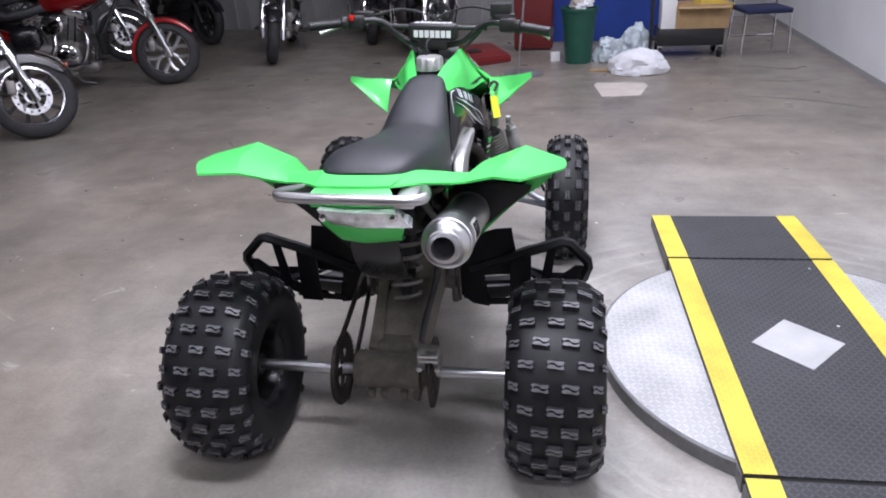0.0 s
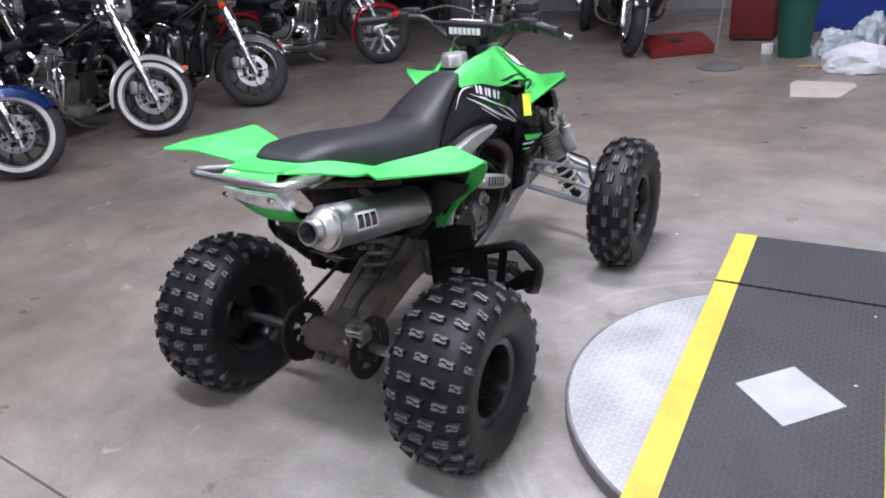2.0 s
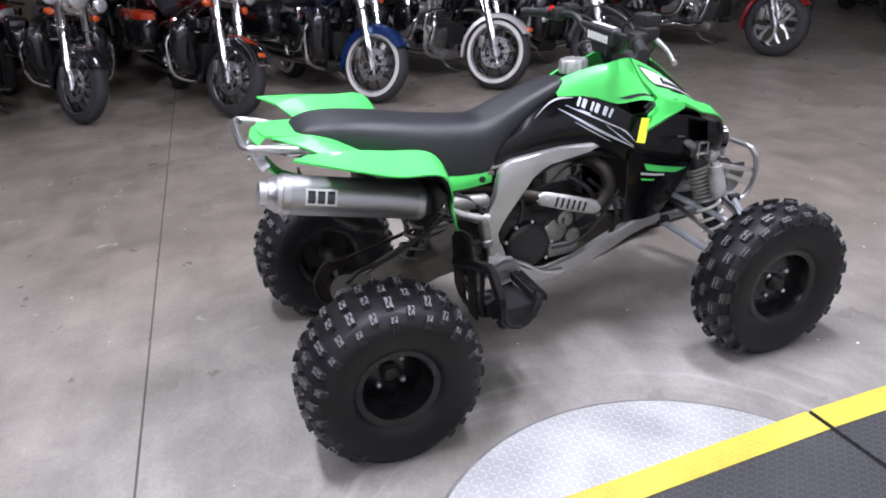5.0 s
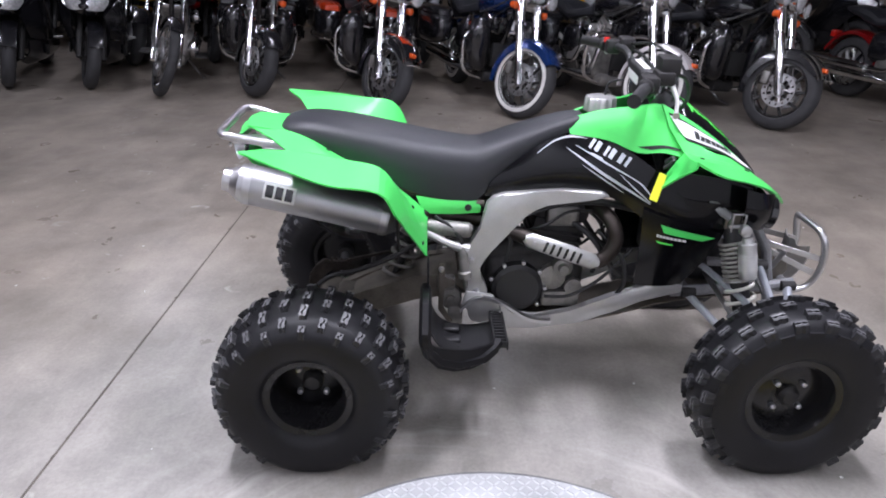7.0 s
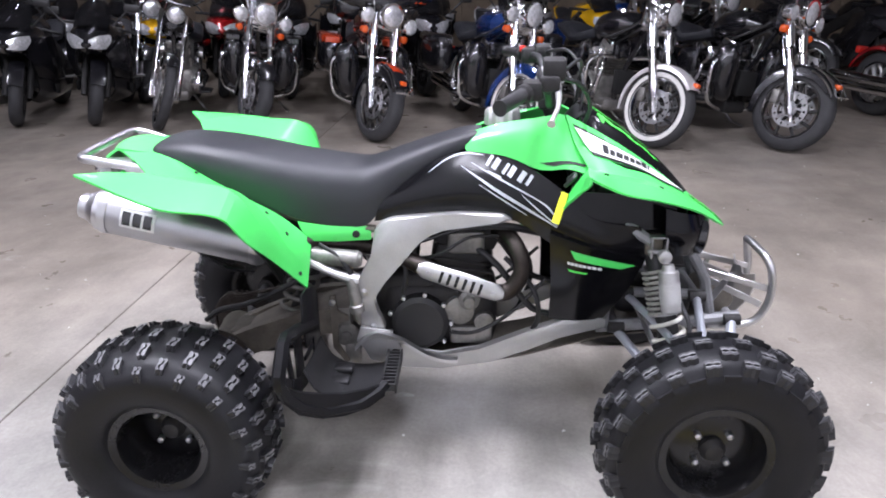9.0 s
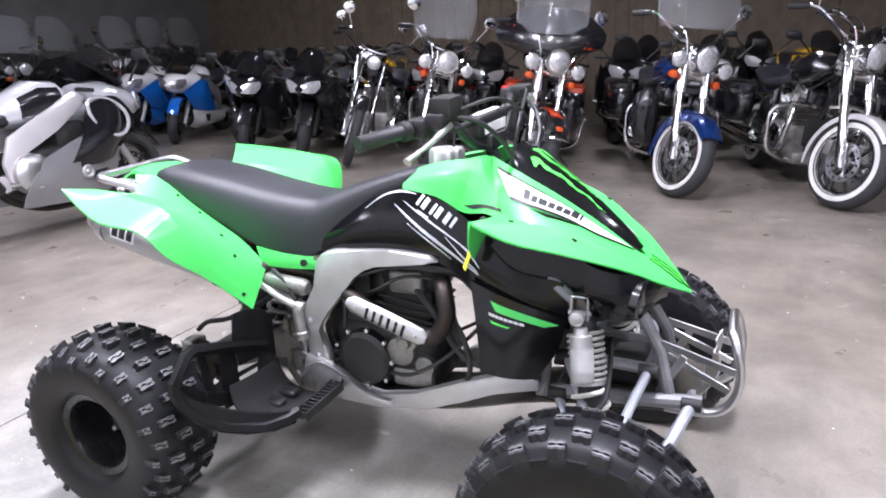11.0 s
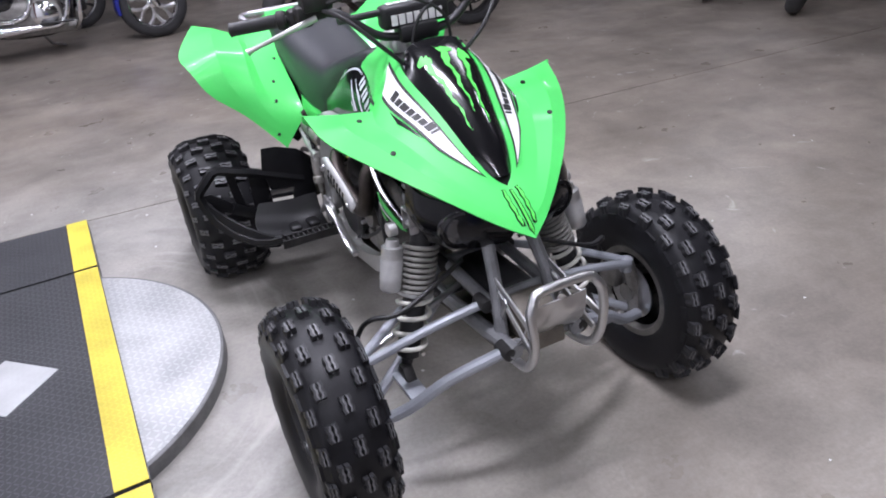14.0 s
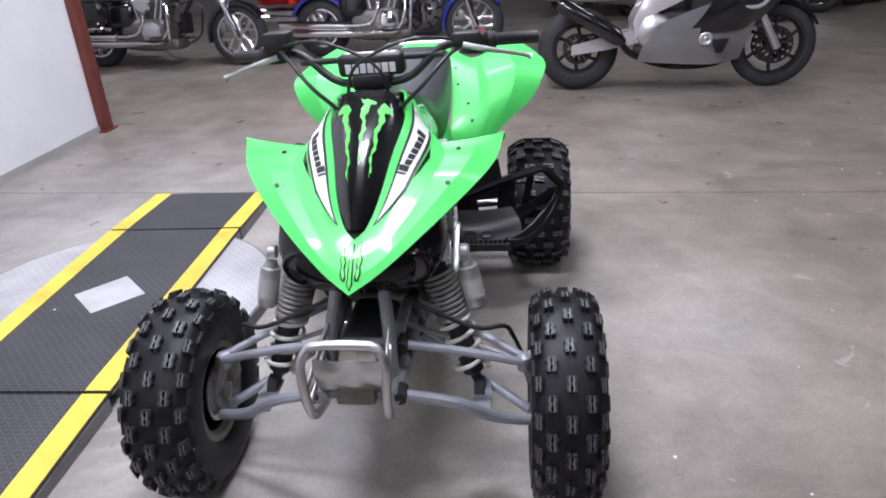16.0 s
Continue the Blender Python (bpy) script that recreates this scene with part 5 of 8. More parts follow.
    for x, o, m_ in columns:
        lb = B()
        ax = max(abs(x) - (0.04 if rear else 0.025), 0)
        rl = r - 0.009 - (5.0 if rear else 7.0) * ax * ax
        slope = -(10.0 if rear else 14.0) * ax * (1 if x > 0 else -1)
        if rear:
            wide = 1.0 if abs(x) < 0.05 else 0.92 if abs(x) < 0.1 else 0.62 if abs(x) < 0.12 else 0.34
            for k in (1, -1):
                lug(lb, x, rl - 0.016, rl + 0.009, [(p * k * wide, q * k) for p, q in half_lug], r, slope, -1)
        elif abs(x) < 0.08:
            wide = 0.95 if abs(x) < 0.06 else 0.64
            for k in (1, -1):
                lug(lb, x, rl - 0.014, rl + 0.009, [(p * k * wide, q * k * 0.88) for p, q in half_lug], r, slope, 5, (0.0052 * k * wide, 0.0))
        else:
            lug(lb, x, r - 0.080, r - 0.046, [(-0.005, -0.024), (0.004, -0.026), (0.004, 0.026), (-0.005, 0.024)], r)
        first = None
        for i in range(m_):
            if rear and (i % 2 == 0) != (o == 0.0):
                continue
            an = 2 * math.pi * (i + (0 if rear else o)) / m_
            if z + r * math.cos(an) < 0.014:
                continue
            if first is None:
                ob = first = part("tread_block", lb, [M["rubber"]] if abs(x) == 0.088 else [M["block"], M["lug"]], rim_ob, "", 25)
            else:
                ob = new("tread_block", first.data)
                ob.parent = rim_ob
            ob.matrix_basis = mm @ Matrix.Rotation(-an, 4, "X")
    return rim_ob


for s in (1, -1):
    atv_wheel(s, AX_R[0], AX_R[1], 0.477 if s > 0 else 0.499, 0.288, 0.265, 0.124, True)
    atv_wheel(s, AX_F[0], AX_F[1], 0.520, 0.292, 0.185, 0.136, False)

# seat
rings = []
for y, hw, zt, zb in ((-0.125, 0.060, 0.925, 0.905), (-0.10, 0.105, 0.938, 0.885), (-0.02, 0.130, 0.948, 0.862), (0.13, 0.142, 0.930, 0.800), (0.31, 0.140, 0.895, 0.728), (0.47, 0.128, 0.873, 0.700), (0.53, 0.118, 0.881, 0.735), (0.60, 0.105, 0.905, 0.815), (0.70, 0.088, 0.938, 0.875), (0.79, 0.070, 0.962, 0.920), (0.83, 0.050, 0.965, 0.935)):
    ring = []
    for x, k in ((-1, 0), (-1.02, 0.35), (-0.98, 0.66), (-0.86, 0.86), (-0.6, 0.96), (-0.3, 0.995), (0, 1), (0.3, 0.995), (0.6, 0.96), (0.86, 0.86), (0.98, 0.66), (1.02, 0.35), (1, 0), (0.4, -0.06), (-0.4, -0.06)):
        ring.append((x * hw, y, zb + (zt - zb) * k))
    rings.append(ring)
sr = [[p for p in ring] for ring in rings]
fine_rings = []
cols = [spline([r[j] for r in sr], 4) for j in range(len(sr[0]))]
for i in range(len(cols[0])):
    fine_rings.append([c[i] for c in cols])
part("seat", loft(B(), fine_rings), M["seat"], quad, "grey-black grippy vinyl saddle", 50)

# rear fenders: rows run back to front, each from the seat outwards
REAR = [[(0.085, -0.212, 0.922), (0.150, -0.140, 0.905), (0.212, -0.085, 0.886), (0.250, -0.086, 0.890), (0.325, -0.128, 0.920), (0.402, -0.182, 0.934)],
        [(0.118, -0.060, 0.910), (0.175, -0.020, 0.892), (0.236, -0.010, 0.878), (0.262, -0.010, 0.894), (0.360, -0.022, 0.924), (0.478, -0.040, 0.905)],
        [(0.142, 0.060, 0.850), (0.19, 0.070, 0.854), (0.246, 0.075, 0.858), (0.270, 0.078, 0.882), (0.380, 0.085, 0.912), (0.520, 0.075, 0.880)],
        [(0.148, 0.170, 0.790), (0.20, 0.178, 0.804), (0.258, 0.185, 0.818), (0.290, 0.190, 0.856), (0.400, 0.205, 0.893), (0.510, 0.205, 0.858)],
        [(0.150, 0.250, 0.745), (0.20, 0.254, 0.754), (0.258, 0.258, 0.766), (0.30, 0.262, 0.790), (0.385, 0.262, 0.806), (0.462, 0.250, 0.776)],
        [(0.150, 0.305, 0.700), (0.19, 0.305, 0.697), (0.235, 0.305, 0.695), (0.275, 0.305, 0.694), (0.315, 0.295, 0.690), (0.352, 0.280, 0.684)],
        [(0.150, 0.338, 0.665), (0.165, 0.338, 0.645), (0.182, 0.338, 0.622), (0.200, 0.338, 0.600), (0.218, 0.338, 0.578), (0.236, 0.338, 0.556)]]
for s in (1, -1):
    # the body leans a little to its right
    rows = [[(x - (0.0 if x < 0.27 or s < 0 else 0.10 * (x - 0.27)), y, z + (0.014 if s < 0 else -0.007) * max(x - 0.2, 0) / 0.3) for x, y, z in row] for row in REAR]
    sk = Skin(rows, s < 0, True)
    part("inner_guard", plate(B(), [(s * a_, b_) for a_, b_ in ((0.15, 0.74), (0.30, 0.765), (0.400, 0.755), (0.392, 0.735), (0.312, 0.672), (0.232, 0.597), (0.170, 0.535), (0.15, 0.55))], 0.006, Matrix.Translation((0, 0.246, 0)) @ Matrix.Rotation(radians(-90), 4, "Z"), 0.0012), M["black"], quad, "black plastic inner guard behind the wheel")
    fen = part("rear_fender", sk.sheet(B(), 30, 30, 0.006, -s), M["green"], quad, "bright green plastic rear fender", 14)
    for u, v in ((0.28, 0.08), (0.42, 0.10), (0.62, 0.25), (0.78, 0.35), (0.95, 0.85)):
        p, n = sk.at(u, v), sk.normal(u, v) * -s
        part("rivet", lathe(B(), [(-0.002, 0.006), (0.003, 0.006), (0.004, 0.002)], 10, along(p, p + n)), M["black"], fen, "black push rivet")
    part("fender_liner", sk.sheet(B(), 14, 8, 0.004, -s, ((0.18, 0.06), (0.93, 0.10), (0.93, 0.88), (0.18, 0.88)), -0.010), M["black"], quad, "black plastic fender liner", 40)
    band = [[(0.140, 0.300, 0.722), (0.148, 0.315, 0.690), (0.148, 0.335, 0.664)], [(0.136, 0.400, 0.706), (0.142, 0.410, 0.685), (0.140, 0.415, 0.660)], [(0.122, 0.508, 0.700), (0.126, 0.510, 0.680), (0.124, 0.508, 0.660)]]
    bs = part("side_strip", Skin(band, s < 0).sheet(B(), 8, 5, 0.006, -s), M["green"], quad, "green strip under the saddle")
    part("bolt", lathe(B(), [(0, 0.011), (0.006, 0.011), (0.007, 0.005)], 12, along((s * 0.136, 0.468, 0.682), (s * 0.2, 0.468, 0.682))), M["black"], bs, "black bolt")

# tail
tailrows = [[(-0.085, -0.215, 0.926), (0, -0.225, 0.930), (0.085, -0.215, 0.926)], [(-0.105, -0.245, 0.905), (0, -0.258, 0.908), (0.105, -0.245, 0.905)], [(-0.10, -0.235, 0.878), (0, -0.248, 0.880), (0.10, -0.235, 0.878)]]
part("tail_panel", Skin(tailrows).sheet(B(), 8, 10, 0.006, 1), M["green"], quad, "green tail panel")
part("tail_deck", Skin([[(-0.09, -0.222, 0.927), (0, -0.235, 0.931), (0.09, -0.222, 0.927)], [(-0.115, -0.08, 0.914), (0, -0.09, 0.915), (0.115, -0.08, 0.914)]]).sheet(B(), 4, 8, 0.008, -1), M["green"], quad, "green panel behind the saddle")
tl = part("tail_lamp", Skin([[(-0.078, -0.262, 0.882), (0.02, -0.274, 0.880), (0.118, -0.262, 0.874)], [(-0.064, -0.262, 0.862), (0.02, -0.274, 0.858), (0.130, -0.258, 0.852)], [(-0.050, -0.252, 0.842), (0.03, -0.262, 0.838), (0.142, -0.246, 0.832)]]).sheet(B(), 5, 10, 0.03, 1), M["lens"], quad, "clear silver tail lamp")
for x in (-0.060, 0.105):
    part("screw", lathe(B(), [(0, 0.010), (0.006, 0.008), (0.008, 0.003)], 10, along((x, -0.275, 0.868), (x, -0.3, 0.868))), M["chrome"], tl, "chrome screw")
part("mud_flap", Skin([[(-0.055, -0.120, 0.765), (0.01, -0.126, 0.765), (0.075, -0.120, 0.765)], [(-0.055, -0.105, 0.690), (0.01, -0.112, 0.690), (0.075, -0.105, 0.690)], [(-0.055, -0.045, 0.605), (0.01, -0.050, 0.602), (0.072, -0.045, 0.605)], [(-0.05, 0.050, 0.540), (0.01, 0.045, 0.537), (0.07, 0.050, 0.540)], [(-0.05, 0.130, 0.525), (0.01, 0.130, 0.522), (0.06, 0.130, 0.525)]]).sheet(B(), 16, 6, 0.008, 1), M["satin"], quad, "black plastic rear mud flap")
gm = B()
box(gm, (0.128, -0.205, 0.893), (0.05, 0.11, 0.022), pose(0, 0, 0, 0, 0, 0), 0.008)
box(gm, (0.150, -0.120, 0.878), (0.022, 0.10, 0.018), pose(0, 0, 0), 0.006)
part("bar_mount", gm, M["bright"], quad, "polished grab-bar mount")
part("under_tail", Skin([[(-0.085, -0.235, 0.845), (0.01, -0.248, 0.845), (0.125, -0.232, 0.842)], [(-0.065, -0.205, 0.800), (0.01, -0.216, 0.796), (0.110, -0.205, 0.800)], [(-0.05, -0.165, 0.760), (0.01, -0.174, 0.757), (0.095, -0.165, 0.762)], [(-0.04, -0.06, 0.720), (0.01, -0.06, 0.720), (0.08, -0.06, 0.720)]]).sheet(B(), 8, 8, 0.006, 1), M["green"], quad, "green panel under the tail")
gb = tube(B(), [(-0.120, -0.060, 0.868), (-0.140, -0.120, 0.884), (-0.165, -0.245, 0.918), (-0.150, -0.284, 0.924), (-0.08, -0.292, 0.922), (0.10, -0.292, 0.918), (0.160, -0.284, 0.916), (0.178, -0.245, 0.912), (0.150, -0.120, 0.882), (0.130, -0.060, 0.868)], 0.0130, 12, 5)
part("grab_bar", gb, M["steel"], quad, "polished tubular rear grab bar")

# tank covers and side panels
SIDE = [[(0.122, 0.520, 0.716), (0.122, 0.540, 0.765), (0.110, 0.600, 0.820)],
        [(0.128, 0.640, 0.730), (0.132, 0.655, 0.805), (0.098, 0.710, 0.896)],
        [(0.132, 0.790, 0.742), (0.136, 0.800, 0.830), (0.090, 0.800, 0.912)],
        [(0.145, 0.930, 0.722), (0.152, 0.935, 0.800), (0.118, 0.930, 0.890)],
        [(0.165, 1.040, 0.655), (0.178, 1.050, 0.735), (0.165, 1.050, 0.822)],
        [(0.175, 1.150, 0.605), (0.190, 1.170, 0.665), (0.185, 1.135, 0.745)],
        [(0.175, 1.285, 0.592), (0.185, 1.290, 0.640), (0.190, 1.27, 0.720)]]
TOP = [[(0.030, 0.775, 0.950), (0.060, 0.780, 0.940), (0.082, 0.785, 0.914)],
       [(0.055, 0.880, 0.985), (0.092, 0.890, 0.955), (0.108, 0.900, 0.902)],
       [(0.078, 0.980, 1.004), (0.115, 0.985, 0.965), (0.140, 0.990, 0.872)],
       [(0.096, 1.062, 1.014), (0.136, 1.072, 0.947), (0.178, 1.066, 0.884)],
       [(0.100, 1.160, 0.952), (0.145, 1.165, 0.904), (0.190, 1.140, 0.862)]]
FRONT = [[(0.098, 1.058, 1.018), (0.138, 1.078, 0.952), (0.190, 1.115, 0.890), (0.275, 1.102, 0.896), (0.364, 1.093, 0.910)],
         [(0.102, 1.150, 0.970), (0.150, 1.165, 0.918), (0.205, 1.180, 0.876), (0.282, 1.185, 0.882), (0.342, 1.185, 0.864)],
         [(0.077, 1.258, 0.902), (0.128, 1.265, 0.872), (0.180, 1.285, 0.850), (0.236, 1.294, 0.849), (0.278, 1.298, 0.824)],
         [(0.054, 1.362, 0.826), (0.090, 1.372, 0.805), (0.125, 1.390, 0.789), (0.156, 1.406, 0.785), (0.182, 1.418, 0.768)],
         [(0.028, 1.420, 0.774), (0.046, 1.445, 0.756), (0.059, 1.470, 0.739), (0.068, 1.498, 0.719), (0.074, 1.514, 0.700)],
         [(0.0, 1.445, 0.752), (0.0, 1.468, 0.740), (0.0, 1.500, 0.720), (0.0, 1.535, 0.692), (0.0, 1.563, 0.663)]]
HOOD = [[(-0.092, 1.098, 0.985), (-0.068, 1.110, 1.030), (0, 1.105, 1.040), (0.068, 1.110, 1.030), (0.092, 1.098, 0.985)],
        [(-0.100, 1.150, 0.968), (-0.062, 1.155, 1.003), (0, 1.155, 1.012), (0.062, 1.155, 1.003), (0.100, 1.150, 0.968)],
        [(-0.075, 1.258, 0.900), (-0.04, 1.265, 0.924), (0, 1.268, 0.934), (0.04, 1.265, 0.924), (0.075, 1.258, 0.900)],
        [(-0.052, 1.362, 0.824), (-0.028, 1.366, 0.841), (0, 1.368, 0.848), (0.028, 1.366, 0.841), (0.052, 1.362, 0.824)],
        [(-0.026, 1.420, 0.772), (-0.014, 1.432, 0.774), (0, 1.437, 0.774), (0.014, 1.432, 0.774), (0.026, 1.420, 0.772)]]
for s in (1, -1):
    sk = Skin(SIDE, s < 0)
    sp = part("side_panel", sk.sheet(B(), 26, 10, 0.006, s), M["panel"], quad, "black side panel with silver streaks", 40)
    for path, widths in (([(0.680, 0.858), (0.731, 0.894), (0.782, 0.908), (0.838, 0.904)], [0.001, 0.004, 0.006, 0.001]),
                         ([(0.772, 0.877), (0.830, 0.841), (0.887, 0.805), (0.965, 0.760), (1.042, 0.716)], [0.001, 0.006, 0.009, 0.007, 0.002]),
                         ([(0.822, 0.830), (0.890, 0.787), (0.958, 0.745)], [0.001, 0.004, 0.001]),
                         ([(0.800, 0.885), (0.893, 0.838), (0.986, 0.791)], [0.001, 0.005, 0.003]),
                         ([(0.940, 0.805), (0.990, 0.762), (1.040, 0.722)], [0.001, 0.004, 0.002]),
                         ([(0.986, 0.791), (1.014, 0.772), (1.046, 0.735)], [0.003, 0.005, 0.001])):
        part("streak", sk.ribbon(B(), path, widths, s), M["silverink"], sp, "silver streak decal")
    # the model badge stands as slanted plain bars over a thin one
    for i, (dy, wide) in enumerate(((0.0, 0.009), (0.018, 0.014), (0.045, 0.009), (0.062, 0.014), (0.090, 0.014), (0.110, 0.009))):
        y0, zc = 0.852 + dy, 0.891 - 0.44 * dy
        part("badge_bar", sk.ribbon(B(), [(y0 - 0.009, zc - 0.013), (y0 + 0.009, zc + 0.013)], [wide, wide], s, 0.0024, 0), M["silverink"], sp, "slanted silver badge bar")
    part("badge_bar", sk.ribbon(B(), [(0.846, 0.864), (0.884, 0.848)], [0.006, 0.006], s, 0.0024, 0), M["silverink"], sp, "small silver badge bar")
    tp = part("tank_cover", Skin(TOP, s < 0).sheet(B(), 16, 8, 0.006, -s), M["green"], quad, "green tank cover", 40)
    part("cover_streak", Skin(TOP, s < 0).sheet(B(), 8, 2, 0.001, -s, ((0.50, 0.90), (0.90, 0.82), (0.86, 0.88), (0.62, 0.945)), 0.002), M["black"], tp, "black streak decal")
    sk = Skin(FRONT, s < 0, True)
    ff = part("front_fender", sk.sheet(B(), 26, 24, 0.006, -s), M["green"], quad, "green front fender running to a pointed nose", 9)
    part("fender_flange", Skin([[(0.200, 1.112, 0.890), (0.275, 1.101, 0.896), (0.330, 1.095, 0.904), (0.366, 1.092, 0.912)], [(0.206, 1.070, 0.835), (0.272, 1.074, 0.842), (0.328, 1.082, 0.872), (0.368, 1.091, 0.897)], [(0.212, 1.040, 0.772), (0.264, 1.050, 0.812), (0.318, 1.070, 0.856), (0.366, 1.090, 0.890)]], s < 0).sheet(B(), 8, 12, 0.006, s), M["green"], ff, "", 40)
    part("sticker_edge", sk.sheet(B(), 30, 5, 0.001, -s, ((0.03, 0.070), (0.755, 0.10), (0.51, 0.295), (0.10, 0.33)), 0.0030), M["black"], ff, "black sticker outline")
    part("white_panel", sk.sheet(B(), 30, 5, 0.001, -s, ((0.03, 0.100), (0.72, 0.12), (0.50, 0.268), (0.09, 0.30)), 0.0046), M["white"], ff, "white side sticker")
    part("black_flash", sk.sheet(B(), 6, 1, 0.001, -s, ((0.22, 0.34), (0.44, 0.315), (0.40, 0.345), (0.30, 0.375)), 0.0022), M["paintblack"], ff, "black flash decal")
    u = 0.180
    for i, (h, wd) in enumerate(((0.105, 0.040), (0.072, 0.036), (0.072, 0.046), (0.072, 0.036), (0.072, 0.034), (0.072, 0.036), (0.105, 0.036), (0.098, 0.016))):
        base = 0.262 - i * 0.007
        part("maker_bar", sk.sheet(B(), 1, 1, 0.001, -s, ((u, base), (u + wd - 0.008, base - 0.002), (u + wd + 0.002, base - h - 0.002), (u + 0.010, base - h)), 0.0062), M["black"], ff, "black maker's mark bar")
        u += wd
    for u, v in ((0.42, 0.72), (0.13, 0.62)):
        p, n = sk.at(u, v), sk.normal(u, v) * -s
        part("rivet", lathe(B(), [(-0.002, 0.007), (0.003, 0.007), (0.004, 0.002)], 10, along(p, p + n)), M["black"], ff, "black push rivet")
    for lift, mt, k in ((0.002, M["paintblack"], 0.0), (0.0035, M["lime"], 0.010)):
        rag = lambda u, v, s_, t_: (u + 0.006 * math.sin(s_ * 21 + 2 * t_), v)
        part("nose_mark", sk.sheet(B(), 10, 1, 0.001, -s, ((0.980 + k, 0.16 + 2 * k), (0.980 + k, 0.88 - 2 * k), (1.0, 0.94 - 2 * k), (1.0, 0.14 + 2 * k)), lift), mt, ff, "ragged claw mark")
        part("nose_mark", sk.sheet(B(), 12, 1, 0.001, -s, ((0.890 + k, 0.20 + 2 * k), (0.934 + k, 0.86 - 2 * k), (0.968 - k, 0.84 - 2 * k), (0.936 - k, 0.18 + 2 * k)), lift, rag), mt, ff, "ragged claw mark")
hood = part("hood", Skin(HOOD).sheet(B(), 20, 12, 0.006, -1), M["gloss"], quad, "glossy black centre hood with green stripes", 40)
hs = Skin(HOOD)
for v, u0, u1, ph in ((0.30, 0.25, 0.66, 0.0), (0.50, 0.20, 0.60, 1.7), (0.71, 0.24, 0.68, 3.1)):
    part("green_stripe", hs.sheet(B(), 24, 2, 0.001, -1, ((u0, v - 0.040), (u1, v - 0.008), (u1, v + 0.008), (u0, v + 0.040)), 0.002, lambda u, v, s, t, ph=ph: (u + 0.02 * math.sin(t * 9 + ph) * (1 - s), v + 0.018 * math.sin(s * 19 + ph) + 0.010 * math.sin(s * 47 + t * 3))), M["lime"], hood, "ragged green claw stripe")
    dv = 0.11 if v > 0.6 else -0.11
    part("stripe_hook", hs.sheet(B(), 2, 5, 0.001, -1, ((u0 - 0.012, v), (u0 + 0.055, v), (u0 + 0.050, v + dv), (u0 + 0.030, v + dv)), 0.0022), M["lime"], hood, "hooked top of a claw stripe")

# under the nose
for s in (1, -1):
    hr = Skin([[(0.02, 1.500, 0.690), (0.12, 1.455, 0.735), (0.190, 1.39, 0.760), (0.200, 1.325, 0.780)], [(0.02, 1.490, 0.650), (0.13, 1.465, 0.680), (0.200, 1.40, 0.695), (0.208, 1.33, 0.705)], [(0.02, 1.45, 0.615), (0.12, 1.44, 0.625), (0.180, 1.39, 0.640), (0.185, 1.34, 0.655)]], s < 0)
    inner = Skin([[(0.166, 1.06, 0.815), (0.172, 1.06, 0.700), (0.170, 1.06, 0.610)], [(0.168, 1.16, 0.815), (0.178, 1.16, 0.705), (0.172, 1.16, 0.610)], [(0.160, 1.28, 0.795), (0.170, 1.28, 0.700), (0.164, 1.28, 0.615)], [(0.150, 1.37, 0.765), (0.160, 1.37, 0.690), (0.150, 1.37, 0.630)]], s < 0)
    part("inner_cover", inner.sheet(B(), 10, 6, 0.005, s), M["panel"], quad, "black plastic cover inside the front fender", 50)
    part("lamp_housing", hr.sheet(B(), 8, 12, 0.01, s), M["panel"], quad, "black headlamp housing")
    lm = along((s * 0.132, 1.402, 0.685), (s * 0.146, 1.502, 0.673))
    hl = part("headlamp", lathe(B(), [(0.0, 0.052), (0.055, 0.052), (0.060, 0.046), (0.050, 0.042)], 24, lm), M["gloss"], quad, "round headlamp under the nose")
    part("lens", lathe(B(), [(0.046, 0.044), (0.058, 0.034), (0.064, 0.010)], 24, lm), M["lampglass"], hl, "smoky headlamp glass")
part("dash_cover", Skin([[(-0.085, 1.112, 1.020), (0, 1.110, 1.036), (0.085, 1.112, 1.020)], [(-0.075, 1.080, 0.990), (0, 1.075, 1.0), (0.075, 1.080, 0.990)], [(-0.07, 1.05, 0.93), (0, 1.05, 0.94), (0.07, 1.05, 0.93)]]).sheet(B(), 8, 8, 0.006, 1), M["black"], quad, "black cover behind the hood")
part("steering_cover", box(B(), (0, 1.30, 0.71), (0.14, 0.28, 0.12), None, 0.04, 3), M["black"], quad, "black inner cover")

# radiator shroud panels
for s in (1, -1):
    sh = Skin([[(0.182, 1.020, 0.700), (0.1975, 1.12, 0.668), (0.196, 1.285, 0.625)], [(0.168, 1.030, 0.55), (0.184, 1.12, 0.54), (0.172, 1.255, 0.53)], [(0.150, 1.03, 0.42), (0.165, 1.11, 0.42), (0.150, 1.19, 0.42)]], s < 0)
    so = part("radiator_shroud", sh.sheet(B(), 8, 8, 0.008, s), M["panel"], quad, "black radiator shroud with a green band")
    part("green_band", sh.sheet(B(), 2, 8, 0.001, s, ((0.10, 0.32), (0.19, 0.38), (0.205, 0.84), (0.11, 0.95)), 0.002), M["green"], so, "green band")
    for i in range(8):
        v = 0.27 + i * 0.052
        part("letter_bar", sh.sheet(B(), 1, 1, 0.001, s, ((0.232, v), (0.262, v + 0.004), (0.262, v + 0.044), (0.232, v + 0.040)), 0.002), M["white"], so, "white lettering bar")
    part("lime_bar", sh.sheet(B(), 1, 4, 0.001, s, ((0.315, 0.28), (0.340, 0.30), (0.340, 0.52), (0.322, 0.54)), 0.002), M["lime"], so, "small lime bar")
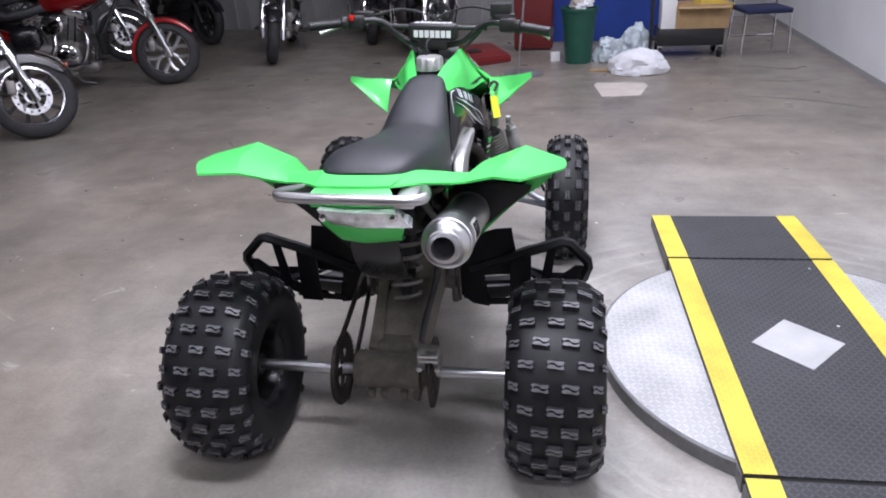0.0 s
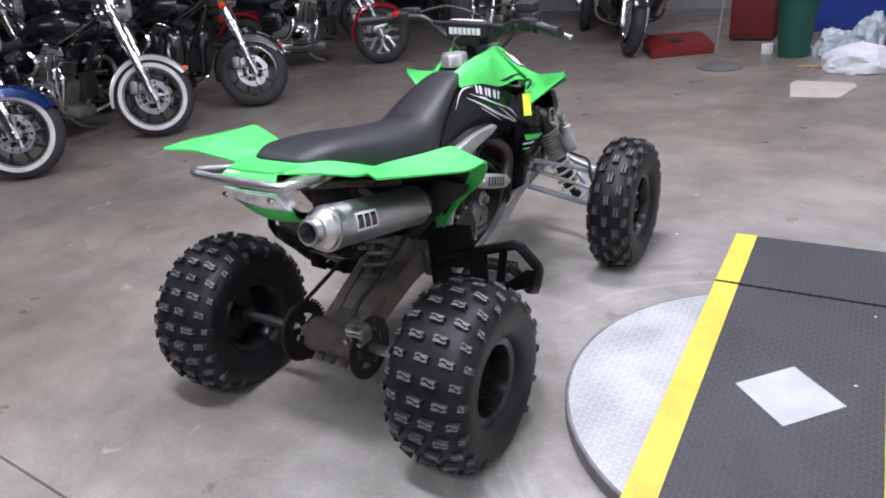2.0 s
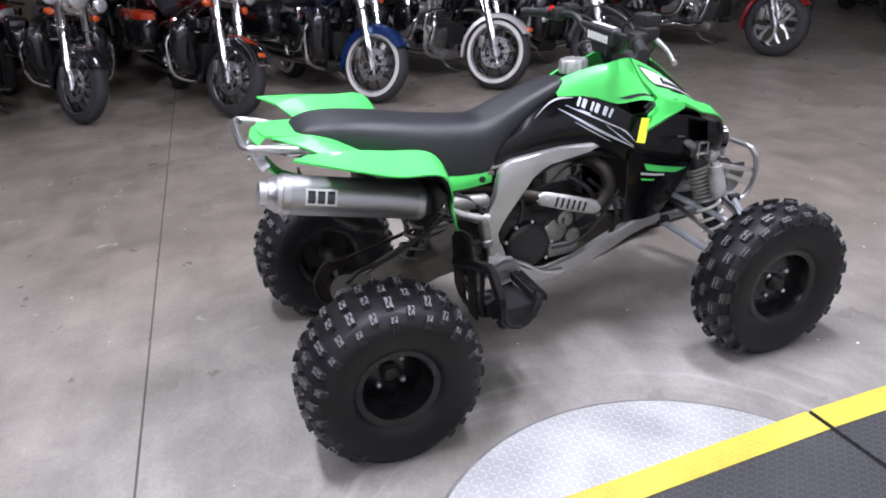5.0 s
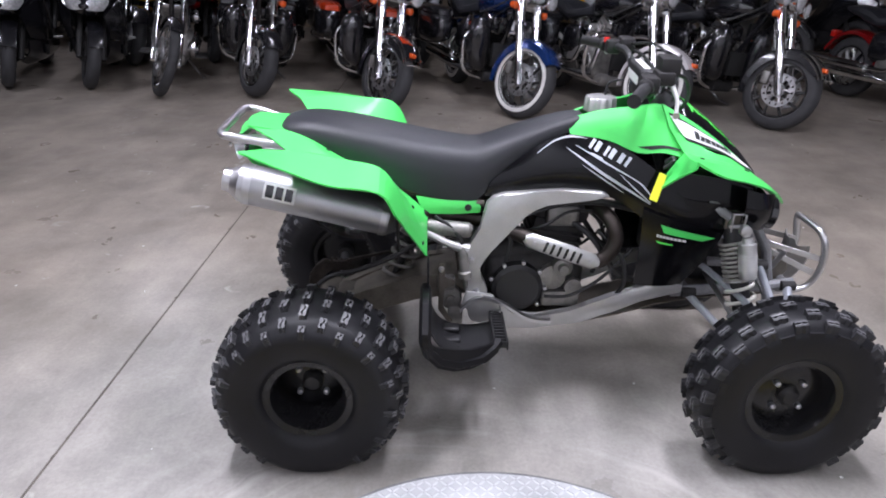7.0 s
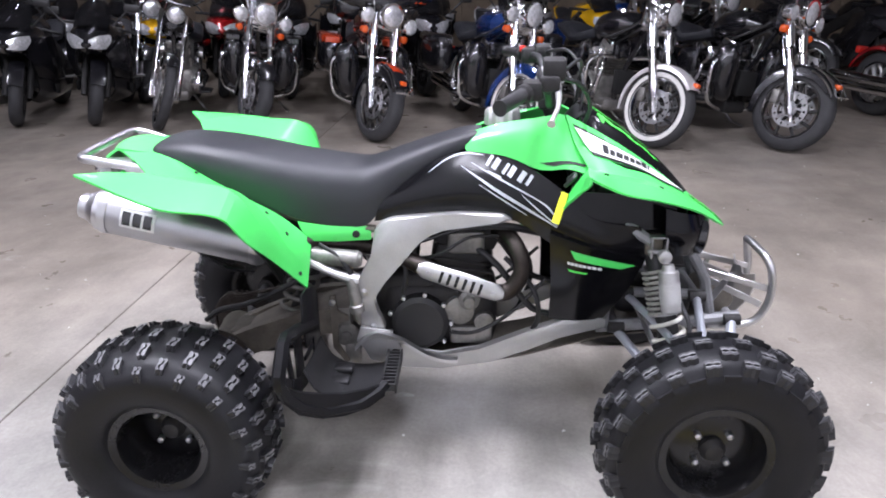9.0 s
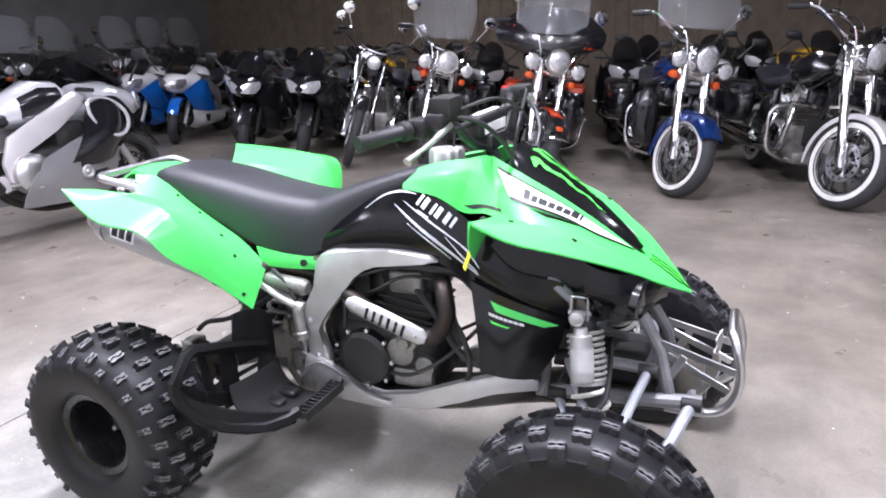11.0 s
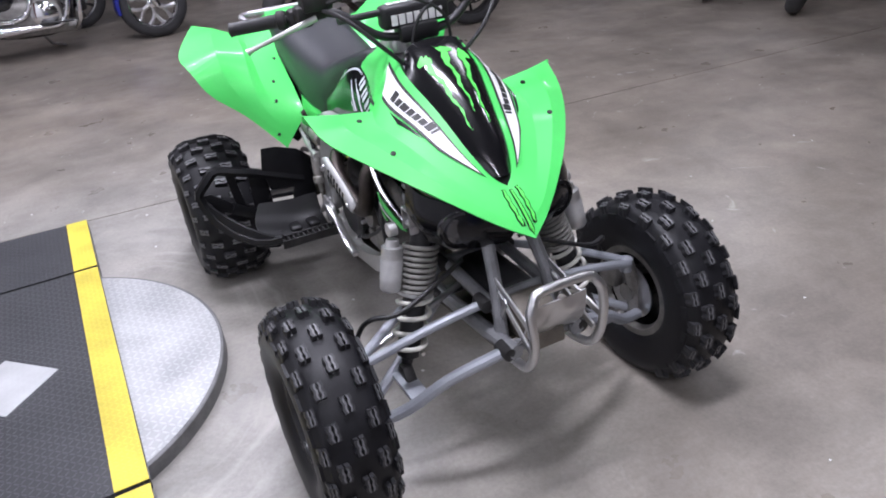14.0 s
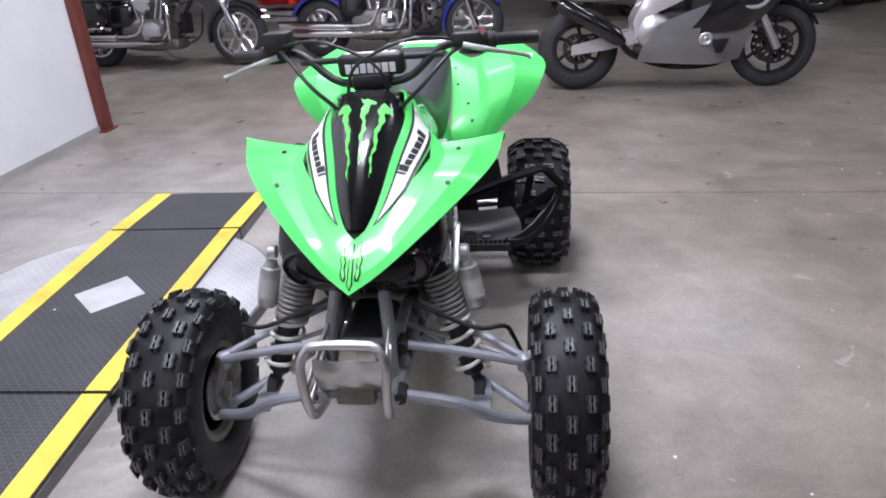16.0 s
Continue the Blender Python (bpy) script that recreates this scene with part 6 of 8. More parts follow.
part("radiator", box(B(), (0, 1.14, 0.60), (0.28, 0.05, 0.30), pose(0, 0, 0), 0.01), M["engine"], quad, "dark radiator core")

# frame
SPAR = [(0.545, 0.724), (0.524, 0.700), (0.518, 0.663), (0.509, 0.618), (0.490, 0.569), (0.456, 0.528), (0.446, 0.500), (0.458, 0.468), (0.466, 0.427), (0.470, 0.374), (0.500, 0.350), (0.536, 0.362), (0.543, 0.389), (0.531, 0.427), (0.508, 0.456), (0.505, 0.480), (0.519, 0.509), (0.550, 0.540), (0.595, 0.593), (0.652, 0.662), (0.680, 0.692), (0.718, 0.708), (0.876, 0.722), (0.919, 0.730), (0.892, 0.748), (0.769, 0.751), (0.682, 0.745), (0.577, 0.736)]
RAIL = [(0.475, 0.310), (0.548, 0.348), (0.594, 0.340), (0.638, 0.297), (0.708, 0.286), (0.824, 0.315), (0.959, 0.372), (1.070, 0.415), (1.166, 0.428), (1.200, 0.420), (1.200, 0.392), (1.066, 0.357), (0.976, 0.316), (0.870, 0.271), (0.700, 0.246), (0.575, 0.250), (0.490, 0.275)]
for s in (1, -1):
    part("frame_spar", plate(B(), SPAR, 0.035, Matrix.Translation((s * 0.142, 0, 0)), 0.008), M["alloy"], quad, "cast aluminium frame spar")
    part("lower_rail", plate(B(), RAIL, 0.030, Matrix.Translation((s * 0.140, 0, 0)), 0.006), M["alloy"], quad, "aluminium lower frame rail")
    fb = B()
    tube(fb, [(s * 0.115, 0.80, 0.738), (s * 0.09, 0.98, 0.735), (s * 0.06, 1.16, 0.70)], 0.018, 10)
    tube(fb, [(s * 0.10, 1.18, 0.37), (s * 0.095, 1.45, 0.385), (s * 0.090, 1.61, 0.400)], 0.020, 10)
    tube(fb, [(s * 0.090, 1.20, 0.485), (s * 0.085, 1.50, 0.470)], 0.016, 10)
    tube(fb, [(s * 0.055, 1.42, 0.66), (s * 0.075, 1.50, 0.52), (s * 0.080, 1.53, 0.39)], 0.017, 10)
    tube(fb, [(s * 0.06, 1.16, 0.70), (s * 0.055, 1.42, 0.66)], 0.017, 10)
    tube(fb, [(s * 0.11, 1.20, 0.37), (s * 0.095, 1.22, 0.64)], 0.016, 10)
    part("front_frame", fb, M["framegrey"], quad, "grey tubular front frame")
    part("subframe", tube(B(), [(s * 0.115, 0.52, 0.69), (s * 0.11, 0.30, 0.72), (s * 0.10, 0.05, 0.80), (s * 0.08, -0.18, 0.87)], 0.012, 8, 3), M["dull"], quad, "rear subframe tube")
    part("subframe_strut", tube(B(), [(s * 0.115, 0.50, 0.50), (s * 0.11, 0.30, 0.60), (s * 0.10, 0.10, 0.76)], 0.011, 8), M["alloy"], quad, "rear subframe strut")
part("skid_plate", Skin([[(-0.12, 0.55, 0.236), (0.12, 0.55, 0.236)], [(-0.12, 0.90, 0.262), (0.12, 0.90, 0.262)], [(-0.11, 1.20, 0.335), (0.11, 1.20, 0.335)], [(-0.10, 1.52, 0.365), (0.10, 1.52, 0.365)]]).sheet(B(), 12, 3, 0.005, 1), M["dull"], quad, "scuffed belly skid plate")

# engine
eb = B()
box(eb, (0, 0.70, 0.40), (0.20, 0.36, 0.22), None, 0.05, 3)
box(eb, (0, 0.60, 0.46), (0.17, 0.22, 0.16), None, 0.04, 3)
case = part("crankcase", eb, M["engine"], quad, "grubby engine case")
cb = B()
tilt = Matrix.Translation((0, 0.76, 0.48)) @ Matrix.Rotation(radians(-8), 4, "X")
box(cb, (0, 0, 0.06), (0.15, 0.17, 0.16), tilt, 0.02)
for i in range(4):
    box(cb, (0, 0, 0.02 + i * 0.025), (0.17, 0.19, 0.008), tilt, 0.002, 1)
box(cb, (0, 0, 0.18), (0.16, 0.20, 0.10), tilt, 0.03)
box(cb, (0, 0, 0.24), (0.13, 0.15, 0.05), tilt, 0.015)
part("cylinder_head", cb, M["engine"], case, "dark cylinder and head")
for s in (1, -1):
    part("clutch_cover", lathe(B(), [(s * 0.09, 0.088), (s * 0.128, 0.086), (s * 0.138, 0.072), (s * 0.140, 0.02)], 32, Matrix.Translation((0, 0.645, 0.390))), M["black"], case, "round black clutch cover")
    gb = B()
    lathe(gb, [(s * 0.09, 0.048), (s * 0.118, 0.044), (s * 0.124, 0.02)], 22, Matrix.Translation((0, 0.765, 0.425)))
    lathe(gb, [(s * 0.09, 0.032), (s * 0.112, 0.030), (s * 0.116, 0.012)], 18, Matrix.Translation((0, 0.840, 0.385)))
    box(gb, (s * 0.10, 0.80, 0.34), (0.03, 0.13, 0.06), None, 0.012)
    part("side_cover", gb, M["engine_alloy"], case, "alloy side cover with bolts")
    for q in range(9):
        an = 2 * math.pi * q / 9
        part("bolt", lathe(B(), [(s * 0.12, 0.007), (s * 0.134, 0.007), (s * 0.136, 0.003)], 8, Matrix.Translation((0, 0.645 + 0.095 * math.cos(an), 0.390 + 0.095 * math.sin(an)))), M["steel"], case)
    hb = B()
    tube(hb, [(s * 0.09, 0.66, 0.66), (s * 0.13, 0.74, 0.70), (s * 0.12, 0.90, 0.70), (s * 0.10, 1.06, 0.66)], 0.012, 8, 4)
    tube(hb, [(s * 0.08, 0.80, 0.63), (s * 0.13, 0.88, 0.58), (s * 0.14, 0.98, 0.45), (s * 0.12, 1.08, 0.42)], 0.010, 8, 4)
    part("hose", hb, M["black"], quad, "black rubber hose")
for k_, (pts_, rad) in enumerate((([(0.10, 0.56, 0.70), (0.15, 0.62, 0.66), (0.14, 0.74, 0.69), (0.12, 0.86, 0.72)], 0.006), ([(0.12, 0.66, 0.60), (0.15, 0.72, 0.63), (0.13, 0.80, 0.67), (0.10, 0.92, 0.66)], 0.005), ([(0.11, 0.90, 0.60), (0.15, 0.98, 0.52), (0.15, 1.00, 0.42), (0.12, 0.96, 0.33)], 0.008), ([(0.13, 0.74, 0.36), (0.16, 0.82, 0.38), (0.15, 0.92, 0.44), (0.13, 1.02, 0.54)], 0.006), ([(0.13, 0.58, 0.64), (0.155, 0.61, 0.58), (0.15, 0.60, 0.50)], 0.007))):
    for s in (1, -1):
        part("engine_hose", tube(B(), [(s * x, y, z) for x, y, z in pts_], rad, 8, 5), M["black"], quad, "black engine hose")
for s in (1, -1):
    part("water_pump", lathe(B(), [(s * 0.10, 0.034), (s * 0.135, 0.032), (s * 0.140, 0.020), (s * 0.155, 0.016), (s * 0.156, 0.004)], 16, Matrix.Translation((0, 0.795, 0.470))), M["engine_alloy"], case, "alloy water pump")
    part("cam_cover", box(B(), (s * 0.085, 0.785, 0.640), (0.035, 0.11, 0.075), None, 0.015, 3), M["engine_alloy"], case, "grubby cam cover")
part("carburettor", box(B(), (0, 0.58, 0.60), (0.10, 0.12, 0.10), None, 0.02), M["engine"], quad, "dark throttle body")
part("airbox", box(B(), (0, 0.24, 0.72), (0.18, 0.36, 0.12), None, 0.03), M["black"], quad, "black airbox under the saddle")
hp = tube(B(), [(0.02, 0.85, 0.655), (0.10, 0.90, 0.672), (0.160, 0.935, 0.640), (0.175, 0.945, 0.580), (0.178, 0.905, 0.520), (0.182, 0.830, 0.530), (0.178, 0.70, 0.578), (0.130, 0.60, 0.605), (0.085, 0.50, 0.625), (0.110, 0.36, 0.648), (0.180, 0.28, 0.662), (0.212, 0.235, 0.674)], [0.024, 0.025, 0.025, 0.025, 0.025, 0.025, 0.025, 0.025, 0.025, 0.026, 0.026, 0.032], 14, 5)
part("header_pipe", hp, M["pipe"], quad, "heat-browned exhaust header")
a, b = V(0.206, 0.648, 0.602), V(0.212, 0.892, 0.518)
L = (b - a).length
sm = Matrix.Translation((a + b) / 2) @ Matrix.Rotation(-math.atan2(a.z - b.z, b.y - a.y), 4, "X")
shb = B()
rings = []
for y, h in ((-L / 2, 0.012), (-L / 2 + 0.018, 0.026), (0, 0.029), (L / 2 - 0.018, 0.026), (L / 2, 0.012)):
    rings.append([(-0.012 + 0.016 * math.cos(q), y, h * math.sin(q)) for q in [math.pi * (i / 8 - 0.5) for i in range(9)]] + [(-0.016 + 0.013 * math.cos(q), y, (h - 0.003) * math.sin(q)) for q in [math.pi * (0.5 - i / 8) for i in range(9)]])
loft(shb, rings, sm)
shield_ob = part("heat_shield", shb, M["alloy"], quad, "slotted aluminium heat shield")
for i in range(6):
    y = -0.058 + i * 0.0235
    part("slot", box(B(), (0.0035, y, 0.0), (0.003, 0.009, 0.036), sm, 0.001, 1), M["dark"], shield_ob, "dark slot")
for y in (-0.098, 0.098):
    part("screw", lathe(B(), [(0.002, 0.007), (0.008, 0.006), (0.009, 0.002)], 10, sm @ Matrix.Translation((0, y, 0))), M["steel"], shield_ob, "steel screw")

# exhaust silencer
ma, mb_ = V(0.216, -0.205, 0.778), V(0.214, 0.240, 0.674)
sil = part("silencer", lathe(B(), [(0.0, 0.058), (0.010, 0.061), (0.435, 0.061), (0.450, 0.050), (0.475, 0.038)], 32, along(ma, mb_)), M["muffler"], quad, "brushed aluminium exhaust silencer")
part("end_cap", lathe(B(), [(0.014, 0.0630), (-0.008, 0.0630), (-0.010, 0.0590), (-0.024, 0.0570), (-0.028, 0.0520), (-0.048, 0.0420), (-0.050, 0.0370), (-0.072, 0.0350), (-0.074, 0.028), (-0.02, 0.027), (0.002, 0.020)], 32, along(ma, mb_)), M["steel"], sil, "tapered steel end cap")
part("bore", lathe(B(), [(-0.035, 0.0268), (-0.030, 0.0268), (-0.03, 0.001)], 20, along(ma, mb_)), M["dark"], sil, "dark exhaust opening")
mk = along(ma, mb_)
def on_can(x0, x1, a0, a1, r, nm, mt, lab):
    bmx = B()
    rows = [[V(x, r * math.cos(q), r * math.sin(q)) for q in [a0 + (a1 - a0) * j / 6 for j in range(7)]] for x in (x0, x1)]
    inner_ = [[V(p.x, p.y * 0.985, p.z * 0.985) for p in rr] for rr in rows]
    loft(bmx, [rows[0] + inner_[0][::-1], rows[1] + inner_[1][::-1]], mk)
    part(nm, bmx, mt, sil, lab)
side_a = math.atan2((mk.inverted().to_3x3() @ V(1, 0, 0.25)).z, (mk.inverted().to_3x3() @ V(1, 0, 0.25)).y)
on_can(0.055, 0.150, side_a - 0.42, side_a + 0.42, 0.0622, "name_plate", M["white"], "pale maker's plate")
for i in range(3):
    on_can(0.062 + i * 0.029, 0.084 + i * 0.029, side_a - 0.30, side_a + 0.30, 0.0632, "plate_bar", M["paintblack"], "black maker's mark bar")
part("clamp", lathe(B(), [(0.41, 0.0612), (0.41, 0.0635), (0.428, 0.0635), (0.428, 0.0612)], 32, mk, True), M["steel"], sil, "steel clamp")

# swingarm, axle, chain, brake
for s in (1, -1):
    sw = loft(B(), [[(s * (x - w_), y, z - h), (s * (x + w_), y, z - h), (s * (x + w_), y, z + h), (s * (x - w_), y, z + h)] for x, y, z, w_, h in ((0.095, 0.50, 0.40, 0.018, 0.035), (0.085, 0.30, 0.372, 0.016, 0.045), (0.070, 0.12, 0.305, 0.018, 0.045), (0.062, 0.03, 0.262, 0.022, 0.05))])
    part("swingarm", sw, M["dull"], quad, "dusty aluminium swingarm leg")
part("swingarm_deck", Skin([[(-0.075, 0.04, 0.300), (0.0, 0.04, 0.305), (0.075, 0.04, 0.300)], [(-0.090, 0.20, 0.372), (0.0, 0.20, 0.378), (0.090, 0.20, 0.372)], [(-0.105, 0.44, 0.432), (0.0, 0.44, 0.438), (0.105, 0.44, 0.432)]]).sheet(B(), 8, 6, 0.012, -1), M["dull"], quad, "dusty swingarm casting")
cb = B()
lathe(cb, [(-0.118, 0.028), (-0.118, 0.050), (-0.110, 0.058), (-0.094, 0.060), (-0.086, 0.056), (-0.010, 0.055), (0.058, 0.056), (0.066, 0.061), (0.084, 0.061), (0.090, 0.046), (0.104, 0.042), (0.104, 0.028)], 32, Matrix.Translation((0, *AX_R)))
for x in (-0.070, -0.030, 0.030, 0.070):
    box(cb, (x, -0.030, AX_R[1] - 0.058), (0.022, 0.036, 0.026), None, 0.005)
    lathe(cb, [(0, 0.009), (0.012, 0.009), (0.014, 0.004)], 6, along((x, -0.030, AX_R[1] - 0.070), (x, -0.030, AX_R[1] - 0.2)))
box(cb, (0, 0.075, 0.290), (0.13, 0.11, 0.07), None, 0.022, 3)
part("axle_carrier", cb, M["caked"], quad, "round cast axle carrier caked with brown dirt", 40)
part("rear_axle", tube(B(), [(-0.48, *AX_R), (0.46, *AX_R)], 0.017, 14), M["steel"], quad, "bare steel rear axle")
sb = B()
lathe(sb, [(-0.165, 0.060), (-0.165, 0.101), (-0.159, 0.101), (-0.159, 0.060)], 38, Matrix.Translation((0, *AX_R)), True)
for i in range(38):
    an = 2 * math.pi * i / 38
    box(sb, (-0.162, 0, 0.105), (0.005, 0.008, 0.012), Matrix.Translation((0, *AX_R)) @ Matrix.Rotation(an, 4, "X"))
for i in range(5):
    box(sb, (-0.162, 0, 0.05), (0.005, 0.024, 0.06), Matrix.Translation((0, *AX_R)) @ Matrix.Rotation(2 * math.pi * i / 5, 4, "X"))
part("sprocket", sb, M["rustchain"], quad, "rusty rear sprocket")
hb = B()
pth = [(-0.162, 0.47, 0.455), (-0.162, 0.04, 0.352), (-0.162, -0.05, 0.345), (-0.162, -0.10, 0.28), (-0.162, -0.09, 0.20), (-0.162, -0.02, 0.150), (-0.162, 0.06, 0.165), (-0.162, 0.47, 0.385)]
line = spline(pth, 14)
for i in range(0, len(line) - 1, 1):
    box(hb, (0.012, 0, 0), ((line[i + 1] - line[i]).length * 0.98 + 0.003, 0.014, 0.011), along(line[i], line[i + 1]), 0.002, 1)
part("chain", hb, M["rustchain"], quad, "rusty drive chain")
bb = B()
lathe(bb, [(0.118, 0.070), (0.118, 0.106), (0.122, 0.106), (0.122, 0.070)], 44, Matrix.Translation((0, *AX_R)), True)
lathe(bb, [(0.110, 0.020), (0.110, 0.052), (0.128, 0.052), (0.128, 0.020)], 28, Matrix.Translation((0, *AX_R)), True)
for i in range(6):
    box(bb, (0.120, 0, 0.061), (0.005, 0.020, 0.030), Matrix.Translation((0, *AX_R)) @ Matrix.Rotation(2 * math.pi * i / 6, 4, "X"))
part("rear_brake_disc", bb, M["discrust"], quad, "rusty brown rear brake disc")
bb = B()
box(bb, (0.096, -0.036, 0.328), (0.028, 0.056, 0.062), Matrix(), 0.010, 3)
box(bb, (0.140, -0.036, 0.328), (0.024, 0.050, 0.056), Matrix(), 0.010, 3)
box(bb, (0.118, -0.030, 0.352), (0.060, 0.030, 0.016), Matrix(), 0.005)
cal = part("brake_caliper", bb, M["engine_alloy"], quad, "grubby alloy rear brake caliper")
for z_ in (0.350, 0.334):
    part("caliper_bridge", box(B(), (0.117, -0.062, z_), (0.058, 0.014, 0.010), None, 0.003), M["bright"], cal, "bright alloy bridge")
for x in (0.092, 0.144):
    part("caliper_bolt", lathe(B(), [(0, 0.009), (0.016, 0.009), (0.018, 0.004)], 6, along((x, -0.062, 0.312), (x, -0.2, 0.312))), M["steel"], cal, "steel bolt")
part("caliper_hose", tube(B(), [(0.094, -0.030, 0.378), (0.098, 0.020, 0.415), (0.104, 0.110, 0.440), (0.108, 0.220, 0.490), (0.112, 0.330, 0.560)], 0.0085, 10, 5), M["black"], cal, "black brake hose")

# rear shock
sa, sb2 = V(0.0, 0.335, 0.640), V(0.0, 0.215, 0.345)
part("rear_shock", tube(B(), [sa, sa + (sb2 - sa) * 0.45, sa + (sb2 - sa) * 0.46, sb2], [0.030, 0.030, 0.014, 0.014], 14), M["engine"], quad, "rear shock absorber")
part("rear_spring", tube(B(), helix(sa + (sb2 - sa) * 0.12, sa + (sb2 - sa) * 0.9, 0.045, 6), 0.0075, 8), M["engine_alloy"], quad, "grey rear coil spring")
part("reservoir", tube(B(), [(0.150, 0.330, 0.622), (0.150, 0.342, 0.621), (0.150, 0.470, 0.608), (0.150, 0.482, 0.607)], [0.020, 0.026, 0.026, 0.018], 16), M["engine_alloy"], quad, "grubby aluminium shock reservoir")

# nerf bars, heel guards and foot pegs
for s in (1, -1):
    ring_ = [(0.200, 0.335, 0.425), (0.372, 0.335, 0.492), (0.494, 0.334, 0.532), (0.516, 0.334, 0.528), (0.574, 0.333, 0.468), (0.577, 0.333, 0.450), (0.562, 0.343, 0.405), (0.537, 0.372, 0.360), (0.497, 0.428, 0.322), (0.440, 0.500, 0.304), (0.392, 0.545, 0.312), (0.362, 0.562, 0.320)]
    nerf = part("nerf_bar", tube(B(), [(s * x, y, z) for x, y, z in ring_], 0.0175, 6), M["nerf"], quad, "black steel nerf bar")
    part("side_plate", loft(B(), [[(s * x, y, z - 0.020), (s * (x + 0.008), y + 0.004, z - 0.020), (s * (x - 0.004), y + 0.002, z + h), (s * (x - 0.012), y - 0.002, z + h)] for x, y, z, h in ((0.580, 0.334, 0.450, 0.020), (0.570, 0.340, 0.412, 0.030), (0.548, 0.366, 0.368, 0.040), (0.512, 0.415, 0.334, 0.046), (0.470, 0.466, 0.314, 0.040), (0.420, 0.522, 0.308, 0.028), (0.376, 0.560, 0.316, 0.012))]), M["nerf"], nerf, "flat black outer plate")
    across = Matrix.Rotation(radians(-90), 4, "Z")
    for k_, (nm_, poly_) in enumerate((("guard_rib", [(0.476, 0.520), (0.446, 0.508), (0.418, 0.352), (0.452, 0.348)]),
                                       ("guard_rib", [(0.396, 0.498), (0.330, 0.478), (0.322, 0.296), (0.396, 0.300)]),
                                       ("guard_plate", [(0.572, 0.452), (0.536, 0.452), (0.468, 0.396), (0.480, 0.360), (0.556, 0.396)]),
                                       ("guard_plate", [(0.484, 0.360), (0.462, 0.394), (0.402, 0.362), (0.322, 0.322), (0.248, 0.316), (0.244, 0.296), (0.336, 0.300), (0.424, 0.326)]),
                                       ("guard_strap", [(0.340, 0.392), (0.240, 0.384), (0.240, 0.370), (0.340, 0.378)]),
                                       ("heel_guard", [(0.333, 0.576), (0.282, 0.572), (0.205, 0.546), (0.160, 0.505), (0.163, 0.330), (0.200, 0.296), (0.256, 0.286), (0.262, 0.312), (0.240, 0.405), (0.326, 0.412), (0.345, 0.500)]))):
        part(nm_, plate(B(), [(s * a_, b_) for a_, b_ in poly_], 0.006, Matrix.Translation((0, 0.325 + 0.0033 * k_, 0)) @ across, 0.0012), M["nerf"], nerf, "black plastic guard panel")
    for x_ in (0.215, 0.285, 0.355, 0.420):
        part("toe_grip", box(B(), (s * x_, 0.420, 0.282), (0.044, 0.060, 0.020), None, 0.009, 3), M["black"], nerf, "moulded black grip")
    boot = Skin([[(0.165, 0.342, 0.360), (0.270, 0.342, 0.360), (0.385, 0.342, 0.372)], [(0.165, 0.375, 0.296), (0.270, 0.375, 0.298), (0.415, 0.380, 0.330)], [(0.165, 0.430, 0.266), (0.270, 0.430, 0.270), (0.420, 0.435, 0.304)], [(0.165, 0.495, 0.262), (0.260, 0.495, 0.266), (0.400, 0.500, 0.292)], [(0.165, 0.560, 0.276), (0.250, 0.560, 0.280), (0.350, 0.552, 0.292)]], s < 0)
    part("boot_guard", boot.sheet(B(), 18, 8, 0.006, s), M["black"], nerf, "black plastic boot guard", 50)
    pg = B()
    for y in (0.540, 0.580):
        box(pg, (s * 0.275, y + 0.012, 0.312), (0.20, 0.005, 0.030), None, 0.001, 1)
    tube(pg, [(s * 0.12, 0.57, 0.325), (s * 0.18, 0.572, 0.312)], 0.013, 8)
    peg = part("foot_peg", pg, M["engine"], quad, "toothed steel foot peg")
    for i in range(11):
        part("cleat", box(B(), (s * (0.185 + i * 0.018), 0.572, 0.312), (0.005, 0.044, 0.024), None, 0.001, 1), M["black"], peg)
    arm = spline([(0, 0.452, 0.330), (0, 0.469, 0.350), (0, 0.494, 0.370), (0, 0.531, 0.379), (0, 0.597, 0.354), (0, 0.673, 0.305), (0, 0.735, 0.290), (0, 0.760, 0.291)], 4)
    part("pedal", loft(B(), [[(s * 0.166, p.y, p.z - 0.007), (s * 0.186, p.y, p.z - 0.007), (s * 0.187, p.y, p.z + 0.005), (s * 0.176, p.y, p.z + 0.008), (s * 0.166, p.y, p.z + 0.005)] for p in arm]), M["bright"], quad, "bent aluminium foot pedal")

